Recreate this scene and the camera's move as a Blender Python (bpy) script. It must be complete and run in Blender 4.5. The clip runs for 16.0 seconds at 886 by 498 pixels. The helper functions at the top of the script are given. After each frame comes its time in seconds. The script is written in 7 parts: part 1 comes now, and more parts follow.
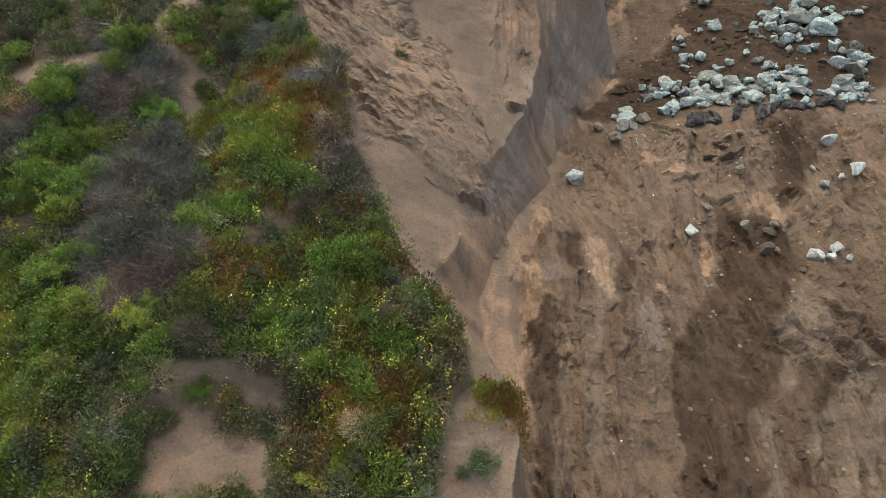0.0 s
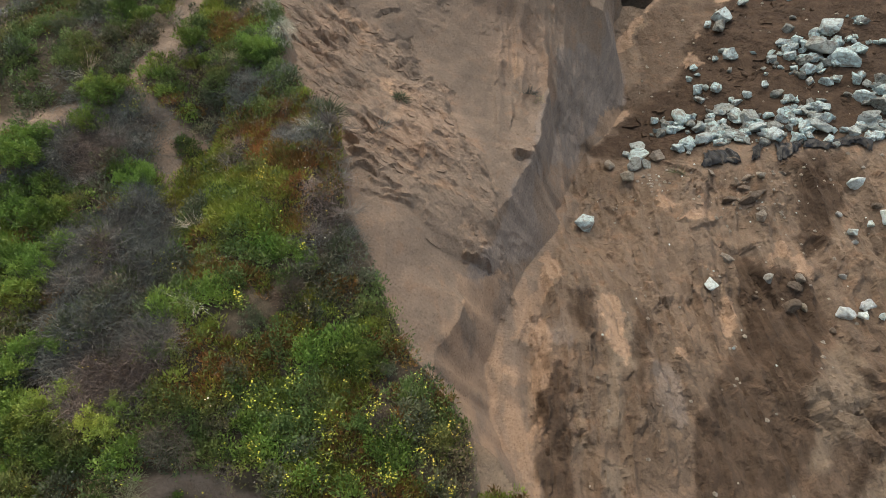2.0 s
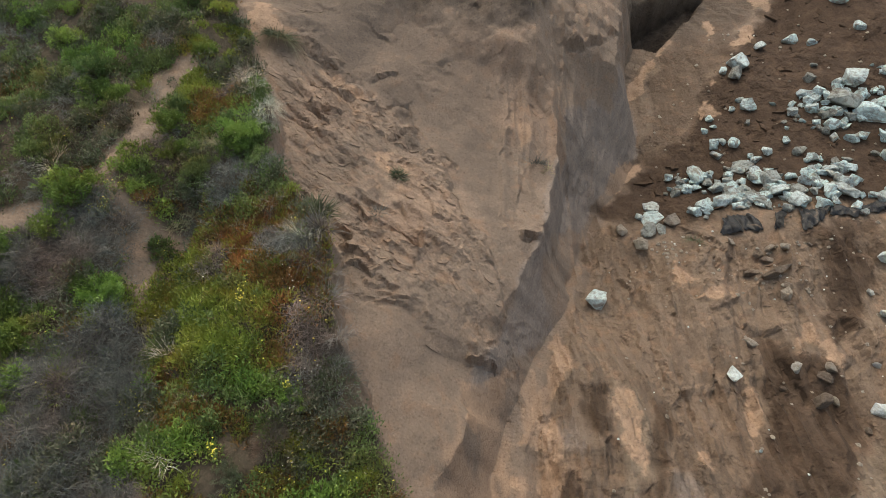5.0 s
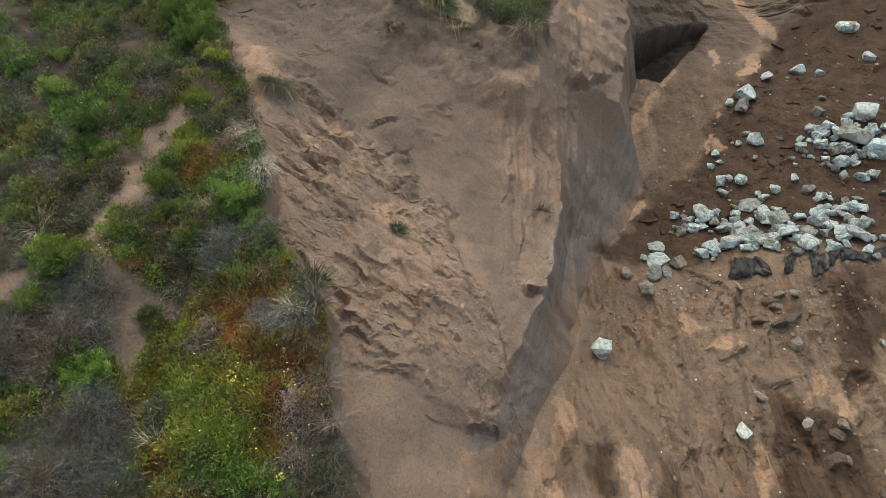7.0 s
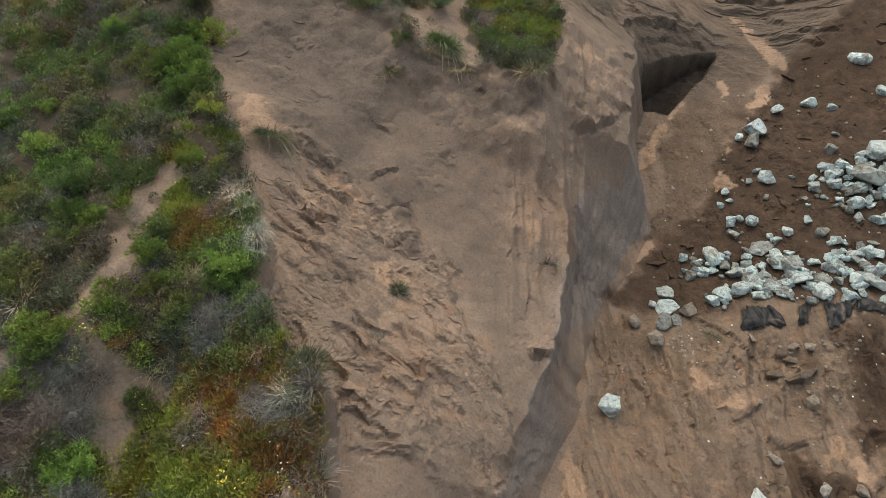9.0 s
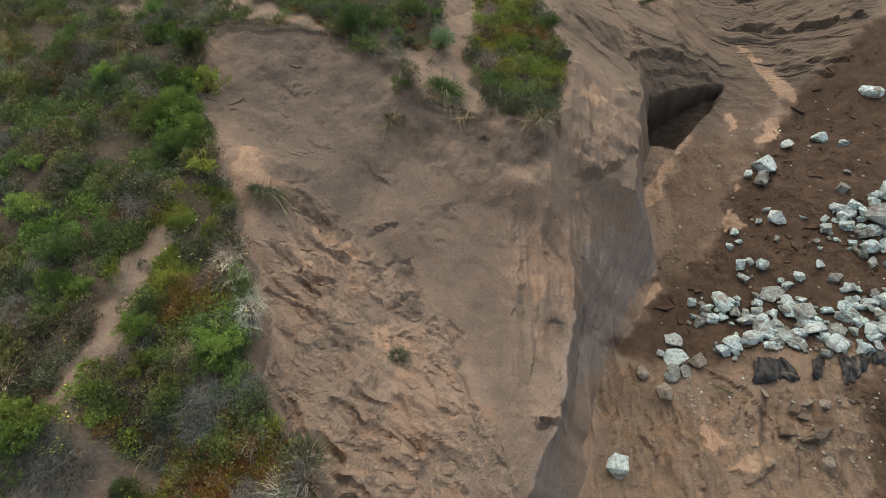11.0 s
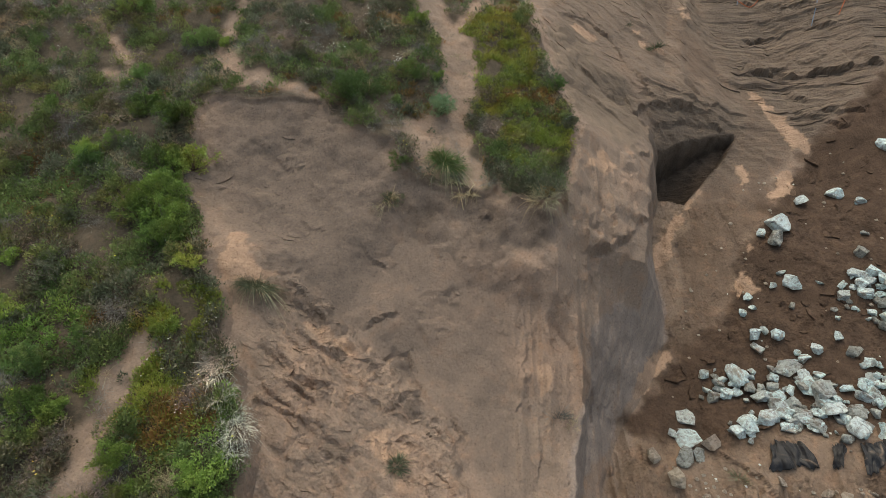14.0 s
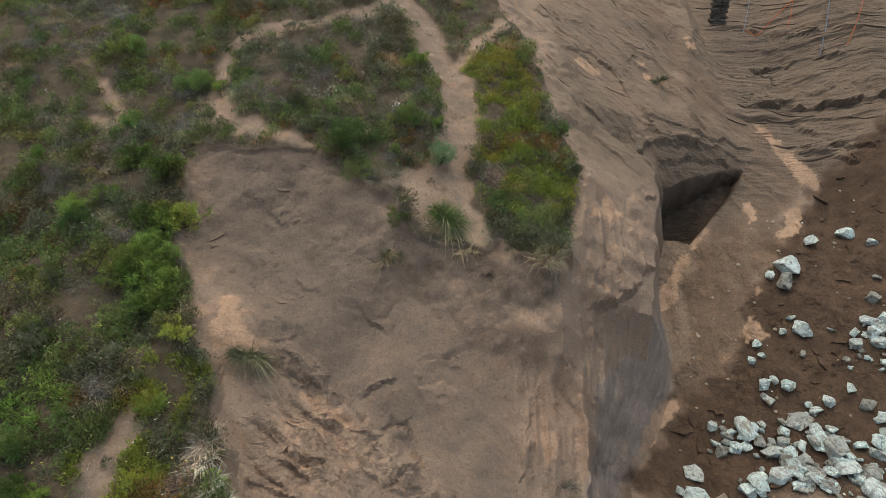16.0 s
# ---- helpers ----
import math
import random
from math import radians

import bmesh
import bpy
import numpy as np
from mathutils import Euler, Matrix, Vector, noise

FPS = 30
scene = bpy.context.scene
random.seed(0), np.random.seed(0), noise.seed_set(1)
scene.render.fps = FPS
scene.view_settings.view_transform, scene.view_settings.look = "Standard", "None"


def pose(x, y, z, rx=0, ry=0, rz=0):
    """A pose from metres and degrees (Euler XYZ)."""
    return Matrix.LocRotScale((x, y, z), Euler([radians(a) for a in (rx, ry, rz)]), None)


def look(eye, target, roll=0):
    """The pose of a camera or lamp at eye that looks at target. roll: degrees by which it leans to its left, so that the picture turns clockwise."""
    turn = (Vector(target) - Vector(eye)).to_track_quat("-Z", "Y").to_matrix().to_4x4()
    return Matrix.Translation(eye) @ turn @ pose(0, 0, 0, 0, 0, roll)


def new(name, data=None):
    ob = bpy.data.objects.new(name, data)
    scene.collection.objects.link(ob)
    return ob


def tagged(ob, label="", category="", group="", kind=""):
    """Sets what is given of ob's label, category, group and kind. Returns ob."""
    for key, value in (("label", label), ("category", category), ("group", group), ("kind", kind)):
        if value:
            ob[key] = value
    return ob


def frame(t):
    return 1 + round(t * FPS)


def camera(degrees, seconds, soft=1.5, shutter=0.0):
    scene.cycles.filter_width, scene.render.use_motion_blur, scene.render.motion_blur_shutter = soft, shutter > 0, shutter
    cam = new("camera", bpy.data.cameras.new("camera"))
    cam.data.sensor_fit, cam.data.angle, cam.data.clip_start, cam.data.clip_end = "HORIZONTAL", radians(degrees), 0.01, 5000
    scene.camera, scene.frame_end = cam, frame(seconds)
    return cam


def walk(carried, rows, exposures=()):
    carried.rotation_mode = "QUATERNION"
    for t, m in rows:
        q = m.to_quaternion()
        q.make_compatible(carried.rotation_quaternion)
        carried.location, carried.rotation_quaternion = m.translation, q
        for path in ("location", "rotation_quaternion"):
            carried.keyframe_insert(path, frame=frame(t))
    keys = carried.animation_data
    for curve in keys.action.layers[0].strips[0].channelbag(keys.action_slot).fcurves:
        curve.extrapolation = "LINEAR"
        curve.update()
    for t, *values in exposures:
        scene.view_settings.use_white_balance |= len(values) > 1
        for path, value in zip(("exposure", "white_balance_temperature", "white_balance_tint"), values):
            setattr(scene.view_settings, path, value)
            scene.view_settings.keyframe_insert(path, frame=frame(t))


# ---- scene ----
cam = camera(74.9, 16.0, soft=0.6)
METRES, EYE, TILT, LEAN, TURN = 10.0, 14.0, -28.0, 0.0, 0.0
ROWS = [
    (0.0, 0.0, 0.0, 0.0, 0.0, 0.0, -0.0),
    (0.5, -0.0009, 0.0217, 0.0301, 0.01, -0.01, -0.0),
    (1.0, -0.0017, 0.0441, 0.0604, 0.02, -0.01, 0.0),
    (1.5, -0.0025, 0.0669, 0.0912, 0.02, -0.03, -0.0),
    (2.0, -0.0035, 0.0902, 0.122, 0.03, -0.03, 0.01),
    (2.5, -0.0041, 0.1127, 0.1533, 0.04, -0.02, 0.02),
    (3.0, -0.0046, 0.1328, 0.1837, 0.06, 0.0, 0.02),
    (3.5, -0.0047, 0.1498, 0.2131, 0.07, 0.02, 0.03),
    (4.0, -0.0046, 0.1645, 0.2417, 0.09, 0.04, 0.03),
    (6.5, -0.0041, 0.2081, 0.3738, 0.14, 0.03, 0.02),
    (7.0, -0.005, 0.2181, 0.4005, 0.16, 0.02, 0.03),
    (7.5, -0.0063, 0.2289, 0.4283, 0.17, 0.01, 0.02),
    (8.0, -0.0073, 0.2401, 0.4563, 0.18, -0.0, 0.02),
    (8.5, -0.0089, 0.2519, 0.4846, 0.18, 0.0, 0.04),
    (9.0, -0.0094, 0.2632, 0.513, 0.19, -0.01, 0.04),
    (11.5, -0.0134, 0.316, 0.6541, 0.2, -0.07, 0.09),
    (12.0, -0.0136, 0.3267, 0.6823, 0.2, -0.07, 0.09),
    (12.5, -0.0138, 0.3371, 0.7106, 0.2, -0.08, 0.1),
    (13.0, -0.014, 0.3475, 0.738, 0.19, -0.05, 0.11),
    (13.5, -0.0143, 0.3579, 0.766, 0.19, -0.05, 0.12),
    (14.0, -0.0144, 0.3682, 0.7927, 0.21, -0.04, 0.15),
    (14.5, -0.0148, 0.3789, 0.8209, 0.19, -0.05, 0.15),
    (15.0, -0.0151, 0.3894, 0.8485, 0.18, -0.03, 0.16),
    (15.5, -0.0147, 0.3994, 0.8767, 0.2, -0.03, 0.18),
    (16.0, -0.015, 0.4098, 0.9045, 0.19, -0.03, 0.19),
]
walk(cam, [(t, pose(0, 0, EYE, TILT, LEAN, TURN) @ pose(METRES * x, METRES * y, METRES * z, 90 + pitch, roll, yaw)) for t, x, y, z, yaw, pitch, roll in ROWS],
     [(0.0, 0.74, 7300, 2), (16.0, 0.69, 7300, 2)])

# ---- daylight under an even layer of cloud ----
world = bpy.data.worlds.new("overcast_sky")
scene.world = world
world.use_nodes = True
sky = world.node_tree.nodes.new("ShaderNodeTexSky")
sky.sky_type, sky.sun_disc = "NISHITA", False
sky.sun_elevation, sky.sun_rotation = radians(75), radians(-32)
sky.air_density, sky.dust_density, sky.ozone_density, sky.altitude = 1.0, 4.0, 1.0, 30
world.node_tree.links.new(sky.outputs["Color"], world.node_tree.nodes["Background"].inputs["Color"])
world.node_tree.nodes["Background"].inputs["Strength"].default_value = 0.15
sun = new("sun", bpy.data.lights.new("sun", "SUN"))
sun.data.energy, sun.data.angle, sun.data.color = 0.9, radians(90), (1.0, 0.95, 0.88)
sun.matrix_basis = look((-5.0, 8.0, 36.0), (0, 0, 0))
# ---- the lie of the land: u along the slope, v up the slope, h out of it (metres) ----
BETA = radians(27.0)


def place(u, v, h):
    """A spot of the slope's own axes as world metres."""
    return u, v * math.cos(BETA) - h * math.sin(BETA), v * math.sin(BETA) + h * math.cos(BETA)


TABLES = np.random.RandomState(11).rand(8, 256, 256)


def vnoise(x, y, seed=0):
    x, y = np.asarray(x, float) + 37.3 * seed, np.asarray(y, float) + 91.7 * seed
    i, j = np.floor(x).astype(int), np.floor(y).astype(int)
    a, b = x - i, y - j
    a, b = a * a * a * (a * (a * 6 - 15) + 10), b * b * b * (b * (b * 6 - 15) + 10)
    t = TABLES[seed % 8]
    i0, i1, j0, j1 = i & 255, (i + 1) & 255, j & 255, (j + 1) & 255
    return (t[i0, j0] * (1 - a) * (1 - b) + t[i1, j0] * a * (1 - b) + t[i0, j1] * (1 - a) * b + t[i1, j1] * a * b) * 2 - 1


def fbm(x, y, octaves=4, seed=0):
    out, amp = 0.0, 1.0
    for k in range(octaves):
        out, amp = out + amp * vnoise(x * 2 ** k, y * 2 ** k, seed + k), amp * 0.5
    return out


def ridged(x, y, octaves=3, seed=0):
    out, amp = 0.0, 1.0
    for k in range(octaves):
        out, amp = out + amp * (1 - 2 * np.abs(vnoise(x * 2 ** k, y * 2 ** k, seed + k))), amp * 0.5
    return out


def sstep(a, b, x):
    t = np.clip((x - a) / (b - a), 0, 1)
    return t * t * (3 - 2 * t)


def line(v, *stops):
    return np.interp(v, stops[0::2], stops[1::2])


def plates(x, y, tilt, seed, edge=0.3):
    """Broken slabs, one to each cell of an uneven net: every slab has a height and a lean of its own; edge: how worn their rims are."""
    i, j = np.floor(x).astype(int), np.floor(y).astype(int)
    best, out = np.full(np.shape(x), 1e9), np.zeros(np.shape(x))
    best2, out2 = best.copy(), out.copy()
    ta, tb, tc, td, te = (TABLES[(seed + k) % 8] for k in range(5))
    for di in (-1, 0, 1):
        for dj in (-1, 0, 1):
            a, b = (i + di) & 255, (j + dj) & 255
            dx, dy = x - (i + di + ta[a, b]), y - (j + dj + tb[a, b])
            d = np.sqrt(dx * dx + dy * dy)
            value = tc[a, b] - 0.5 + tilt * ((td[a, b] - 0.5) * dx + (te[a, b] - 0.65) * dy)
            nearer = d < best
            second = ~nearer & (d < best2)
            out2, best2 = np.where(nearer, out, np.where(second, value, out2)), np.where(nearer, best, np.where(second, d, best2))
            out, best = np.where(nearer, value, out), np.where(nearer, d, best)
    t = 0.5 + 0.5 * np.clip((best2 - best) / edge, 0, 1)
    return out * t + out2 * (1 - t)


def cells(x, y, seed):
    """For spots on an uneven net: three chance values of the nearest cell, and the way to its heart in cells."""
    i, j = np.floor(x).astype(int), np.floor(y).astype(int)
    best = np.full(np.shape(x), 1e9)
    vals = [np.zeros(np.shape(x)) for _ in range(3)]
    ta, tb = TABLES[seed % 8], TABLES[(seed + 1) % 8]
    for di in (-1, 0, 1):
        for dj in (-1, 0, 1):
            a, b = (i + di) & 255, (j + dj) & 255
            d = np.hypot(x - (i + di + ta[a, b]), y - (j + dj + tb[a, b]))
            nearer = d < best
            best = np.where(nearer, d, best)
            vals = [np.where(nearer, TABLES[(seed + 2 + k) % 8][a, b], old) for k, old in enumerate(vals)]
    return vals[0], vals[1], vals[2], best


# the turf's edge, from the foot of the slope up the flank, round the scar's head and up the spur
EDGE = [(0.1, 3.0), (0.05, 7.9), (-0.05, 8.4), (0.12, 9.0), (0.38, 9.55), (0.27, 10.2), (-0.06, 10.75), (-0.5, 11.2), (-0.85, 12.0),
        (-1.2, 12.7), (-1.45, 13.5), (-1.6, 14.3), (-1.8, 15.1), (-2.4, 15.8), (-2.85, 16.6), (-3.15, 17.8), (-3.6, 19.0), (-3.88, 19.9),
        (-4.2, 20.5), (-4.7, 21.5), (-5.05, 22.6), (-5.2, 23.8), (-5.0, 24.55), (-3.9, 24.5), (-2.75, 24.6), (-2.4, 24.05), (-1.75, 23.7),
        (-1.25, 23.4), (-1.0, 22.8), (-0.4, 22.55), (0.45, 22.4), (0.9, 22.7), (1.2, 22.3), (1.75, 22.1), (2.25, 22.3), (2.35, 23.1),
        (2.75, 24.7), (2.45, 25.6), (2.25, 26.5), (2.2, 27.6), (1.95, 29.1), (1.6, 30.1), (1.1, 31.6), (0.2, 34.0), (-2.0, 40.0)]


def polygon_distance(u, v, points):
    """Metres to a closed outline, minus inside."""
    u, v = np.asarray(u, float), np.asarray(v, float)
    best, inside = np.full(u.shape, 1e9), np.zeros(u.shape, bool)
    for (ax, ay), (bx, by) in zip(points, points[1:] + points[:1]):
        dx, dy = bx - ax, by - ay
        t = np.clip(((u - ax) * dx + (v - ay) * dy) / (dx * dx + dy * dy), 0, 1)
        best = np.minimum(best, np.hypot(u - ax - t * dx, v - ay - t * dy))
        cross = (ay > v) != (by > v)
        inside ^= cross & (u < ax + (v - ay) * dx / (dy if abs(dy) > 1e-9 else 1e-9))
    return np.where(inside, -best, best)


TURF = EDGE + [(-80.0, 40.0), (-80.0, 3.0)]


def turf_distance(u, v):
    """Metres past the turf's edge: minus on the turf."""
    return polygon_distance(u, v, TURF) + 0.10 * fbm(u * 1.7, v * 1.7, 3, 2)


def hill_height(u, v):
    """The grown-over slope before the slide."""
    h = line(v, 3, 4.7, 8, 4.85, 10, 5.15, 12, 5.4, 15, 5.6, 18, 5.75, 22, 5.75, 26, 5.75, 32, 5.8, 40, 5.9)
    h = h - 0.55 * sstep(-1.6, 0.4, u) * sstep(21, 23, v) + 0.12 * sstep(-2, -5, u) - 0.25 * sstep(-1.2, 0.4, u) * sstep(13, 10, v)
    h = h + 0.35 * np.exp(-(((u + 2.3) / 1.2) ** 2 + ((v - 14.6) / 1.6) ** 2)) - 0.3 * np.exp(-(((u + 4.2) / 0.5) ** 2 + ((v - 15) / 3.2) ** 2))
    h = h + 0.18 * fbm(u * 0.55, v * 0.55, 3, 1)
    bank = sstep(9.75, 9.35, v + 0.35 * np.abs(u + 2.75) ** 1.5) * sstep(-4.3, -3.6, u) * sstep(-1.2, -1.7, u)
    return h - 0.35 * bank


def bare_height(u, v):
    """The slide's own surface: face, wall, floor, fan and bedded bluff, without the fine relief."""
    lip_u = line(v, 6, 1.05, 8.5, 1.0, 9.6, 0.85, 10.5, 0.35, 11.5, -0.15, 12, -0.1, 13, 0.3, 13.9, 0.5, 15.1, 0.95, 16.6, 1.85, 18.6, 2.4,
                 19.5, 2.5, 20.5, 2.25, 21.2, 2.05, 22, 2.0, 23.2, 2.35, 24.7, 2.8, 26.3, 2.3, 28.9, 2.1, 30, 1.7, 33, 0.6)
    lip_u = lip_u + 0.16 * fbm(v * 1.1, 0 * v, 3, 4)
    lip_h = line(v, 6, 4.75, 8.5, 4.7, 9.6, 4.65, 10.5, 4.5, 11.5, 4.0, 12, 3.8, 13, 3.6, 13.9, 3.35, 15.1, 3.45, 16.6, 3.4, 18.6, 3.35,
                 19.5, 3.55, 20.5, 4.05, 21.2, 4.5, 22, 5.0, 23.2, 5.1, 26.3, 5.0, 28.9, 4.75, 33, 4.7)
    foot_u = line(v, 6, 1.35, 9, 1.4, 10, 1.3, 11.5, 0.85, 12.4, 0.75, 13, 0.95, 14.3, 1.5, 15.2, 2.0, 16.1, 2.6, 17.8, 3.2, 19.2, 3.9, 20.2, 4.7, 21.2, 5.3,
                  22, 5.4, 23.3, 5.45, 24.3, 5.5, 25.3, 5.75, 26.4, 6.0, 27.3, 6.2, 28, 6.2, 30, 6.6, 33, 7.5)
    foot_u = np.maximum(foot_u + 0.09 * fbm(v * 1.2, 0 * v + 5, 3, 2), lip_u + 0.25)
    foot_h = line(v, 6, 2.2, 10, 2.1, 13, 2.1, 14.3, 2.15, 15.2, 1.8, 16.1, 1.5, 17.8, 1.0, 19.2, 0.8, 20.2, 0.72, 21.2, 0.65, 22, 0.9, 23.3, 1.0, 24.3, 1.15, 25.3, 1.3,
                  26.4, 1.7, 27.3, 2.5, 28, 2.8, 33, 2.8)
    # the wall's shoulder: hollow below the rib, a buttress with a sharp edge further up
    part_way = line(v, 6, 0.5, 15, 0.5, 16.6, 0.42, 17.8, 0.40, 19.2, 0.30, 20.2, 0.54, 21.2, 0.71, 22, 0.67, 22.7, 0.70, 23.3, 0.72, 24.3, 0.75, 25.3, 0.78, 26.4, 0.78, 27.3, 0.6, 33, 0.5)
    mid_u = lip_u + (foot_u - lip_u) * part_way
    mid_h = line(v, 6, 3.4, 13, 2.85, 14.3, 2.8, 15.2, 2.6, 16.6, 2.35, 17.8, 1.9, 19.2, 1.7, 20.2, 1.85, 21.2, 2.1, 22, 3.35, 22.7, 3.5, 24.3, 3.5, 25.3, 3.4, 26.4, 3.3, 27.3, 3.2, 28, 3.6, 33, 3.75)
    nodes = [(line(v, 6, -7.0, 40, -7.0), line(v, 6, 5.2, 14, 6.2, 20, 6.0, 30, 5.9)),
             (line(v, 6, -4.0, 40, -4.0), line(v, 6, 5.0, 14, 5.9, 18, 5.55, 22, 5.4, 24, 5.5, 28, 5.6)),
             (np.minimum(-1.0 + 0 * v, lip_u - 0.35), line(v, 6, 4.75, 9, 4.7, 11, 4.5, 12.5, 4.5, 14, 4.55, 16, 4.45, 17.5, 4.12, 19, 4.28, 20.5, 4.7, 22, 5.05, 24, 5.3, 28, 5.4)),
             (lip_u, lip_h), (mid_u, mid_h), (foot_u, foot_h),
             (np.maximum(6.2 + 0 * v, foot_u + 0.5), line(v, 6, 1.8, 9, 1.8, 12, 1.9, 14.4, 1.5, 16.4, 1.7, 18, 1.4, 20, 0.9, 22, 0.92, 24, 1.1, 25.5, 1.3, 26.6, 1.8, 28, 2.7, 33, 2.85)),
             (8.5 + 0 * v, line(v, 6, 1.8, 9, 1.85, 12, 2.15, 14, 1.75, 16, 1.65, 17.6, 2.0, 18.4, 1.9, 20, 1.55, 22.7, 1.4, 25, 1.4, 27, 1.55, 29, 2.05, 33, 2.5)),
             (10.5 + 0 * v, line(v, 6, 1.9, 12, 2.1, 15, 1.9, 17.8, 2.05, 20, 1.9, 23.3, 2.0, 26, 1.55, 28, 1.95, 29.5, 1.9, 31.7, 2.05, 33, 2.5)),
             (13.0 + 0 * v, line(v, 6, 2.0, 16, 2.1, 20, 2.2, 24, 2.5, 27, 2.6, 29, 2.75, 31, 3.1, 34, 3.4)),
             (18.0 + 0 * v, line(v, 6, 2.2, 20, 2.6, 30, 3.4, 36, 3.9))]
    h = nodes[0][1] + 0 * u
    for (ua, ha), (ub, hb) in zip(nodes, nodes[1:]):
        t = np.clip((u - ua) / np.maximum(ub - ua, 0.05), 0, 1)
        h = np.where(u >= ua, ha + (hb - ha) * t, h)
    return h


def brow(u):
    """Up the slope from this line the scar is smooth, below it the crust is broken."""
    return np.interp(u, [-3.6, -3.25, -1.74, -0.6, 0.4, 0.9, 1.3, 2.0], [21.4, 21.0, 19.5, 18.7, 17.1, 15.8, 14.5, 12.5])


POCKET = [(5.84, 26.51), (5.75, 25.92), (5.70, 25.45), (6.10, 25.45), (6.60, 25.37), (7.15, 25.95), (7.85, 26.66), (8.53, 27.53), (8.46, 27.64), (7.41, 27.29), (6.47, 26.90)]


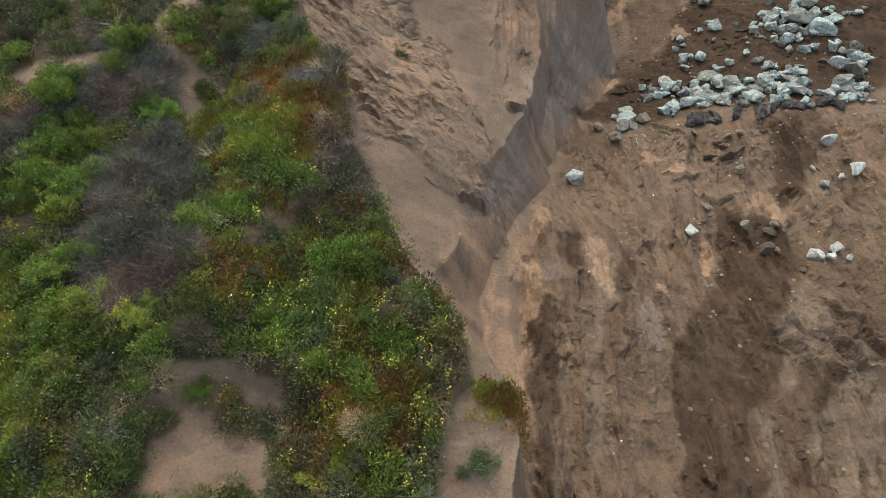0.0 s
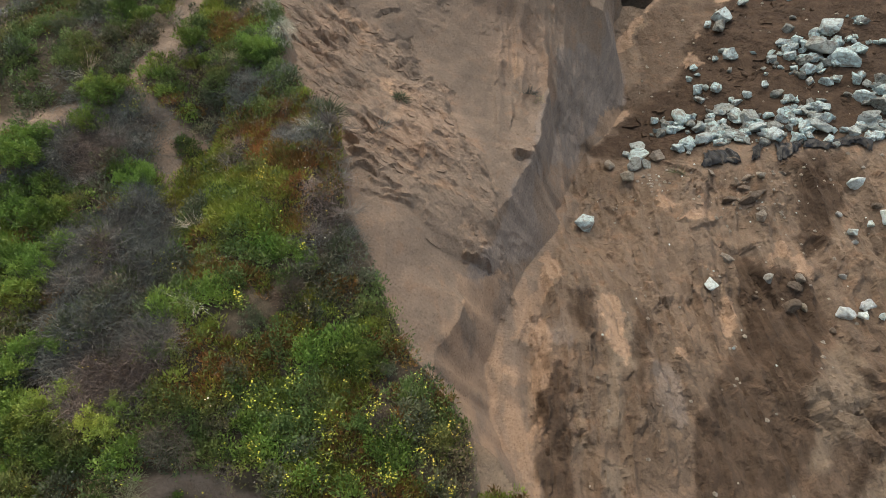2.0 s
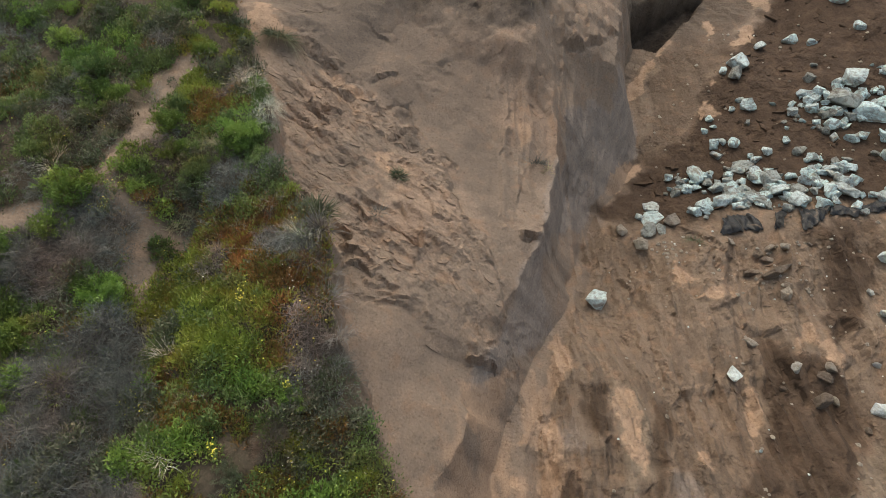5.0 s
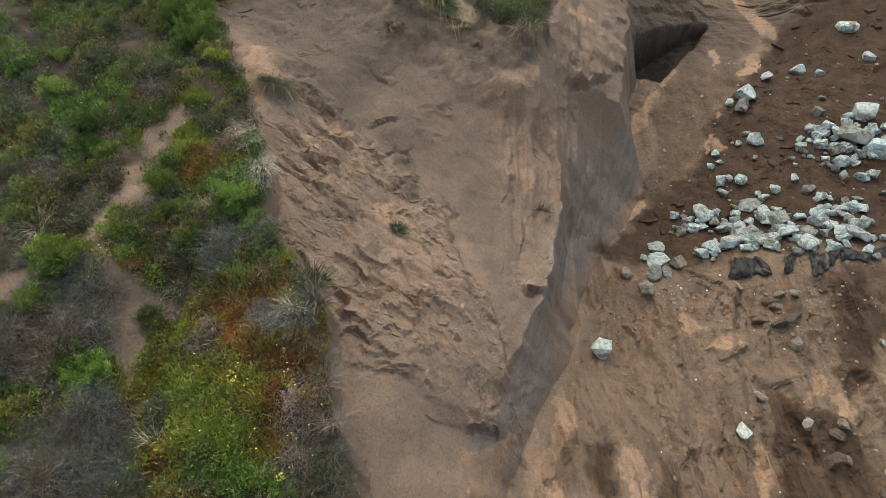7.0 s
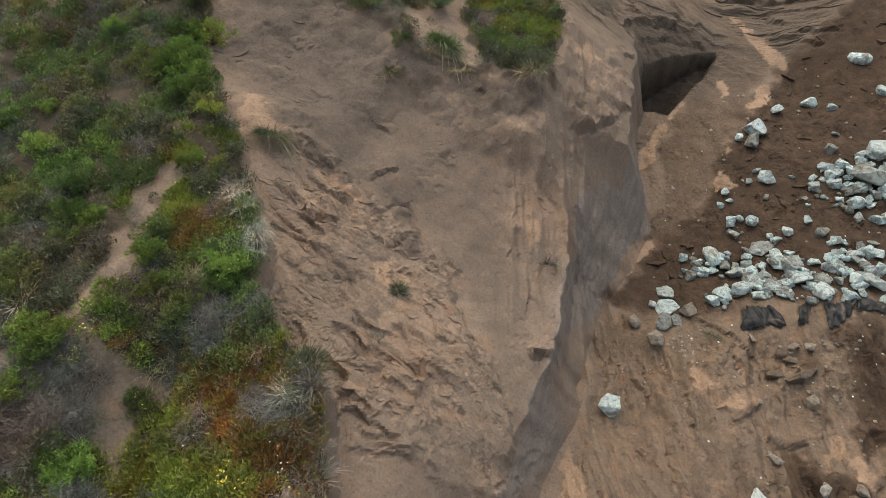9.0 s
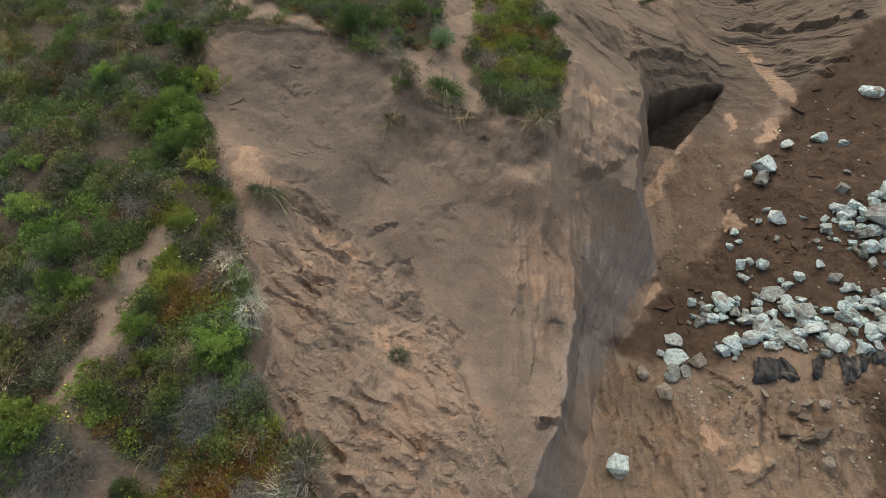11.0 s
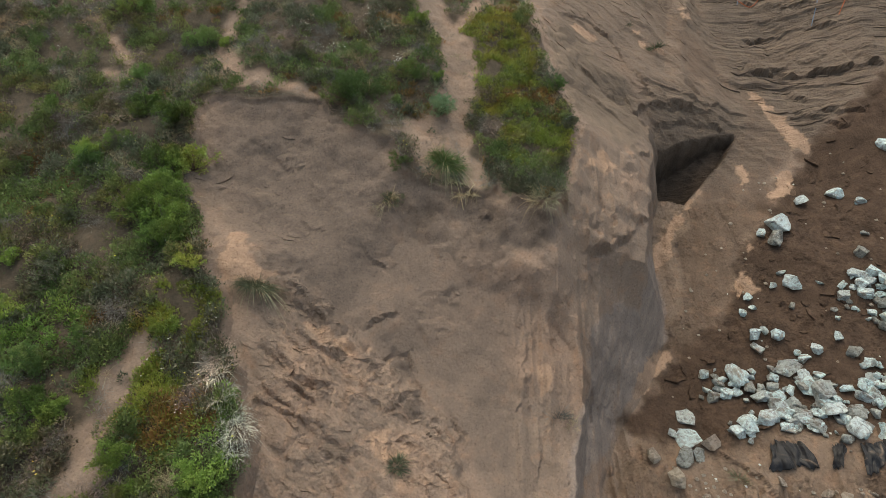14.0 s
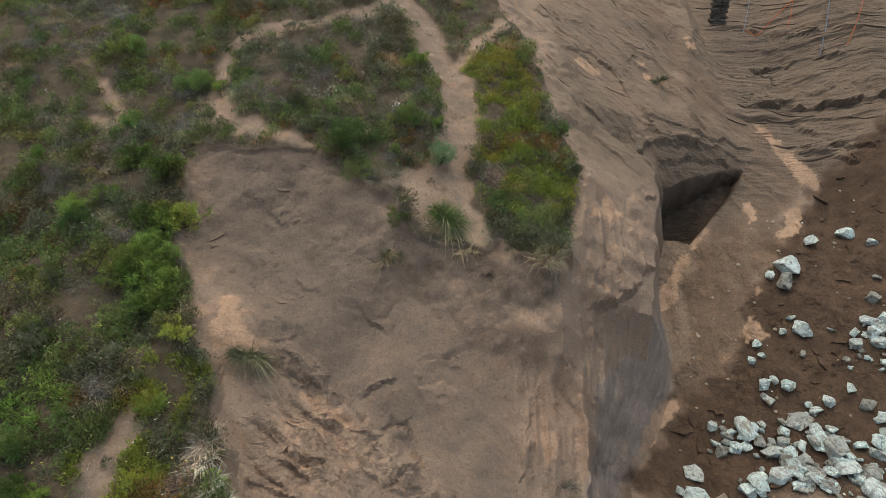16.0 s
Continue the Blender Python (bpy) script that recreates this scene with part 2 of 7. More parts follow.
# broken edges on the bare ground: how far the upper side stands proud (minus: the lower), how soon that fades, and the line
LEDGES = [
    (0.25, 0.25, [(1.52, 16.60), (1.72, 16.66), (1.95, 16.60)]),
    (0.25, 0.28, [(0.45, 13.92), (0.62, 13.98), (0.85, 13.93)]),
    (0.05, 0.50, [(-3.76, 22.71), (-3.38, 22.97), (-3.04, 23.07), (-2.88, 23.18), (-2.53, 23.09), (-2.25, 22.96)]),
    (0.05, 0.25, [(-4.53, 22.25), (-4.31, 22.21)]),
    (0.05, 0.30, [(-2.83, 21.68), (-2.65, 21.53), (-2.57, 21.51)]),
    (0.07, 0.35, [(-1.70, 21.19), (-1.54, 21.07), (-1.34, 20.93)]),
    (0.07, 0.40, [(-3.00, 20.46), (-2.87, 20.45), (-2.71, 20.69), (-2.76, 20.90), (-2.94, 20.80), (-3.23, 21.02)]),
    (0.05, 0.30, [(-0.18, 21.26), (-0.02, 21.25), (0.22, 21.23)]),
    (0.06, 0.30, [(0.85, 21.67), (1.03, 21.51)]),
    (0.16, 0.50, [(-0.72, 22.06), (-0.23, 21.92), (0.15, 21.86), (0.59, 21.97)]),
    (0.22, 0.60, [(3.03, 21.89), (3.43, 22.10), (3.81, 22.36), (5.54, 24.18)]),
    (-0.14, 0.60, [(-1.36, 18.96), (-1.07, 19.32), (-0.90, 19.33), (-0.73, 19.08), (-0.64, 18.71), (-0.41, 18.51), (-0.04, 18.31), (0.18, 17.95)]),
    (0.08, 0.25, [(-1.47, 19.82), (-1.31, 19.93), (-1.12, 20.02)]),
    (-0.06, 0.30, [(1.21, 16.80), (1.44, 16.71), (1.57, 16.56)]),
    (0.07, 0.40, [(-0.37, 17.00), (-0.19, 16.65), (0.05, 16.57), (0.29, 16.28), (0.55, 16.05)]),
    (0.06, 0.35, [(0.03, 16.31), (0.17, 16.12), (0.40, 16.03), (0.70, 15.84), (0.89, 15.52)]),
    (0.06, 0.30, [(-1.46, 14.96), (-1.04, 15.13), (-0.70, 15.21)]),
    (0.06, 0.40, [(-1.32, 14.79), (-0.91, 14.61), (-0.60, 14.61), (-0.36, 14.34)]),
    (0.14, 0.35, [(-1.94, 14.98), (-1.72, 15.25), (-1.36, 15.18)]),
    (0.08, 0.30, [(-1.69, 15.02), (-1.18, 14.97), (-0.84, 14.83)]),
    (0.08, 0.40, [(-1.32, 14.54), (-0.82, 14.45), (-0.36, 14.40)]),
    (0.10, 0.40, [(-3.02, 18.25), (-2.61, 18.08), (-2.31, 17.90)]),
    (0.09, 0.30, [(-2.51, 17.34), (-2.14, 17.21), (-1.91, 16.91)]),
    (0.07, 0.30, [(-1.57, 18.70), (-1.24, 18.35), (-0.82, 18.65)]),
    (0.05, 0.20, [(0.69, 14.69), (1.07, 14.81), (1.52, 15.11)]),
    (0.06, 0.20, [(0.80, 14.31), (1.27, 14.67), (1.87, 15.14)]),
    (0.05, 0.20, [(0.65, 14.05), (1.07, 14.22), (1.58, 14.57)]),
    (-0.05, 0.40, [(1.34, 20.53), (1.61, 20.32), (1.47, 19.94), (1.30, 19.08), (1.15, 18.54)]),
    (-0.06, 0.40, [(1.70, 20.91), (2.09, 20.60), (2.62, 20.30), (2.97, 20.12), (2.74, 19.43)]),
    (0.06, 0.30, [(2.82, 21.51), (3.00, 21.39), (3.06, 21.14)]),
    (0.05, 0.30, [(2.96, 18.87), (3.25, 19.35), (3.59, 19.75)]),
    (0.05, 0.30, [(3.35, 20.42), (3.51, 20.29)]),
    (0.10, 0.40, [(2.39, 11.11), (2.65, 10.76), (2.95, 10.61), (3.26, 10.67)]),
    (0.08, 0.40, [(2.85, 12.22), (3.18, 12.12), (3.62, 12.21)]),
    (0.08, 0.40, [(5.66, 18.65), (6.19, 18.03), (6.66, 17.39)]),
    (0.10, 0.35, [(5.55, 16.06), (5.78, 15.87), (6.41, 16.27)]),
    (0.16, 0.50, [(5.08, 27.22), (5.61, 27.56), (6.33, 27.75), (7.07, 27.85)]),
    (0.14, 0.40, [(5.11, 26.34), (6.12, 27.32), (7.10, 27.54), (8.03, 27.66)]),
    (0.10, 0.35, [(4.01, 24.64), (4.44, 24.56), (5.65, 26.07)]),
    (0.28, 0.80, [(9.58, 30.06), (10.33, 30.07), (11.15, 29.78), (11.99, 29.66), (12.78, 29.60)]),
    (0.12, 0.50, [(10.70, 29.05), (11.11, 28.54), (11.52, 28.13), (12.10, 28.05)]),
    (0.10, 0.40, [(10.61, 28.34), (11.03, 27.80), (11.49, 27.60)]),
    (0.14, 0.60, [(10.13, 31.73), (11.14, 31.81), (11.83, 31.67), (12.21, 31.53)]),
    (0.12, 0.60, [(10.20, 33.21), (10.92, 32.71), (11.88, 32.72), (13.00, 32.43)]),
    (0.08, 0.50, [(3.28, 30.16), (4.04, 30.51), (4.69, 30.04), (5.03, 29.13), (5.55, 28.21)]),
    (0.07, 0.50, [(2.53, 26.93), (3.42, 27.84), (3.90, 27.62), (4.73, 27.21)]),
    (0.06, 0.50, [(2.61, 31.81), (3.50, 31.73), (4.24, 31.91)]),
]


def ledge_height(u, v):
    """The broken edges, each a sharp step with a hollow under it."""
    out = np.zeros(np.shape(u))
    wu, wv = u + 0.09 * fbm(u * 3.7, v * 3.7, 4, 1), v + 0.10 * fbm(u * 3.7 + 4, v * 3.7, 4, 5)
    crumble = 0.25 + 0.75 * sstep(-0.5, 0.35, fbm(u * 2.7, v * 2.7, 3, 4))
    for rise, reach, points in LEDGES:
        us, vs = [p[0] for p in points], [p[1] for p in points]
        near = (u > min(us) - 2.2 * reach) & (u < max(us) + 2.2 * reach) & (v > min(vs) - 2.2 * reach) & (v < max(vs) + 2.2 * reach)
        if not near.any():
            continue
        x, y = wu[near], wv[near]
        best, side, past = np.full(x.shape, 1e9), np.zeros(x.shape), np.zeros(x.shape)
        last = len(points) - 2
        for k, ((ax, ay), (bx, by)) in enumerate(zip(points, points[1:])):
            dx, dy = bx - ax, by - ay
            size = math.hypot(dx, dy)
            along = ((x - ax) * dx + (y - ay) * dy) / size
            t = np.clip(along, 0, size)
            d = np.hypot(x - ax - t * dx / size, y - ay - t * dy / size)
            nearer = d < best
            over = np.maximum(np.maximum(-along, 0) * (k == 0), np.maximum(along - size, 0) * (k == last))
            cross = (dx * (y - ay) - dy * (x - ax)) / size
            best, side, past = np.where(nearer, d, best), np.where(nearer, cross, side), np.where(nearer, over, past)
        fade = 0.8 * crumble[near] * np.exp(-(best / reach) ** 1.3) * sstep(0.6 * reach, 0, past)
        if rise < 0:
            side = -side
        out[near] += abs(rise) * fade * sstep(-0.02, 0.03, side) - 0.5 * abs(rise) * np.exp(-((side + 0.06) / 0.055) ** 2) * fade
    return out


def ground_height(u, v):
    u, v = np.asarray(u, float), np.asarray(v, float)
    d = turf_distance(u, v)
    bare = bare_height(u, v)
    # relief of the bare ground
    floor = sstep(0.0, 0.5, u - line(v, 6, 1.3, 13, 1.2, 16, 2.5, 18, 3.2, 20, 4.6, 24, 5.2)) * sstep(26.5, 25.5, v)
    rills = floor * sstep(18.3, 17.2, v)
    bluff = sstep(-0.2, 0.9, v - np.interp(u, [2, 5, 9.3, 10.2, 12.7, 16], [25.2, 25.6, 26.2, 26.8, 28.9, 31.5])) * sstep(2.4, 3.2, u)
    clods = sstep(-3.6, -2.6, u) * sstep(13.7, 15.2, v + 0.5 * u) * sstep(0.2, -0.35, v - brow(u) + 0.35 * fbm(u * 1.3, v * 1.3, 3, 2))
    bare = bare + 0.09 * sstep(0.08, -0.06, v - brow(u) + 0.35 * fbm(u * 1.3, v * 1.3, 3, 2)) * sstep(13.7, 15.2, v + 0.5 * u) * sstep(2.2, 1.2, u)
    wu = u + 0.5 * vnoise(u * 0.5, v * 0.35, 5)
    bare = bare - 0.16 * rills + rills * (0.17 * ridged(wu * 0.75, v * 0.16, 2, 3) + 0.09 * ridged(wu * 2.3, v * 0.45, 2, 4) + 0.03 * ridged(wu * 6, v * 1.6, 2, 1))
    s = (u * 0.62 + v * 0.78)
    q = (u * 0.78 - v * 0.62)
    bare = bare + clods * (0.07 * fbm(s * 1.4, q * 0.6, 3, 6) + 0.02 * fbm(s * 4.5, q * 2.4, 2, 1))

    wob, wob2 = 0.10 * fbm(u * 2.6, v * 2.6, 3, 5), 0.10 * fbm(u * 2.6 + 9, v * 2.6, 3, 2)
    s2, q2 = s + wob, q + wob2
    broken = sstep(-0.25, 0.15, fbm(u * 0.8, v * 0.8, 3, 3))
    rough = sstep(-0.1, 0.3, fbm(u * 1.3, v * 1.3 + 5, 3, 6))
    bare = bare + clods * broken * (0.24 * plates(s2 * 1.9, q2 * 0.55, 1.3, 1, 0.10) + 0.15 * plates(s2 * 5.0, q2 * 1.0, 1.3, 3, 0.22))
    bare = bare + clods * rough * 0.08 * plates(s2 * 9, q2 * 2.4, 1.3, 2, 0.4)
    face = sstep(-5.5, -4.5, u) * sstep(3.2, 2.0, u) * sstep(18, 19.5, v) * (1 - clods)
    patch = sstep(0.15, 0.4, fbm(u * 0.7 + 3, v * 0.7, 3, 4))
    bare = bare + face * (patch * (0.11 * plates((u + wob) * 1.5, (v + wob2) * 2.0, 1.0, 4, 0.1) + 0.03 * plates(u * 6, v * 7, 1.0, 2)))
    bare = bare + rills * (0.15 * plates((wu + wob) * 2.6, (v + wob2) * 0.5, 1.2, 5, 0.16) * broken + 0.11 * plates((u + wob) * 6.5, (v + wob2) * 1.5, 1.1, 2, 0.4) * rough)
    flute = sstep(0.8, 1.5, u) * sstep(4.6, 3.4, u) * sstep(16.5, 18.0, v) * sstep(25, 23.5, v)
    bare = bare + flute * (0.13 * ridged(u * 1.5, v * 0.28, 3, 6) - 0.04 + 0.11 * plates((u + wob) * 3.5, (v + wob2) * 1.4, 1.0, 6))
    right = sstep(7.8, 9.4, u - 0.35 * (30 - v) * (v < 30) + 0.3 * vnoise(v * 1.2, u * 0.3, 3))
    lens = 0.0
    for k, (level, dip, rise, reach) in enumerate(((28.3, 0.14, 0.14, 0.5), (29.35, -0.13, 0.36, 0.9), (30.9, 0.12, 0.16, 0.6), (32.3, -0.04, 0.30, 0.8), (33.6, 0.06, 0.3, 0.9))):
        w = v - level - dip * (u - 11) - 0.10 * fbm(u * 0.9, v * 0.2, 3, k)
        lens = lens + rise * sstep(-0.5, 0.5, vnoise(u * 0.5, v * 0.1 + 9 * k, 4) + (0.6 if k == 1 else 0.1)) * sstep(-0.03, 0.04, w) * np.exp(-np.maximum(w, 0) / reach)
    bend = 0.7 * vnoise(u * 0.25, v * 0.4, 6)
    bare = bare + bluff * right * (0.25 * lens - 0.05 + 0.05 * plates((u + wob) * 0.5, (v + bend + 0.2 * wob2) * 2.4, 1.0, 3, 0.14) + 0.035 * plates((u + wob) * 0.9, (v + bend) * 6.0, 1.0, 1, 0.3))
    over = sstep(5.0, 5.6, u) * sstep(9.2, 8.6, u) * sstep(27.0, 27.3, v)
    for k, (level, dip, rise) in enumerate(((27.9, 0.06, 0.07), (28.3, -0.05, 0.08))):
        w = v - level - dip * (u - 7) - 0.12 * fbm(u * 1.1, v * 0.2, 3, k + 2)
        bare = bare + over * rise * sstep(-0.03, 0.04, w) * np.exp(-np.maximum(w, 0) / 0.35)
    scree = bluff * np.exp(-(((u - (7.4 + 0.35 * (29 - v))) / 0.9) ** 2))
    bare = bare + scree * (0.09 * ridged((u * 0.8 + v * 0.6) * 1.6, (v - u) * 0.3, 2, 5))
    bare = bare + bluff * (1 - right) * (0.06 * plates(s2 * 3.2, q2 * 0.3, 0.7, 6, 0.15) + 0.035 * plates(s2 * 8.0, q2 * 0.6, 0.8, 4, 0.3) + 0.03 * fbm(s * 2.2, q * 0.35, 3, 2))
    bare = bare + 0.05 * fbm(u * 1.1, v * 1.1, 3, 7) + 0.008 * fbm(u * 5.3, v * 5.3, 2, 5)
    bare = bare + ledge_height(u, v)
    pocket = polygon_distance(u, v, POCKET) + 0.04 * fbm(u * 3, v * 3, 2, 1)
    bare = bare - (1.3 - 0.8 * sstep(6.3, 8.3, u)) * sstep(0.04, -0.10, pocket)
    # the turf and its undercut rim
    hill = hill_height(u, v) + 0.03 * fbm(u * 4, v * 4, 3, 3)
    bare_in = np.minimum(bare, hill - 0.14 - 0.4 * sstep(0.0, 0.5, d) * sstep(9.9, 11, v) * sstep(21, 19.5, v))
    head = sstep(19.8, 21.0, v) * sstep(2.6, 1.8, u) + sstep(23.0, 24.0, v) * sstep(1.8, 2.2, u)
    head = np.clip(head, 0, 1)
    near = hill - 0.10 - np.where(u > 2.0, 0.75, 0.24 + 0.55 * sstep(-2.2, -0.6, u)) * np.maximum(d, 0)
    bare_in = bare_in + head * np.maximum(near - bare_in, 0) * sstep(2.5, 1.2, d)
    return hill + (bare_in - hill) * sstep(-0.03, 0.07, d)
# ---- materials ----
def node(nt, kind, inputs=(), **settings):
    n = nt.nodes.new("ShaderNode" + kind)
    for key, value in settings.items():
        setattr(n, key, value)
    for key, value in dict(inputs).items():
        if isinstance(value, bpy.types.NodeSocket):
            nt.links.new(value, n.inputs[key])
        else:
            n.inputs[key].default_value = value
    return n


def material(name, rough=0.8):
    m = bpy.data.materials.new(name)
    m.use_nodes = True
    b = m.node_tree.nodes["Principled BSDF"]
    b.inputs["Roughness"].default_value = rough
    b.inputs["Specular IOR Level"].default_value = 0.25
    return m, m.node_tree, b


def ramp(nt, fac, *stops):
    r = node(nt, "ValToRGB", {"Fac": fac})
    while len(r.color_ramp.elements) < len(stops):
        r.color_ramp.elements.new(0.5)
    for e, (p, c) in zip(r.color_ramp.elements, stops):
        e.position, e.color = p, (*c, 1)
    return r.outputs["Color"]


def blend(nt, fac, a, b, mode="MIX"):
    n = node(nt, "Mix", data_type="RGBA", blend_type=mode, clamp_factor=True)
    for key, value in ((0, fac), (6, a), (7, b)):
        if isinstance(value, bpy.types.NodeSocket):
            nt.links.new(value, n.inputs[key])
        else:
            n.inputs[key].default_value = value if key == 0 else (*value, 1)
    return n.outputs[2]


def maths(nt, op, a, b=0.0):
    n = node(nt, "Math", operation=op)
    for key, value in ((0, a), (1, b)):
        if isinstance(value, bpy.types.NodeSocket):
            nt.links.new(value, n.inputs[key])
        else:
            n.inputs[key].default_value = value
    return n.outputs[0]


def noise_of(nt, vec, scale, detail=4.0, rough=0.55, distortion=0.0):
    return node(nt, "TexNoise", {"Vector": vec, "Scale": scale, "Detail": detail, "Roughness": rough, "Distortion": distortion}).outputs["Fac"]


def leaf_material(name, colors, rough=0.55, translucent=0.15):
    """Leaves that vary one by one: the colours are spread over the single leaves."""
    m, nt, b = material(name, rough)
    geo = node(nt, "NewGeometry")
    info = node(nt, "ObjectInfo")
    own = node(nt, "Attribute", attribute_name="plant").outputs["Fac"]
    pick = maths(nt, "ADD", maths(nt, "MULTIPLY", geo.outputs["Random Per Island"], 0.45), maths(nt, "MULTIPLY", maths(nt, "FRACT", maths(nt, "ADD", own, info.outputs["Random"])), 0.55))
    spread = ramp(nt, pick, *[(i / max(1, len(colors) - 1), c) for i, c in enumerate(colors)])
    patch = noise_of(nt, geo.outputs["Position"], 1.6, 3.0)
    value = maths(nt, "ADD", maths(nt, "MULTIPLY", ramp(nt, patch, (0.36, (0, 0, 0)), (0.64, (1, 1, 1))), 0.6), maths(nt, "MULTIPLY", maths(nt, "FRACT", maths(nt, "ADD", maths(nt, "MULTIPLY", own, 7.3), info.outputs["Random"])), 0.75))
    warm = ramp(nt, noise_of(nt, geo.outputs["Position"], 0.9, 4.0, 0.6), (0.40, (0.88, 1.0, 0.92)), (0.52, (1.0, 1.0, 0.9)), (0.64, (1.28, 1.0, 0.85)))
    spread = blend(nt, 1.0, spread, warm, "MULTIPLY")
    hsv = node(nt, "HueSaturation", {"Color": spread, "Saturation": 0.93, "Value": maths(nt, "ADD", value, 0.72)})
    nt.links.new(hsv.outputs["Color"], b.inputs["Base Color"])
    b.inputs["Specular IOR Level"].default_value = 0.3
    if translucent:
        t = node(nt, "BsdfTranslucent", {"Color": hsv.outputs["Color"]})
        mix = node(nt, "MixShader", {0: translucent, 1: b.outputs[0], 2: t.outputs[0]})
        nt.links.new(mix.outputs[0], nt.nodes["Material Output"].inputs["Surface"])
    return m


def earth_material():
    m, nt, b = material("bare_earth", 0.92)
    b.inputs["Specular IOR Level"].default_value = 0.15
    pos = node(nt, "NewGeometry").outputs["Position"]
    slope = node(nt, "Mapping", {"Vector": pos, "Rotation": (-BETA, 0, 0)}).outputs["Vector"]
    streak = node(nt, "Mapping", {"Vector": slope, "Scale": (1.0, 0.16, 1.0)}).outputs["Vector"]
    one = node(nt, "SeparateColor", {"Color": node(nt, "Attribute", attribute_name="soil").outputs["Color"]})
    two = node(nt, "SeparateColor", {"Color": node(nt, "Attribute", attribute_name="soil_more").outputs["Color"]})
    grey, orange, brown = one.outputs
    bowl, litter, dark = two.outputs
    pale = node(nt, "Attribute", attribute_name="soil").outputs["Alpha"]
    strata = node(nt, "Attribute", attribute_name="soil_more").outputs["Alpha"]
    three = node(nt, "SeparateColor", {"Color": node(nt, "Attribute", attribute_name="soil_form").outputs["Color"]})
    floor, clods, brink = three.outputs
    big = noise_of(nt, slope, 0.45, 5.0, 0.6)
    mid = noise_of(nt, slope, 2.6, 6.0, 0.62, 0.4)
    run = noise_of(nt, streak, 3.2, 6.0, 0.6, 0.3)
    fine = noise_of(nt, slope, 22.0, 6.0, 0.7)
    grain = noise_of(nt, slope, 140.0, 3.0, 0.7)
    col = ramp(nt, big, (0.30, (0.228, 0.172, 0.132)), (0.5, (0.275, 0.204, 0.155)), (0.68, (0.32, 0.222, 0.162)))
    col = blend(nt, maths(nt, "MULTIPLY", ramp(nt, run, (0.47, (0, 0, 0)), (0.62, (1, 1, 1))), maths(nt, "ADD", maths(nt, "MULTIPLY", floor, 0.6), 0.08)), col, (0.165, 0.113, 0.080))
    col = blend(nt, maths(nt, "MULTIPLY", ramp(nt, noise_of(nt, streak, 5.1, 5.0, 0.6, 0.5), (0.54, (0, 0, 0)), (0.66, (1, 1, 1))), maths(nt, "MULTIPLY", floor, 0.55)), col, (0.34, 0.255, 0.185))
    slant = node(nt, "Mapping", {"Vector": node(nt, "Mapping", {"Vector": slope, "Rotation": (0, 0, radians(38.5))}).outputs["Vector"], "Scale": (0.28, 1.0, 0.6)}).outputs["Vector"]
    col = blend(nt, maths(nt, "MULTIPLY", floor, 0.46), col, (0.17, 0.118, 0.080))
    mottle = node(nt, "Mix", {0: floor, 2: noise_of(nt, slant, 7.0, 7.0, 0.7, 0.5), 3: noise_of(nt, streak, 6.0, 7.0, 0.7, 0.5)}, data_type="FLOAT").outputs[0]
    col = blend(nt, maths(nt, "MULTIPLY", ramp(nt, mottle, (0.50, (0, 0, 0)), (0.58, (1, 1, 1))), maths(nt, "ADD", maths(nt, "MULTIPLY", clods, 0.3), 0.12)), col, (0.37, 0.26, 0.19))
    col = blend(nt, maths(nt, "MULTIPLY", ramp(nt, mottle, (0.40, (1, 1, 1)), (0.46, (0, 0, 0))), maths(nt, "ADD", maths(nt, "MULTIPLY", clods, 0.2), 0.12)), col, (0.165, 0.118, 0.085))
    col = blend(nt, maths(nt, "MULTIPLY", ramp(nt, mid, (0.52, (0, 0, 0)), (0.68, (1, 1, 1))), 0.5), col, (0.335, 0.205, 0.132))
    # bowl: damp grey-brown sand that also carries painted shade of undercut and rim
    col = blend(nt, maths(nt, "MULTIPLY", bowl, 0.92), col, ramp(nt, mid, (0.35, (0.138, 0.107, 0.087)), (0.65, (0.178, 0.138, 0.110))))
    col = blend(nt, pale, col, ramp(nt, mid, (0.35, (0.20, 0.152, 0.113)), (0.65, (0.275, 0.206, 0.150))))
    col = blend(nt, brown, col, ramp(nt, mid, (0.32, (0.058, 0.038, 0.026)), (0.55, (0.084, 0.055, 0.038)), (0.75, (0.118, 0.078, 0.054))))
    col = blend(nt, grey, col, ramp(nt, run, (0.3, (0.225, 0.180, 0.152)), (0.5, (0.275, 0.218, 0.182)), (0.7, (0.335, 0.262, 0.213))))
    bed = node(nt, "Mapping", {"Vector": slope, "Scale": (0.55, 7.0, 3.0), "Rotation": (0, 0, 0.25)}).outputs["Vector"]
    beds = noise_of(nt, bed, 1.5, 5.0, 0.6, 0.6)
    col = blend(nt, maths(nt, "MULTIPLY", strata, 0.82), col, ramp(nt, beds, (0.34, (0.095, 0.073, 0.056)), (0.5, (0.130, 0.100, 0.076)), (0.62, (0.160, 0.124, 0.094)), (0.72, (0.105, 0.080, 0.060))))
    col = blend(nt, orange, col, ramp(nt, mid, (0.3, (0.345, 0.225, 0.15)), (0.65, (0.47, 0.315, 0.215))))
    # pocket strata and rim earth, deepened in colour to stand for shade
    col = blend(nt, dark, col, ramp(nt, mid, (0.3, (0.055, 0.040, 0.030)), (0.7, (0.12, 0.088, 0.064))))
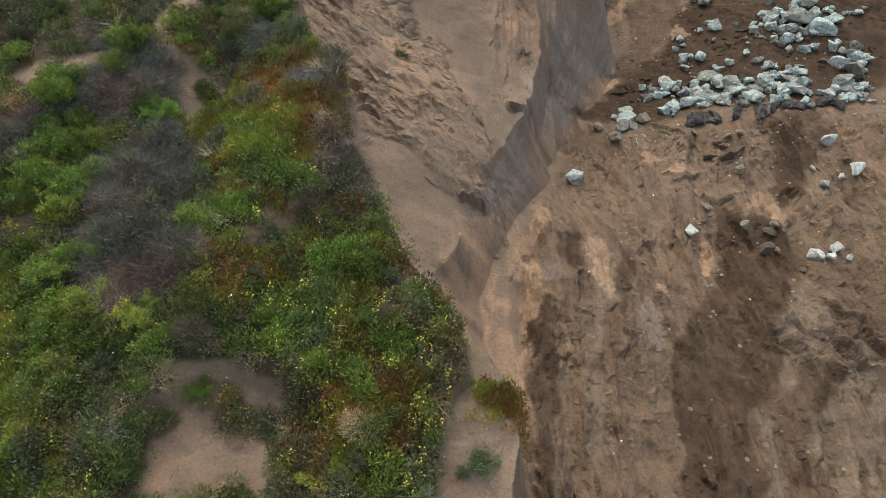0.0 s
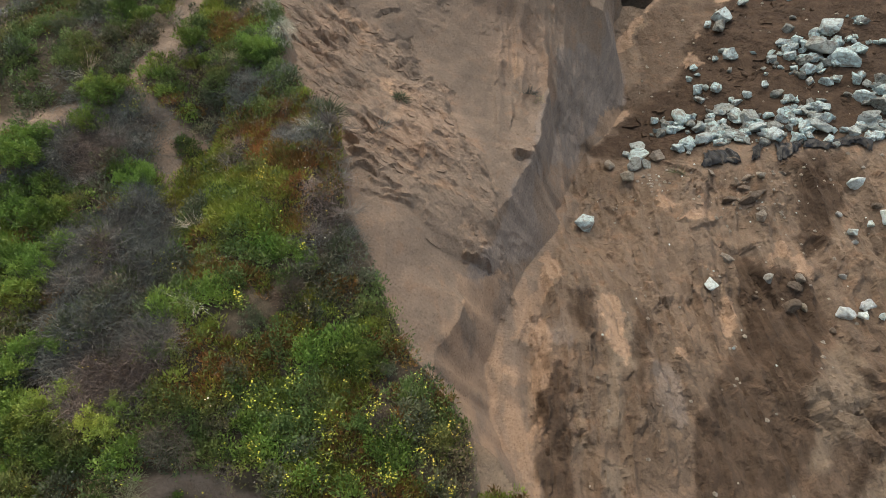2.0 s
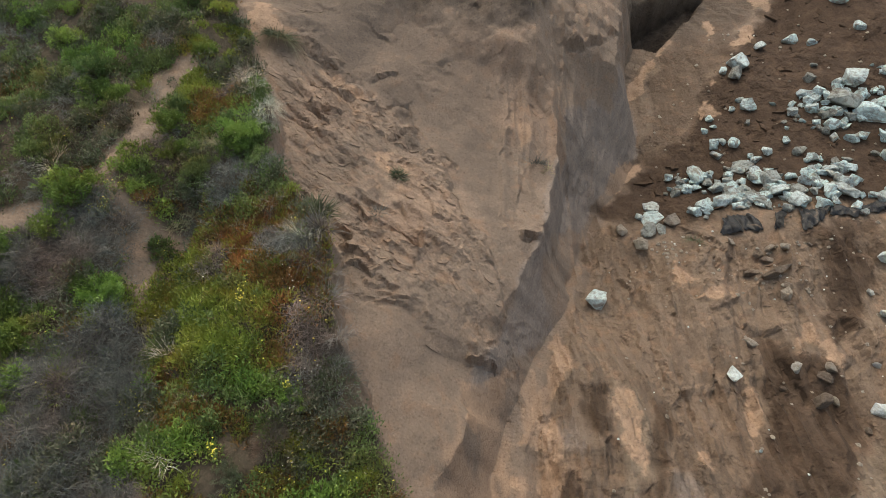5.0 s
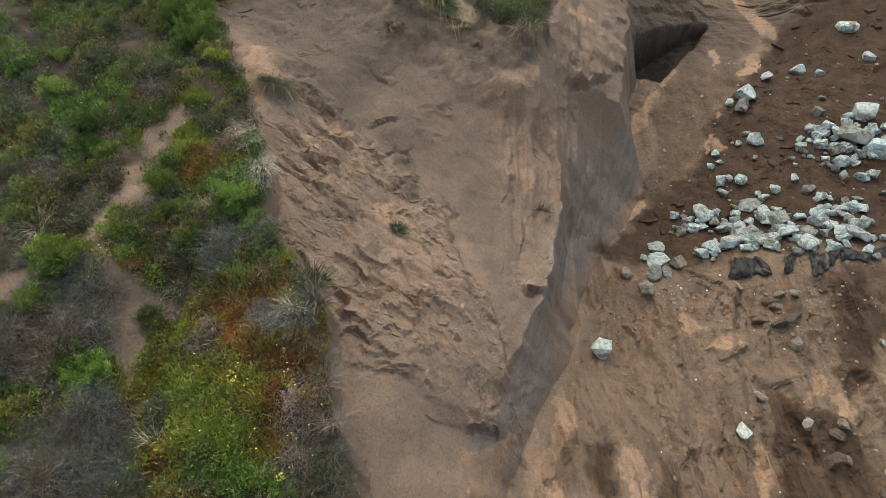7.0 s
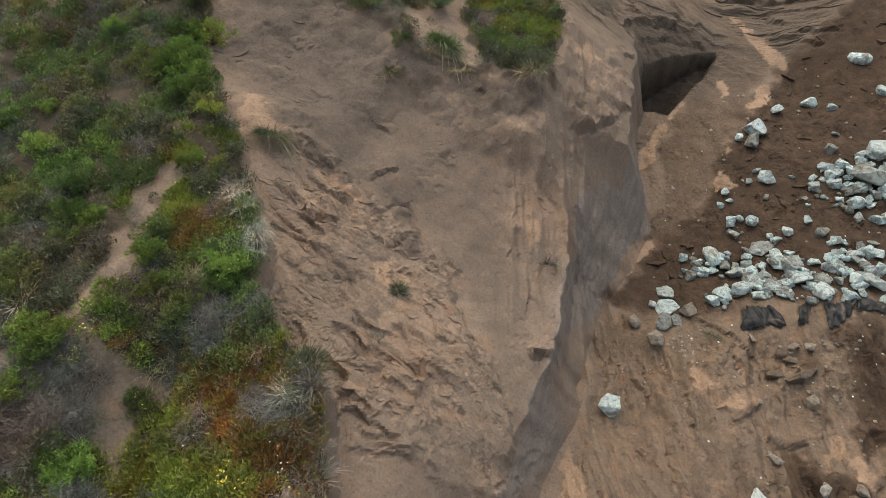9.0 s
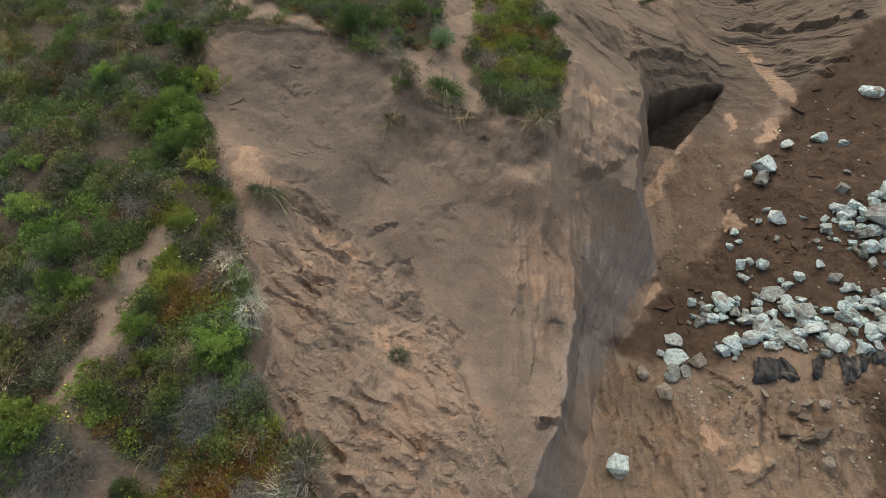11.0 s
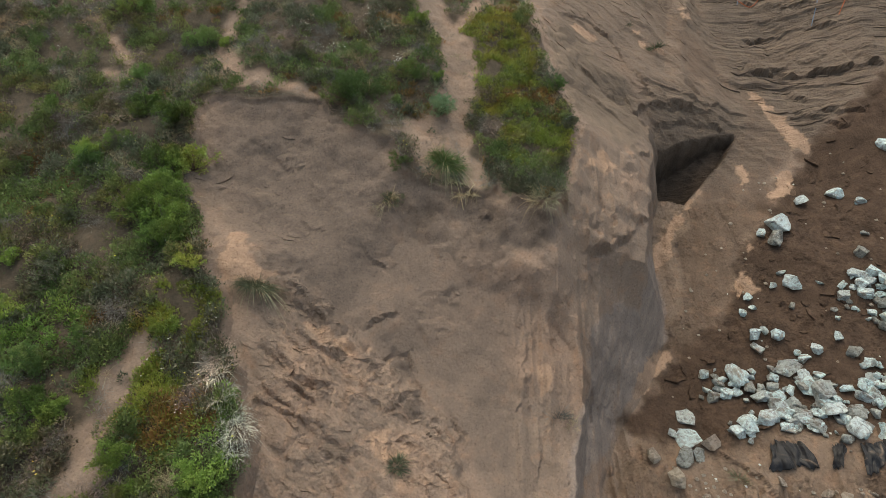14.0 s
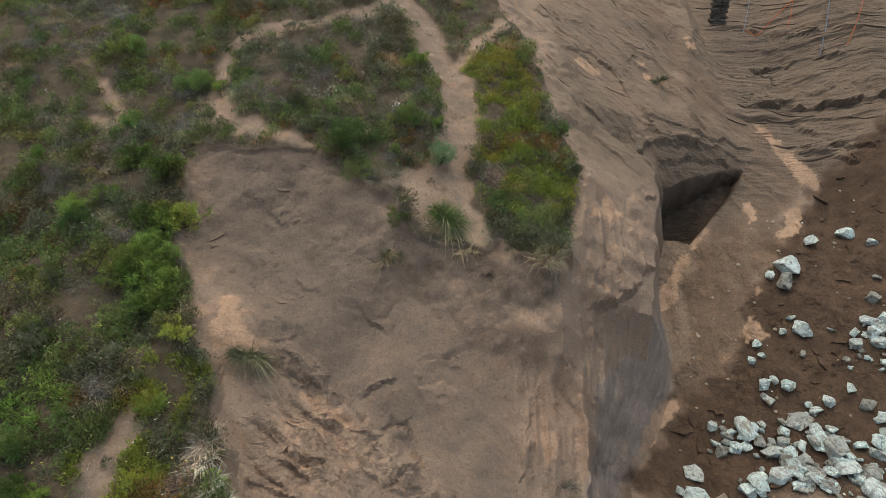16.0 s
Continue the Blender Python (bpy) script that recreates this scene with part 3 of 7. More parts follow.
    col = blend(nt, maths(nt, "MULTIPLY", litter, ramp(nt, fine, (0.40, (0.75, 0.75, 0.75)), (0.60, (1, 1, 1)))), col, ramp(nt, mid, (0.3, (0.036, 0.032, 0.022)), (0.7, (0.095, 0.078, 0.054))))
    speck = ramp(nt, fine, (0.34, (0.55, 0.54, 0.53)), (0.44, (0.95, 0.95, 0.95)), (0.56, (1.02, 1.02, 1.02)), (0.66, (1.3, 1.28, 1.25)))
    col = blend(nt, 0.75, col, speck, "MULTIPLY")
    nt.links.new(col, b.inputs["Base Color"])
    lumps = noise_of(nt, slope, 9.0, 6.0, 0.7, 0.8)
    warp = node(nt, "VectorMath", {0: node(nt, "TexNoise", {"Vector": slope, "Scale": 3.0, "Detail": 4.0}).outputs["Color"], 1: (0.3, 0.3, 0.3)}, operation="MULTIPLY").outputs[0]

    def flakes(vec, scale):
        """Broken faces, each leaning its own way, in metres of relief."""
        at = node(nt, "VectorMath", {0: vec, 1: warp}, operation="ADD").outputs[0]
        cell = node(nt, "TexVoronoi", {"Vector": at, "Scale": scale})
        way = node(nt, "VectorMath", {0: cell.outputs["Color"], 1: (0.5, 0.5, 0.5)}, operation="SUBTRACT").outputs[0]
        off = node(nt, "VectorMath", {0: at, 1: cell.outputs["Position"]}, operation="SUBTRACT").outputs[0]
        return node(nt, "VectorMath", {0: way, 1: off}, operation="DOT_PRODUCT").outputs["Value"]
    patchy = ramp(nt, noise_of(nt, slope, 1.1, 4.0, 0.6), (0.42, (0.15, 0.15, 0.15)), (0.56, (1, 1, 1)))
    flaky = maths(nt, "MULTIPLY", maths(nt, "ADD", maths(nt, "MULTIPLY", flakes(slant, 4.5), maths(nt, "MULTIPLY", clods, 14.0)), maths(nt, "MULTIPLY", flakes(streak, 4.0), maths(nt, "MULTIPLY", floor, 12.0))), patchy)
    flaky = maths(nt, "ADD", flaky, maths(nt, "MULTIPLY", flakes(slope, 11.0), maths(nt, "MULTIPLY", patchy, maths(nt, "ADD", maths(nt, "MULTIPLY", maths(nt, "ADD", clods, floor), 7.0), 1.0))))
    relief = maths(nt, "ADD", maths(nt, "ADD", maths(nt, "MULTIPLY", maths(nt, "ADD", mid, lumps), 0.3), flaky), maths(nt, "ADD", maths(nt, "MULTIPLY", fine, 0.2), maths(nt, "MULTIPLY", grain, 0.1)))
    relief = maths(nt, "ADD", relief, maths(nt, "MULTIPLY", maths(nt, "MULTIPLY", beds, strata), 0.8))
    scored = noise_of(nt, node(nt, "Mapping", {"Vector": slope, "Rotation": (0, 0, radians(20)), "Scale": (1.0, 0.22, 0.5)}).outputs["Vector"], 7.0, 6.0, 0.68, 0.7)
    relief = maths(nt, "ADD", relief, maths(nt, "MULTIPLY", maths(nt, "MULTIPLY", scored, maths(nt, "ADD", maths(nt, "MULTIPLY", grey, 0.4), 0.35)), 1.0))
    bump = node(nt, "Bump", {"Height": relief, "Strength": 0.9, "Distance": 0.10})
    nt.links.new(bump.outputs["Normal"], b.inputs["Normal"])
    return m


def rock_material(name, light, dark, stain):
    m, nt, b = material(name, 0.72)
    obj = node(nt, "TexCoord").outputs["Object"]
    info = node(nt, "ObjectInfo").outputs["Random"]
    off = node(nt, "VectorMath", {0: obj, 1: node(nt, "CombineXYZ", {"X": maths(nt, "MULTIPLY", info, 40.0), "Y": maths(nt, "MULTIPLY", info, 17.0)}).outputs[0]}, operation="ADD").outputs[0]
    veins = noise_of(nt, off, 3.2, 9.0, 0.68, 1.5)
    fine = noise_of(nt, off, 9.0, 6.0, 0.7)
    col = ramp(nt, veins, (0.34, dark), (0.47, light), (0.6, tuple(min(0.8, 1.15 * c) for c in light)), (0.72, dark))
    col = blend(nt, maths(nt, "MULTIPLY", ramp(nt, fine, (0.48, (0, 0, 0)), (0.60, (1, 1, 1))), 0.45), col, stain)
    mud = noise_of(nt, off, 1.7, 6.0, 0.62, 0.6)
    col = blend(nt, maths(nt, "MULTIPLY", ramp(nt, mud, (0.53, (0, 0, 0)), (0.62, (1, 1, 1))), 0.75), col, stain)
    tone = ramp(nt, info, (0.0, (0.55, 0.50, 0.45)), (0.25, (0.85, 0.82, 0.78)), (0.5, (1.15, 1.18, 1.18)), (0.75, (1.22, 1.36, 1.35)), (1.0, (1.42, 1.46, 1.45)))
    nt.links.new(blend(nt, 1.0, col, tone, "MULTIPLY"), b.inputs["Base Color"])
    bump = node(nt, "Bump", {"Height": maths(nt, "ADD", veins, maths(nt, "MULTIPLY", fine, 0.6)), "Strength": 1.0, "Distance": 0.10})
    nt.links.new(bump.outputs["Normal"], b.inputs["Normal"])
    return m


EARTH = earth_material()
RIPRAP = rock_material("blue_grey_rock", (0.54, 0.605, 0.60), (0.16, 0.175, 0.175), (0.20, 0.145, 0.105))
EARTHY = rock_material("earthy_rock", (0.30, 0.245, 0.20), (0.15, 0.118, 0.095), (0.19, 0.135, 0.10))
WHITE_ROCK = rock_material("white_rock", (0.68, 0.70, 0.68), (0.48, 0.50, 0.49), (0.42, 0.38, 0.32))
# ---- soils and painted shade, as outlines on the slope ----
CLAY = [(4.31, 22.11), (4.88, 22.80), (5.49, 23.14), (5.51, 21.98), (5.48, 21.43), (4.73, 20.78), (4.23, 19.96), (3.76, 19.28), (3.75, 18.91), (3.20, 18.57), (2.79, 18.09), (2.55, 17.52), (1.97, 16.44), (1.93, 16.11), (2.16, 15.80), (2.09, 15.32), (1.79, 14.99), (1.25, 14.39), (1.01, 14.06), (0.85, 13.94), (0.80, 13.62), (0.40, 13.53), (0.50, 13.91), (0.80, 14.23), (1.14, 14.86), (1.37, 15.44), (1.44, 15.81), (1.89, 16.74), (2.02, 17.49), (2.23, 18.33), (2.76, 19.48), (2.97, 20.12), (2.79, 20.28), (3.35, 20.99), (4.35, 21.52), (4.49, 21.87)]
# damp grey-brown bowl, also darkened for the shade under the turf's undercut
DAMP_AND_SHADE = [(-5.11, 23.80), (-4.79, 24.38), (-2.79, 24.51), (-1.88, 23.52), (-1.14, 22.91), (-0.45, 22.41), (-1.10, 21.58), (-1.18, 20.66), (-1.56, 19.96), (-2.42, 19.84), (-3.23, 20.36), (-3.80, 21.13), (-4.31, 21.63), (-4.89, 22.31)]
SAND = [
    [(7.14, 25.87), (7.20, 25.71), (6.23, 24.62), (5.93, 23.80), (5.57, 23.46), (4.91, 22.96), (6.00, 24.62), (6.59, 25.30)],
    [(2.78, 23.39), (2.81, 23.68), (3.36, 24.27), (3.70, 24.16), (3.59, 23.89), (2.94, 23.48)],
    [(7.37, 22.69), (7.74, 23.38), (7.81, 22.64), (7.59, 22.54)],
    [(7.76, 23.45), (7.98, 24.03), (8.06, 23.92), (7.83, 23.45)],
    [(8.96, 25.36), (9.42, 26.12), (9.86, 26.39), (9.57, 25.50)],
    [(8.32, 26.51), (8.53, 26.64), (8.61, 26.04), (8.34, 25.94)],
    [(9.15, 29.45), (9.50, 29.33), (10.10, 28.31), (10.62, 27.2), (10.42, 27.0), (10.1, 27.15), (9.88, 27.9), (9.48, 28.9)],
    [(5.71, 30.67), (5.88, 30.80), (6.00, 30.21), (5.81, 30.12)],
    [(6.32, 30.25), (6.50, 30.23), (6.66, 29.97), (6.48, 29.90)],
    [(7.59, 32.49), (7.73, 32.49), (7.91, 32.06), (7.59, 31.96)],
    [(3.38, 29.70), (3.70, 30.08), (4.36, 29.75), (4.05, 29.47)],
    [(-4.07, 20.87), (-4.06, 21.30), (-3.86, 21.22), (-3.63, 20.81), (-3.42, 20.48), (-3.14, 20.41), (-3.58, 20.32), (-3.94, 20.28), (-4.01, 20.55)],
    [(-2.60, 19.69), (-2.40, 19.71), (-2.11, 19.63), (-1.71, 19.29), (-1.98, 19.25), (-2.26, 19.49)],
    [(-1.85, 18.89), (-1.68, 18.85), (-1.37, 18.77), (-1.57, 18.70)],
    [(-1.34, 17.94), (-1.11, 17.95), (-0.84, 17.69), (-1.18, 17.39), (-1.32, 17.60)],
    [(1.62, 19.38), (1.81, 19.41), (1.84, 18.97), (1.60, 18.84)],
    [(5.45, 21.25), (4.95, 20.97), (4.50, 20.43), (4.22, 19.83), (4.71, 20.19), (5.45, 20.93)],
    [(2.34, 15.36), (2.47, 14.95), (2.52, 14.70), (2.27, 14.15), (2.01, 13.86), (1.79, 13.88), (2.05, 14.38), (2.10, 14.96)],
    [(1.07, 13.97), (1.37, 14.36), (1.57, 14.49), (1.25, 14.07)],
    [(0.37, 13.51), (1.03, 13.92), (0.85, 13.37), (0.47, 12.81), (0.30, 12.81)],
    [(1.33, 12.97), (1.91, 13.40), (2.04, 13.12), (2.03, 12.76), (1.85, 12.73), (1.69, 12.92)],
    [(0.78, 12.48), (1.06, 12.44), (1.32, 12.13), (0.94, 12.25)],
    [(1.26, 11.15), (1.58, 11.16), (1.56, 10.41), (1.34, 10.16), (1.26, 10.40)],
    [(1.58, 12.30), (1.69, 12.18), (1.61, 11.93)],
    [(7.11, 14.71), (7.31, 15.05), (7.66, 15.62), (7.81, 15.38), (7.98, 14.95), (8.20, 14.49), (7.89, 14.65), (7.63, 14.99), (7.48, 15.28)],
    [(6.08, 14.36), (6.12, 13.85), (6.02, 13.26), (5.71, 12.98), (5.70, 13.34)],
    [(5.71, 16.45), (6.40, 16.88), (6.46, 16.47), (5.80, 15.98), (5.55, 16.23)],
    [(5.28, 17.28), (5.62, 16.59), (5.20, 16.52)],
    [(4.72, 12.94), (4.84, 12.73), (4.73, 12.46), (4.55, 12.66)],
    [(3.26, 14.09), (3.74, 14.14), (3.63, 12.76), (3.48, 12.24), (3.23, 12.91), (3.15, 13.52)],
]
MOIST = [
    [(9.52, 26.23), (10.3, 26.85), (11.5, 28.1), (12.7, 29.0), (16.5, 32.0), (16.5, 19.5), (10.18, 18.79), (6.84, 18.84), (5.59, 18.47), (4.37, 18.96), (3.84, 19.38), (4.75, 20.36), (5.90, 21.15), (7.07, 22.32), (8.11, 24.28)],
    [(6.81, 15.38), (7.31, 15.29), (7.22, 14.69), (7.92, 14.79), (8.18, 14.25), (8.06, 13.49), (7.74, 13.04), (7.21, 12.39), (6.75, 11.73), (6.69, 11.12), (6.29, 10.49), (5.83, 10.06), (5.3, 7.2), (3.95, 7.2), (4.18, 9.36), (4.28, 10.26), (4.52, 11.10), (4.96, 11.79), (5.92, 12.96), (6.40, 14.15)],
    [(1.84, 12.68), (2.39, 12.21), (2.27, 11.07), (2.05, 10.04), (1.89, 9.31), (1.75, 7.0), (1.52, 7.0), (1.60, 9.30), (1.70, 10.13), (1.62, 11.04), (1.73, 12.04)],
    [(2.63, 14.32), (3.06, 14.12), (2.90, 12.99), (2.64, 13.25)],
    [(7.92, 12.17), (8.06, 11.61), (7.84, 11.08), (7.48, 10.95), (7.08, 10.56), (6.63, 10.07), (6.0, 7.4), (6.25, 7.3), (6.71, 9.86), (7.28, 10.34), (7.46, 10.76), (7.88, 11.07), (8.10, 11.55), (8.02, 12.09)],
    [(4.00, 13.96), (4.29, 13.71), (3.71, 11.68), (3.62, 12.21)],
    [(8.59, 17.76), (10.03, 18.23), (9.51, 16.46), (8.47, 15.39), (8.01, 15.09), (8.44, 16.68)],
]
PALE = [
    [(7.05, 12.23), (7.86, 12.99), (7.86, 12.20), (8.05, 11.96), (7.56, 11.16), (7.12, 10.84), (6.64, 10.55), (6.46, 10.79), (6.79, 11.54)],
    [(8.12, 11.49), (8.50, 11.62), (9.2, 7.4), (6.3, 7.3), (6.80, 9.85), (7.37, 10.42), (7.88, 11.07)],
    [(5.83, 10.06), (6.31, 10.11), (5.85, 7.3), (5.35, 7.3)],
    [(5.59, 11.38), (6.09, 11.67), (6.56, 11.92), (6.84, 12.19), (6.58, 11.76), (6.05, 11.47)],
    [(3.22, 14.20), (3.80, 14.14), (3.69, 12.77), (3.43, 11.64), (3.28, 11.23), (2.82, 11.20), (3.06, 12.78), (3.09, 13.52)],
    [(2.65, 10.76), (3.16, 10.66), (2.92, 9.40), (2.55, 9.38)],
    [(2.46, 11.66), (2.55, 11.64), (2.41, 10.88), (2.33, 10.87)],
    [(-0.05, 9.35), (0.51, 10.10), (1.44, 10.11), (1.37, 9.35), (0.02, 8.81)],
    [(2.38, 28.61), (3.41, 29.89), (4.12, 28.52), (5.28, 27.65), (4.48, 24.90), (3.16, 24.95), (2.57, 26.48)],
]
GREYISH = [
    [(2.13, 13.89), (2.46, 13.69), (2.56, 13.11), (2.46, 12.72), (2.15, 13.00)],
    [(4.04, 12.60), (4.54, 12.23), (4.59, 11.66), (4.30, 11.18), (4.07, 11.72)],
]
TRAILS = [
    [(-1.41, 30.01), (-0.75, 29.47), (-0.35, 28.06), (0.03, 27.34), (0.18, 26.56), (0.21, 25.55), (-0.11, 24.69), (-0.63, 23.85), (-0.34, 23.09)],
    [(1.47, 29.69), (0.78, 28.97), (0.20, 27.82)],
    [(-1.55, 29.82), (-3.28, 28.83), (-4.80, 28.17), (-5.21, 27.31), (-5.17, 26.31), (-4.62, 25.28), (-3.71, 24.90), (-3.00, 24.55)],
    [(-8.40, 27.25), (-7.66, 26.41), (-6.56, 24.85)],
    [(-4.88, 18.81), (-5.06, 18.34), (-5.19, 17.72), (-5.11, 16.92), (-5.31, 16.47), (-5.51, 16.09), (-5.85, 15.71), (-6.18, 15.44), (-6.60, 15.20), (-7.4, 14.9)],
    [(-5.5, 16.05), (-5.1, 15.61), (-4.71, 15.36), (-4.38, 15.3), (-4.06, 15.15)],
    [(-4.71, 15.29), (-4.66, 14.77), (-4.59, 14.27), (-4.44, 13.97)],
    [(-7.59, 25.49), (-7.2, 25.3)],
    [(-6.56, 24.55), (-6.15, 24.17), (-6.34, 24.0), (-6.82, 23.84)],
    [(0.0, 25.0), (0.1, 24.0), (0.3, 23.3), (0.5, 22.9)],
]
BANK = [(-3.71, 9.60), (-3.03, 9.83), (-2.23, 9.43), (-2.25, 9.06), (-2.56, 9.06), (-2.97, 9.33), (-3.09, 8.88), (-2.42, 8.68), (-2.25, 8.07), (-3.73, 7.99), (-3.80, 8.50), (-3.50, 9.05), (-3.81, 9.06)]
# dark rooty earth below the rim, with the overhang's shade painted in
RIM_SOIL_SHADE = [(-1.22, 22.9), (-0.66, 22.38), (-0.01, 22.36), (0.55, 22.61), (1.09, 22.37), (1.59, 22.09), (1.99, 21.9), (1.68, 21.24), (1.05, 21.38), (0.42, 21.71), (-0.23, 21.79), (-1.09, 21.97), (-1.31, 22.36)]
FAN_EARTH = [
    [(5.37, 21.52), (5.97, 22.71), (7.00, 24.37), (8.20, 26.31), (9.35, 27.81), (8.99, 26.24), (8.04, 24.26), (7.14, 22.30), (5.96, 21.08), (5.38, 20.79)],
    [(9.10, 29.56), (9.96, 28.77), (10.64, 27.43), (9.75, 26.77), (9.05, 25.45), (7.85, 24.00), (7.22, 22.73), (6.34, 22.70), (6.14, 23.89), (6.68, 24.94), (8.07, 26.82), (8.81, 27.95)],
    [(5.76, 33.66), (7.07, 34.14), (7.89, 31.82), (8.73, 29.81), (9.09, 28.89), (8.27, 28.95), (7.23, 29.29), (6.86, 31.39)],
]


def inside(u, v, outline, soft, ragged=0.12, scale=2.2, seed=3):
    """1 within an outline, 0 without, with a ragged edge."""
    d = polygon_distance(u, v, outline) + ragged * fbm(u * scale, v * scale, 4, seed)
    return sstep(soft, -soft, d)


def path_distance(u, v, points):
    best = np.full(np.shape(u), 1e9)
    for (ax, ay), (bx, by) in zip(points, points[1:]):
        dx, dy = bx - ax, by - ay
        t = np.clip(((u - ax) * dx + (v - ay) * dy) / (dx * dx + dy * dy), 0, 1)
        best = np.minimum(best, np.hypot(u - ax - t * dx, v - ay - t * dy))
    return best


APRON = [(0.12, 13.3), (2.15, 14.36), (2.06, 12.72), (1.7, 12.05), (1.55, 10.22), (0.9, 9.45), (0.35, 10.4), (0.05, 11.4), (-0.08, 12.2)]
TRAIL_WIDTHS = (0.42, 0.24, 0.22, 0.12, 0.27, 0.2, 0.2, 0.14, 0.11, 0.3)


def trodden(u, v):
    """1 on the foot trails and the bare bank."""
    out = inside(u, v, BANK, 0.06, 0.10, 3.0)
    for points, half in zip(TRAILS, TRAIL_WIDTHS):
        out = np.maximum(out, sstep(half + 0.1, half - 0.12, path_distance(u, v, points) + 0.13 * fbm(u * 2.4, v * 2.4, 3, 6)))
    return out


# ---- the ground ----
def soils(u, v, d):
    """The three sheets of soil weights at spots of the slope, painted shade among them."""
    cover = sstep(0.03, -0.05, d)
    grey = inside(u, v, CLAY, 0.05, 0.10)
    for o in GREYISH:
        grey = np.maximum(grey, 0.7 * inside(u + 0.12 * fbm(u * 4, v * 0.8, 3, 2), v, o, 0.12, 0.15, 2.6, 3))
    sand = np.zeros_like(u)
    for o in SAND:
        sand = np.maximum(sand, inside(u, v, o, 0.03, 0.11, 4.0, 4))
    sand = sand * (0.72 + 0.23 * sstep(-0.3, 0.3, fbm(u * 2.2, v * 2.2, 4, 7)))
    moist = np.zeros_like(u)
    for o in MOIST:
        moist = np.maximum(moist, np.where(v < 17, inside(u + 0.08 * fbm(u * 3.2, v * 0.5, 4, 1), v + 0.12 * fbm(u * 3.0, v * 0.3, 3, 2), o, 0.09, 0.12, 2.2, 5) * (0.80 + 0.12 * sstep(-0.3, 0.2, fbm(u * 4.5, v * 0.5, 4, 6))), inside(u + 0.2 * fbm(u * 2.2, v * 2.2, 3, 4), v, o, 0.30, 0.25, 1.8, 5)))
    pale = np.zeros_like(u)
    for o in PALE:
        pale = np.maximum(pale, inside(u + 0.12 * fbm(u * 2.6, v * 0.5, 3, 4), v, o, 0.12, 0.12, 2.2, 2))
    for o in FAN_EARTH:
        moist = np.maximum(moist, 0.55 * inside(u, v, o, 0.16, 0.18, 2.0, 1) * (0.85 + 0.15 * vnoise(u * 4, v * 4, 2)))
    moist = np.maximum(moist, (1 - 0.8 * pale) * (0.3 + 0.26 * sstep(4.5, 6.5, u)) * sstep(15.5, 11.5, v + 0.8 * fbm(u * 1.4, v * 0.3, 3, 6)) * sstep(1.5, 2.2, u))
    sand = np.maximum(sand, 0.72 * inside(u + 0.1 * fbm(u * 3, v * 0.8, 3, 5), v, APRON, 0.1, 0.2, 2.6, 1) * sstep(-0.5, 0.3, fbm(u * 3.5, v * 1.3, 4, 2)))
    # damp bowl sand, its weight raised to paint in the undercut's shade
    dusky = np.maximum(1.0 * inside(u, v, DAMP_AND_SHADE, 0.6, 0.2, 1.2, 1), 0.5 * sstep(-0.1, 0.9, v - brow(u) + 0.3 * fbm(u * 1.5, v * 0.5, 3, 4)) * sstep(1.5, 0.8, u) * sstep(25.0, 24.5, v))
    # hollow under the rim: dark earth plus overhang shade, put in as colour
    soil_shade = inside(u, v, RIM_SOIL_SHADE, 0.22, 0.3, 2.0, 4)
    dusky = np.maximum(dusky, soil_shade)
    # pocket: dark strata, with the shade of its unbuilt roof painted in
    dark = np.maximum(inside(u, v, POCKET, 0.05, 0.05), 0.42 * soil_shade * sstep(-0.5, 0.4, fbm(u * 2.5, v * 1.6, 4, 3)))
    bedded = np.maximum(sstep(7.4, 9.4, u - 0.35 * np.maximum(30 - v, 0)), sstep(5.2, 6.0, u) * sstep(9.6, 8.8, u) * sstep(28.9, 28.4, v))
    beds = (0.6 + 0.4 * bedded) * sstep(-0.2, 0.5, v + 0.3 * fbm(u, v, 2, 1) - np.interp(u, [2, 5, 9.3, 10.2, 12.7, 16], [25.2, 25.6, 26.2, 26.8, 28.9, 31.5])) * sstep(2.4, 3.4, u)
    worn = trodden(u, v)
    litter = cover * (1 - worn)
    bare = 1 - cover
    one = np.stack([grey * bare, sand * bare, moist * bare, np.maximum(pale * bare, 0.15 * worn * cover)], -1).reshape(-1, 4)
    two = np.stack([dusky * bare, litter, dark * bare, beds * bare * (1 - 0.85 * moist)], -1).reshape(-1, 4)
    floor = sstep(0.0, 0.6, u - line(v, 6, 1.2, 13, 1.2, 16, 2.5, 18, 3.2, 20, 4.6, 24, 5.2)) * sstep(26.0, 25.0, v) * bare
    clods = sstep(-3.8, -2.8, u) * sstep(13.7, 15.2, v + 0.5 * u) * sstep(0.3, -0.3, v - brow(u) + 0.35 * fbm(u * 1.3, v * 1.3, 3, 2)) * sstep(2.2, 1.2, u) * bare
    three = np.stack([floor, clods, sstep(0.35, -0.1, d) * bare, np.ones_like(u)], -1).reshape(-1, 4)
    return one, two, three


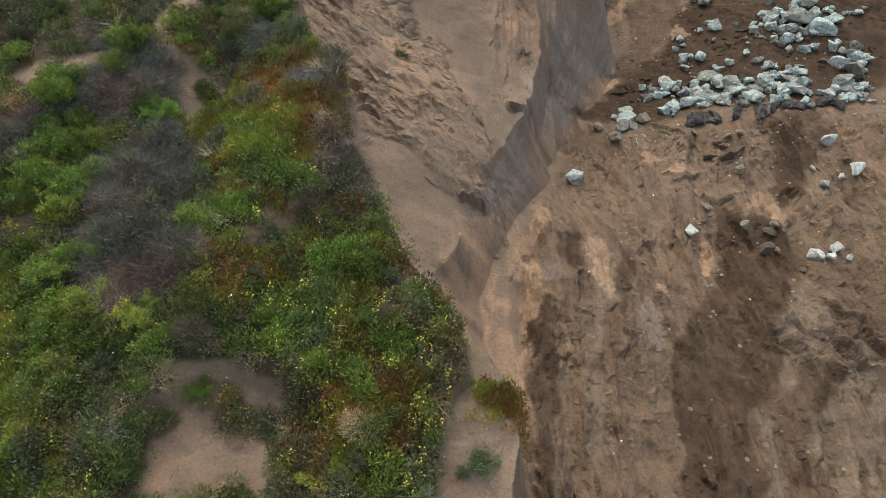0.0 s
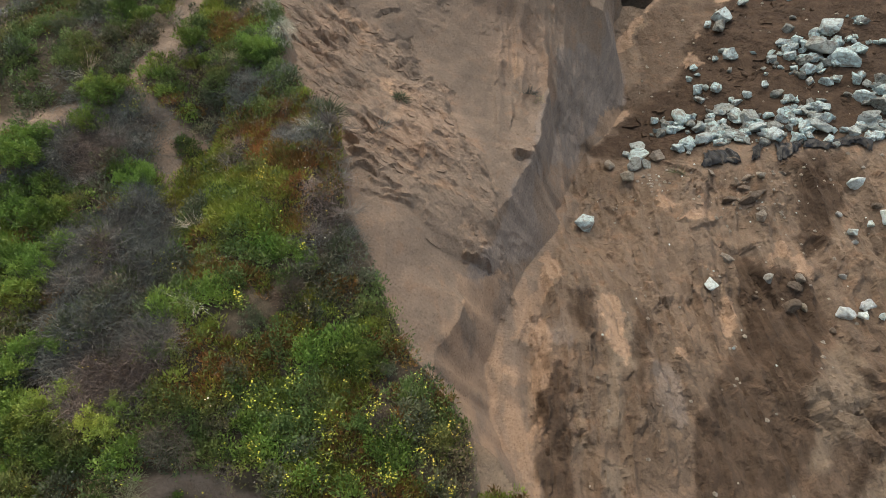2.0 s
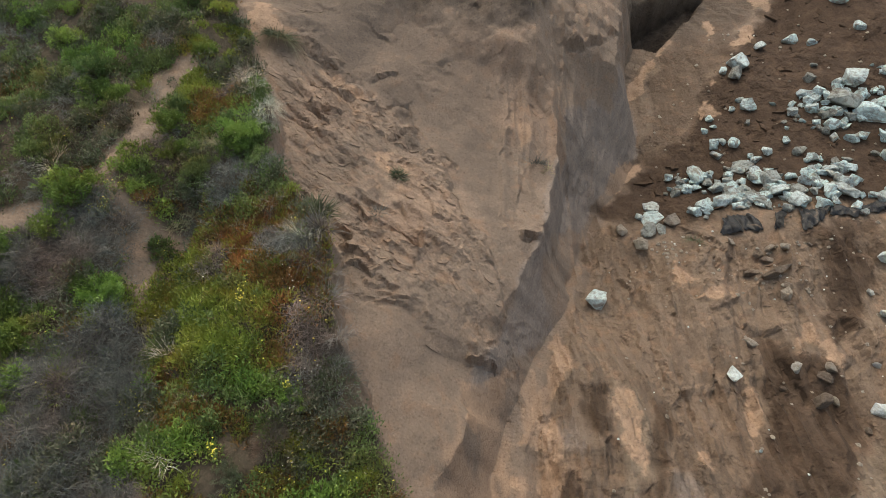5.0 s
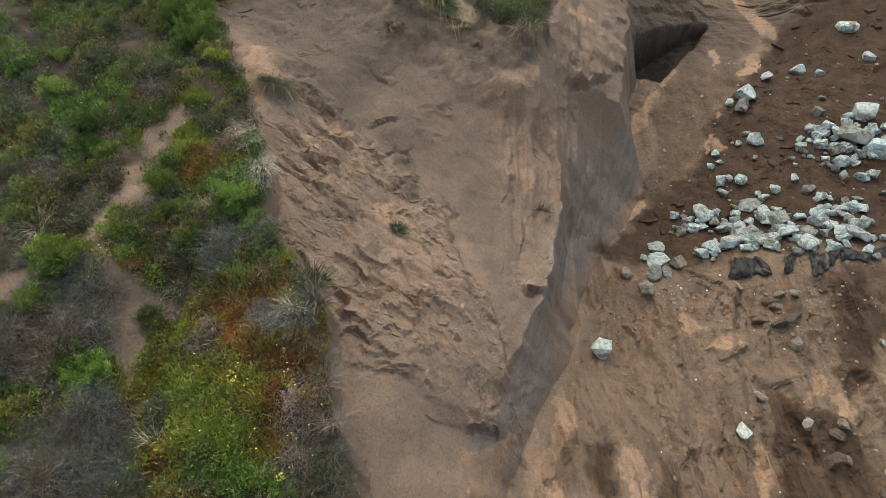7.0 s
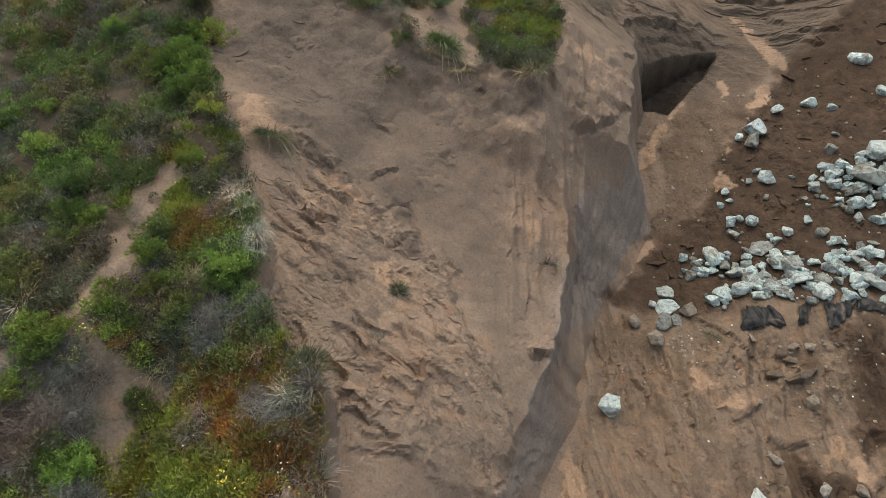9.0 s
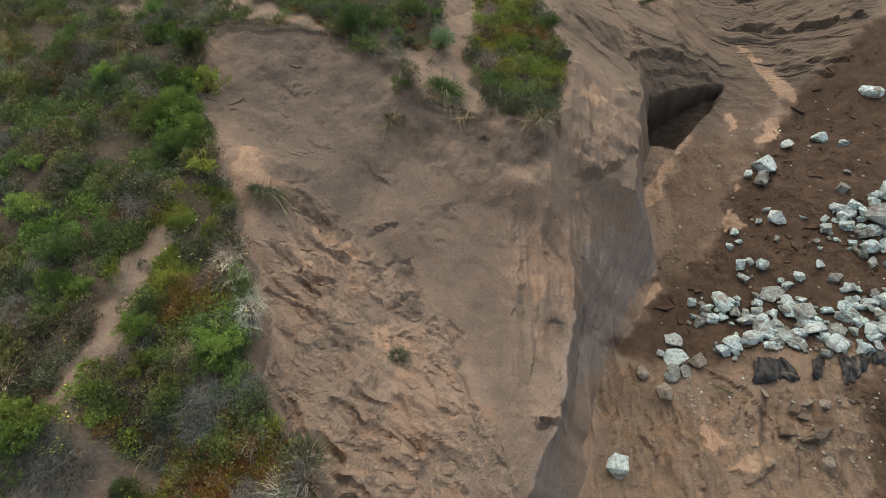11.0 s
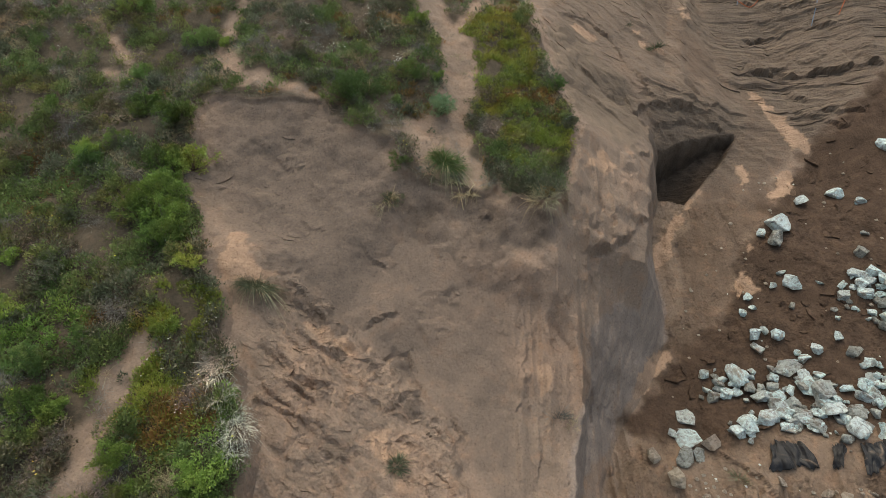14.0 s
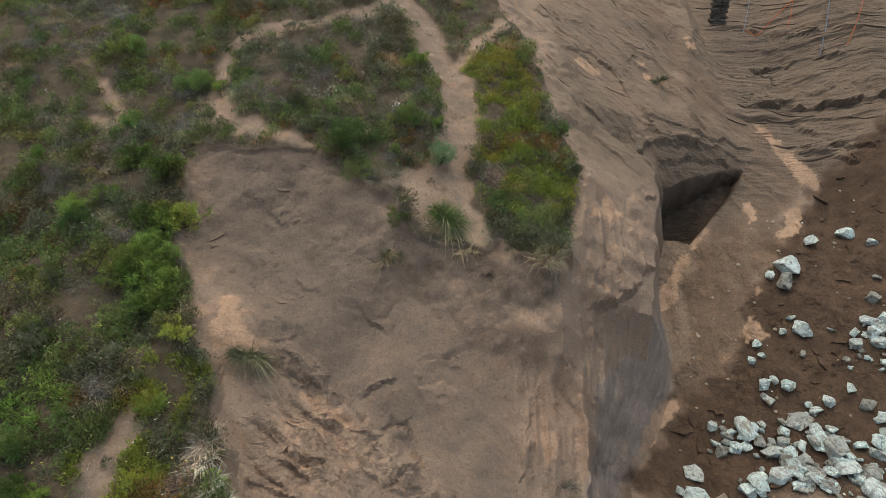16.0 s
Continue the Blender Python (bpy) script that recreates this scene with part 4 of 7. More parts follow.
def ground():
    us = np.concatenate([np.arange(-12.5, -5.3, 0.09), np.arange(-5.3, -3.4, 0.05), np.arange(-3.4, 5.2, 0.034), np.arange(5.2, 11.5, 0.05), np.arange(11.5, 16.01, 0.06)])
    vs = np.concatenate([np.arange(6.0, 8.0, 0.06), np.arange(8.0, 26.0, 0.036), np.arange(26.0, 32.0, 0.045), np.arange(32.0, 36.51, 0.06)])
    u, v = np.meshgrid(us, vs)
    h = ground_height(u, v)
    d = turf_distance(u, v)
    x, y, z = place(u, v, h)
    one, two, three = soils(u, v, d)
    rows, cols = u.shape
    index = np.arange(rows * cols).reshape(rows, cols)
    quads = np.stack([index[:-1, :-1], index[:-1, 1:], index[1:, 1:], index[1:, :-1]], -1).reshape(-1, 4)
    mid_d = d[:-1, :-1].ravel()
    mid_u, mid_v = u[:-1, :-1].ravel(), v[:-1, :-1].ravel()
    foot = line(mid_v, 6, 1.2, 10, 1.1, 13, 1.2, 15.2, 2.0, 17.8, 3.1, 20.5, 4.8, 22.3, 4.7, 25, 5.1)
    kind = np.where(mid_d < 0.03, 0, np.where(mid_v > 25.2, 3, np.where(mid_u > foot, 2, 1)))
    points = np.stack([x, y, z], -1).reshape(-1, 3)
    for k, (name, label) in enumerate((
            ("hillside", "sandy coastal slope with worn foot trails under low scrub"),
            ("landslide_scarp", "freshly torn pinkish-brown sand face of a landslide"),
            ("debris_slope", "rilled brown earth and loose sand below the scarp"),
            ("bluff", "bare grey-brown sandstone bluff with cross-bedded layers"))):
        part_quads = quads[kind == k]
        used, compact = np.unique(part_quads, return_inverse=True)
        mesh = bpy.data.meshes.new(name)
        mesh.from_pydata(points[used], [], compact.reshape(-1, 4))
        for key, values in (("soil", one), ("soil_more", two), ("soil_form", three)):
            a = mesh.attributes.new(key, "FLOAT_COLOR", "POINT")
            a.data.foreach_set("color", values[used].astype(np.float32).ravel())
        mesh.polygons.foreach_set("use_smooth", np.full(len(mesh.polygons), k == 0))
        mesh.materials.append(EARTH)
        tagged(new(name, mesh), label, "ground", kind="structure")


ground()


def far_ground():
    """The country round about, in coarse steps, so that the ground goes on to the horizon."""
    us = np.concatenate([np.linspace(-900, -30, 20), np.arange(-25, -12.5, 1.5), np.array([-12.44, -12.3]), np.arange(-12.1, 15.8, 0.3), np.array([15.82, 15.96]), np.arange(17, 29, 1.5), np.linspace(40, 900, 20)])
    vs = np.concatenate([np.linspace(-40, 4, 12), np.array([5.2, 6.04, 6.2]), np.linspace(7, 35.5, 14), np.array([36.3, 36.46, 37.5, 39.0]), np.linspace(42, 60, 8)])
    u, v = np.meshgrid(us, vs)
    uc, vc = np.clip(u, -12.5, 16.0), np.clip(v, 6.0, 36.5)
    h = ground_height(uc, vc) - 0.03
    away = np.maximum(np.abs(u - uc), np.abs(v - vc))
    h = h + (np.where(turf_distance(uc, vc) < 0, 5.2, 2.4) - h) * sstep(2.0, 14.0, away) + 0.12 * fbm(u * 0.4, v * 0.4, 3, 2) * sstep(0, 1.5, away)
    h = np.where((u > -12.35) & (u < 15.9) & (v > 6.1) & (v < 36.4), -3.0, h)
    turf = sstep(0.1, -0.2, turf_distance(u, np.clip(v, 3.5, 39.5))).ravel()
    x, y, z = place(u, v, h)
    points = np.stack([x, y, z], -1)
    low, high = points[:1].copy(), points[-1:].copy()
    low[..., 1] -= 900
    high[..., 1] += 900
    points = np.concatenate([low, points, high])
    rows, cols = points.shape[:2]
    turf = np.concatenate([turf[:cols], turf, turf[-cols:]])
    index = np.arange(rows * cols).reshape(rows, cols)
    mesh = bpy.data.meshes.new("ground")
    mesh.from_pydata(points.reshape(-1, 3), [], np.stack([index[:-1, :-1], index[:-1, 1:], index[1:, 1:], index[1:, :-1]], -1).reshape(-1, 4))
    a = mesh.attributes.new("soil_more", "FLOAT_COLOR", "POINT")
    a.data.foreach_set("color", np.stack([0 * turf, turf, 0 * turf, 0 * turf], -1).astype(np.float32).ravel())
    a = mesh.attributes.new("soil", "FLOAT_COLOR", "POINT")
    a.data.foreach_set("color", np.stack([0 * turf, 0 * turf, 0.42 * (1 - turf), 0 * turf], -1).astype(np.float32).ravel())
    a = mesh.attributes.new("soil_form", "FLOAT_COLOR", "POINT")
    a.data.foreach_set("color", np.stack([1 - turf, 0 * turf, 0 * turf, 1 + 0 * turf], -1).astype(np.float32).ravel())
    mesh.polygons.foreach_set("use_smooth", np.full(len(mesh.polygons), True))
    mesh.materials.append(EARTH)
    tagged(new("ground", mesh), "sandy ground running on beyond the slide", "ground", kind="structure")


far_ground()


# ---- crusts and clods that broke from the bare earth ----
def clods(name, label, spots, along, across, thick, turn, rng, lean=1.0, mat=None):
    """Low broken plates of earth that lie on the ground: their lower edge stands proud, their upper edge runs into the slope."""
    u, v = spots[:, 0], spots[:, 1]
    n, k = len(u), 8
    ang = (np.arange(k) + rng.uniform(-0.35, 0.35, (n, k))) * 2 * math.pi / k
    r = rng.uniform(0.4, 1.25, (n, k))
    a, b = np.cos(ang) * r * along[:, None] * 0.5, np.sin(ang) * r * across[:, None] * 0.5
    c, s = np.cos(turn)[:, None], np.sin(turn)[:, None]

    def ring(grow, lift):
        ru, rv = u[:, None] + grow * (a * c - b * s), v[:, None] + grow * (a * s + b * c)
        return ru, rv, ground_height(ru, rv) + lift
    proud = thick[:, None] * (0.45 - lean * b / across[:, None] * 1.3 + rng.uniform(-0.2, 0.2, (n, k)))
    top = ring(1.0, np.maximum(proud, -0.03))
    low = ring(1.04, -0.06)
    mid = (u[:, None], v[:, None], (ground_height(u, v) + thick * rng.uniform(0.2, 0.65, n))[:, None])
    uu, vv, hh = (np.concatenate([t, l, m], 1) for t, l, m in zip(top, low, mid))
    x, y, z = place(uu, vv, hh)
    base = np.arange(n)[:, None] * (2 * k + 1)
    tris = []
    for i in range(k):
        j = (i + 1) % k
        tris += [(i, j, 2 * k), (i, k + i, k + j), (i, k + j, j)]
    faces = (base[:, None, :] + np.array(tris)[None]).reshape(-1, 3)
    mesh = bpy.data.meshes.new(name)
    mesh.from_pydata(np.stack([x, y, z], -1).reshape(-1, 3), [], faces)
    flat_u, flat_v = np.repeat(u, 2 * k + 1), np.repeat(v, 2 * k + 1)
    for key, values in zip(("soil", "soil_more", "soil_form"), soils(flat_u, flat_v, np.maximum(turf_distance(flat_u, flat_v), 0.2))):
        attribute = mesh.attributes.new(key, "FLOAT_COLOR", "POINT")
        attribute.data.foreach_set("color", values.astype(np.float32).ravel())
    mesh.materials.append(EARTH)
    tagged(new(name, mesh), label, "clods", kind="stuff")


def strew(rng, count, area, weight):
    """Spots in a stretch of the plan, thinned by a weight between 0 and 1, clear of the turf."""
    u, v = rng.uniform(area[0], area[1], count), rng.uniform(area[2], area[3], count)
    keep = (rng.rand(count) < weight(u, v)) & (turf_distance(u, v) > 0.12) & (polygon_distance(u, v, POCKET) > 0.25)
    return np.stack([u[keep], v[keep]], -1)


def broken_earth():
    rng = np.random.RandomState(21)

    def face(u, v):
        zone = sstep(-3.6, -2.6, u) * sstep(2.2, 1.2, u) * sstep(13.6, 15.2, v + 0.5 * u) * sstep(0.25, -0.3, v - brow(u) + 0.35 * fbm(u * 1.3, v * 1.3, 3, 2)) * sstep(-0.1, 0.3, polygon_distance(u, v, CLAY))
        return zone * (0.12 + 0.88 * sstep(-0.15, 0.35, fbm(u * 0.9 + 3, v * 0.9, 3, 3)))
    p = strew(rng, 10000, (-3.6, 2.4, 13, 22.5), face)
    n = len(p)
    size = 0.025 + 0.18 * rng.rand(n) ** 6
    clods("broken_crust", "ragged pinkish-brown crumbs and ledges of broken sand crust", p, size * rng.uniform(0.9, 1.8, n), size * rng.uniform(0.5, 0.9, n), 0.006 + 0.10 * size, radians(-38) + rng.normal(size=n) * 0.6, rng)

    def bowl(u, v):
        return sstep(18.2, 19.5, v) * sstep(0.3, 0.9, fbm(u * 0.8, v * 0.8 + 2, 3, 5) + 0.35) * 0.5
    p = strew(rng, 620, (-5.0, 2.2, 18.5, 24.4), bowl)
    n = len(p)
    size = 0.04 + 0.25 * rng.rand(n) ** 4
    clods("sand_flakes", "thin flaked ledges on the smooth damp sand face", p, size * rng.uniform(0.9, 1.6, n), size * rng.uniform(0.4, 0.8, n), 0.008 + 0.05 * size, rng.normal(size=n) * 0.5 - 0.15, rng)

    def floor(u, v):
        zone = sstep(0.1, 0.7, u - line(v, 6, 1.3, 13, 1.2, 16, 2.5, 18, 3.2)) * sstep(18.9, 18.2, v)
        return zone * (0.15 + 0.85 * sstep(-0.1, 0.4, fbm(u * 1.2, v * 0.6, 3, 2)))
    p = strew(rng, 13000, (1.2, 13, 7.5, 19), floor)
    n = len(p)
    size = 0.025 + 0.15 * rng.rand(n) ** 7
    clods("earth_clods", "crumbled brown clods and crusts on the rilled slope", p, size * rng.uniform(0.9, 1.5, n), size * rng.uniform(0.6, 1.0, n), 0.007 + 0.11 * size, rng.normal(size=n) * 0.7 + np.where(rng.rand(n) < 0.5, 1.2, 0.0), rng)

    def flutes(u, v):
        return sstep(0.6, 1.2, u) * sstep(4.9, 4.2, u) * 0.6 * sstep(-0.2, 0.3, fbm(u * 1.3, v * 0.8, 3, 6))
    p = strew(rng, 700, (0.6, 4.9, 16.5, 25), flutes)
    n = len(p)
    size = 0.04 + 0.18 * rng.rand(n) ** 3
    clods("fluted_crust", "steep ribs of cracked sand on the scarp's flank", p, size * rng.uniform(1.0, 2.0, n), size * rng.uniform(0.4, 0.8, n), 0.010 + 0.08 * size, radians(80) + rng.normal(size=n) * 0.5, rng)

    def bluff(u, v):
        rise = v - np.interp(u, [2, 5, 9.3, 10.2, 12.7, 16], [25.2, 25.6, 26.2, 26.8, 28.9, 31.5])
        return sstep(0.1, 0.6, rise) * sstep(8.2, 9.6, u - 0.35 * np.maximum(30 - v, 0)) * (0.2 + 0.8 * sstep(-0.1, 0.3, fbm(u * 0.4, v * 1.2, 3, 4)))
    p = strew(rng, 800, (7.5, 16, 26, 36), bluff)
    n = len(p)
    size = 0.2 + 0.9 * rng.rand(n) ** 3
    clods("sandstone_beds", "thin projecting beds of grey-brown sandstone", p, size * rng.uniform(0.8, 1.5, n), 0.06 + size * rng.uniform(0.08, 0.2, n), 0.012 + 0.028 * size, 0.14 * np.sin(0.9 * p[:, 0] + 1.3 * p[:, 1]) - 0.1 + rng.normal(size=n) * 0.12, rng)

    def scree(u, v):
        rise = v - np.interp(u, [2, 5, 9.3, 10.2, 12.7, 16], [25.2, 25.6, 26.2, 26.8, 28.9, 31.5])
        return sstep(0.1, 0.6, rise) * sstep(9.4, 8.4, u - 0.35 * np.maximum(30 - v, 0)) * 0.6 * sstep(-0.2, 0.4, fbm(u * 0.8, v * 0.8, 3, 1))
    p = strew(rng, 900, (2.6, 10, 25.4, 35), scree)
    n = len(p)
    size = 0.05 + 0.3 * rng.rand(n) ** 4
    clods("slope_wash", "crusts of dried wash on the inclined sand", p, size * rng.uniform(1.0, 2.2, n), size * rng.uniform(0.4, 0.8, n), 0.010 + 0.06 * size, radians(-50) + rng.normal(size=n) * 0.3, rng)

    def fan(u, v):
        return sstep(0.0, 0.5, polygon_distance(u, v, MOIST[0]) * -1) * 0.8
    p = strew(rng, 1500, (4, 14, 18.8, 30), fan)
    n = len(p)
    size = 0.03 + 0.3 * rng.rand(n) ** 6
    clods("fan_clods", "dark brown crumbs and clods on the moist fan", p, size * rng.uniform(1.0, 1.8, n), size * rng.uniform(0.6, 1.0, n), 0.012 + 0.25 * size, rng.uniform(0, 6.28, n), rng)


broken_earth()
# ---- rocks: u, v, width ----
FAN_ROCKS = [(8.81, 24.36, 0.73), (8.60, 23.89, 0.56), (8.35, 24.19, 0.32), (8.19, 22.62, 0.34), (8.57, 22.56, 0.55), (8.49, 22.97, 0.23), (8.43, 21.97, 0.27), (7.53, 22.34, 0.30), (7.30, 21.94, 0.27), (7.56, 22.05, 0.21), (7.34, 21.25, 0.44), (7.62, 21.38, 0.29), (7.83, 21.20, 0.41), (7.33, 20.91, 0.43), (9.23, 22.54, 0.21), (9.23, 21.73, 0.21), (9.23, 21.51, 0.17), (9.05, 21.02, 0.29), (10.30, 23.18, 0.40), (10.68, 23.81, 0.22), (12.26, 26.53, 0.60), (12.31, 25.13, 0.40), (11.00, 24.89, 0.32), (10.63, 25.33, 0.42), (9.70, 25.16, 0.40)]
LEDGE_ROCKS = [(11.33, 22.84, 0.67), (10.79, 22.64, 0.33), (9.99, 22.57, 0.45), (9.99, 22.09, 0.37), (10.17, 22.30, 0.22), (10.40, 22.21, 0.22), (10.79, 22.01, 1.02), (10.38, 21.73, 0.43), (10.28, 21.37, 0.64), (10.01, 21.57, 0.29), (9.64, 21.93, 0.18), (10.77, 21.57, 0.36), (10.54, 20.79, 0.42), (9.41, 20.32, 0.41)]
PILE_ROCKS = [(8.21, 20.57, 0.31), (7.76, 20.30, 0.63), (6.65, 20.25, 0.64), (6.37, 20.24, 0.31), (6.04, 20.08, 0.34), (6.35, 19.87, 0.35), (6.88, 19.95, 0.39), (7.03, 19.69, 0.44), (7.33, 19.93, 0.35), (7.37, 20.18, 0.21), (7.36, 19.70, 0.30), (8.03, 19.86, 0.62), (8.23, 19.62, 0.61), (8.40, 19.91, 0.39), (7.56, 19.52, 0.34), (7.63, 19.23, 0.33), (8.28, 19.21, 0.53), (8.00, 19.20, 0.33), (7.30, 19.20, 0.34), (6.95, 19.17, 0.54), (6.51, 19.02, 0.56), (6.22, 18.89, 0.45), (7.40, 19.04, 0.29), (7.77, 18.93, 0.39)]
PILE_ROCKS_TWO = [(8.61, 19.10, 0.53), (8.50, 18.75, 0.58), (9.16, 19.83, 0.34), (9.46, 20.00, 0.25), (8.98, 19.54, 0.40), (9.24, 19.38, 0.45), (9.62, 19.71, 0.34), (10.03, 19.93, 0.43), (10.16, 19.82, 0.40), (9.37, 19.12, 0.52), (9.74, 19.23, 0.46), (10.05, 19.37, 0.39), (9.18, 18.73, 0.51), (9.69, 18.93, 0.65), (9.74, 18.53, 0.32)]
PILE_ROCKS_THREE = [(11.24, 22.23, 0.50), (11.64, 22.35, 0.33), (11.66, 21.80, 0.49), (11.21, 21.47, 0.81), (12.47, 22.09, 0.41), (12.23, 23.16, 0.34), (11.28, 20.78, 0.47), (11.84, 20.62, 0.39), (11.21, 19.99, 0.69), (11.76, 19.92, 0.38), (11.48, 19.60, 0.61), (10.93, 19.16, 0.67), (11.19, 19.13, 0.52), (11.45, 19.03, 0.37), (10.48, 18.76, 0.44), (11.14, 18.63, 0.36), (10.80, 18.62, 0.37), (11.93, 20.21, 0.37)]
TOE_ROCKS = [(5.28, 19.35, 0.47), (5.08, 18.74, 0.74), (5.02, 18.38, 0.46), (5.35, 18.41, 0.37), (5.68, 18.69, 0.53), (4.91, 18.97, 0.27), (4.36, 18.44, 0.45), (4.72, 17.93, 0.47), (3.39, 16.30, 0.58)]
SLABS = [(7.50, 17.56, 0.30), (7.73, 17.44, 0.41), (7.39, 17.30, 0.37), (7.26, 17.46, 0.35), (6.75, 17.82, 0.28), (7.41, 16.83, 0.62), (7.00, 16.99, 0.49), (7.50, 16.48, 0.23), (8.30, 17.52, 0.17)]
SCATTERED_ROCKS = [(5.81, 14.44, 0.38), (7.09, 14.55, 0.36), (6.36, 15.18, 0.34), (6.75, 14.19, 0.22), (7.57, 14.34, 0.38), (7.76, 14.55, 0.33), (7.32, 13.87, 0.43), (7.67, 13.91, 0.22), (9.22, 16.29, 0.19), (10.01, 15.94, 0.52), (9.27, 15.71, 0.37), (9.21, 15.44, 0.18), (9.80, 15.96, 0.24), (9.98, 16.33, 0.27), (9.91, 17.06, 0.39), (8.73, 14.62, 0.18), (8.29, 13.63, 0.38), (8.56, 13.52, 0.24), (8.86, 13.80, 0.41), (9.07, 13.56, 0.24), (7.96, 13.28, 0.23), (5.84, 12.94, 0.09), (7.42, 16.26, 0.35)]


def part(name, data, mat, parent=None, label=""):
    if isinstance(data, bmesh.types.BMesh):
        mesh = bpy.data.meshes.new(name)
        data.to_mesh(mesh)
        data.free()
    else:
        mesh = data
    if mat and not mesh.materials:
        mesh.materials.append(mat)
    ob = new(name, mesh)
    if parent:
        ob.parent = parent
    return tagged(ob, label)


def rock_mesh(seed, flat=0.75, facets=15):
    """A broken, angular stone about one metre wide."""
    rnd = random.Random(seed)
    bm = bmesh.new()
    for _ in range(facets):
        p = Vector((rnd.gauss(0, 1), rnd.gauss(0, 1), rnd.gauss(0, 1))).normalized() * rnd.uniform(0.42, 0.54)
        bm.verts.new((p.x, p.y * rnd.uniform(0.75, 0.95), p.z * flat))
    hull = bmesh.ops.convex_hull(bm, input=bm.verts)
    bmesh.ops.delete(bm, geom=list({g for g in hull["geom_unused"] + hull["geom_interior"] if isinstance(g, bmesh.types.BMVert)}), context="VERTS")
    bmesh.ops.dissolve_limit(bm, angle_limit=radians(14), verts=bm.verts, edges=bm.edges)
    bmesh.ops.bevel(bm, geom=bm.edges[:], offset=0.014, segments=1, profile=0.6, affect="EDGES")
    bmesh.ops.triangulate(bm, faces=bm.faces)
    bmesh.ops.subdivide_edges(bm, edges=[e for e in bm.edges if e.calc_length() > 0.14], cuts=1, use_grid_fill=True)
    bmesh.ops.triangulate(bm, faces=bm.faces)
    for vert in bm.verts:
        p = vert.co
        vert.co = p * (1 + 0.13 * noise.noise(p * 3.3 + Vector((seed, 0, 0))) + 0.06 * noise.noise(p * 9 + Vector((0, seed, 0))))
    for face in bm.faces:
        face.smooth = True
    mesh = bpy.data.meshes.new("boulder")
    bm.to_mesh(mesh)
    bm.free()
    mesh.set_sharp_from_angle(angle=radians(16))
    return mesh


def rocks(spots, mat, label, group, meshes, rnd, sink=0.25, name="boulder", category="rock"):
    for u, v, width in spots:
        h = float(ground_height(np.array([u]), np.array([v]))[0])
        x, y, z = place(u, v, h)
        mesh = rnd.choice(meshes)
        size = width * rnd.uniform(0.98, 1.24)
        m = pose(x, y, z + size * (0.36 - sink), 27 + rnd.uniform(-25, 25), rnd.uniform(-25, 25), rnd.uniform(0, 360))
        ob = new(name, mesh)
        ob.matrix_basis = m @ Matrix.Diagonal((size, size * rnd.uniform(0.68, 1.05), size * rnd.uniform(0.75, 1.1), 1))
        tagged(ob, label, category, group)


def boulders():
    rnd = random.Random(5)
    def family(mat, seeds, flat):
        out = [rock_mesh(s, flat) for s in seeds]
        for mesh in out:
            mesh.materials.append(mat)
        return out
    blue = family(RIPRAP, range(1, 11), 0.78)
    brown = family(EARTHY, range(20, 24), 0.7)
    white = family(WHITE_ROCK, range(30, 34), 0.72)
    slab = family(EARTHY, range(40, 43), 0.45)
    text = "angular blue-grey and white riprap boulder on brown earth"
    for spots in (FAN_ROCKS, LEDGE_ROCKS, PILE_ROCKS, PILE_ROCKS_TWO, PILE_ROCKS_THREE):
        rocks(spots, RIPRAP, text, "riprap boulders", blue, rnd, 0.17)
    chips = []
    for u, v, w in PILE_ROCKS + PILE_ROCKS_TWO + PILE_ROCKS_THREE + LEDGE_ROCKS:
        for _ in range(4):
            chips.append((u + rnd.uniform(-0.36, 0.36), v + rnd.uniform(-0.24, 0.3), rnd.uniform(0.12, 0.40)))
    rocks(chips, RIPRAP, "small blue-grey stone wedged among riprap boulders", "riprap stones", blue, rnd, 0.16, "stone")
    rocks([TOE_ROCKS[i] for i in (0, 1, 2, 3, 5, 8)], RIPRAP, text, "riprap boulders", blue, rnd, 0.15)
    rocks([TOE_ROCKS[i] for i in (4, 6, 7)], EARTHY, "earth-stained brown boulder at the foot of the fan", "brown boulders", brown, rnd, 0.2)
    rocks(SLABS, EARTHY, "flat slab of soft brown stone half sunk in earth", "stone slabs", slab, rnd, 0.24)
    pale = [0, 1, 8, 9, 10, 11, 12, 14, 15, 16, 17, 18, 19, 21]
    rocks([SCATTERED_ROCKS[i] for i in pale], WHITE_ROCK, "white broken rock lying loose on the rilled earth", "scattered rocks", white, rnd, 0.15)
    rocks([s for i, s in enumerate(SCATTERED_ROCKS) if i not in pale], EARTHY, "brown lump of stone in the moist gully", "brown boulders", brown, rnd, 0.22)


boulders()


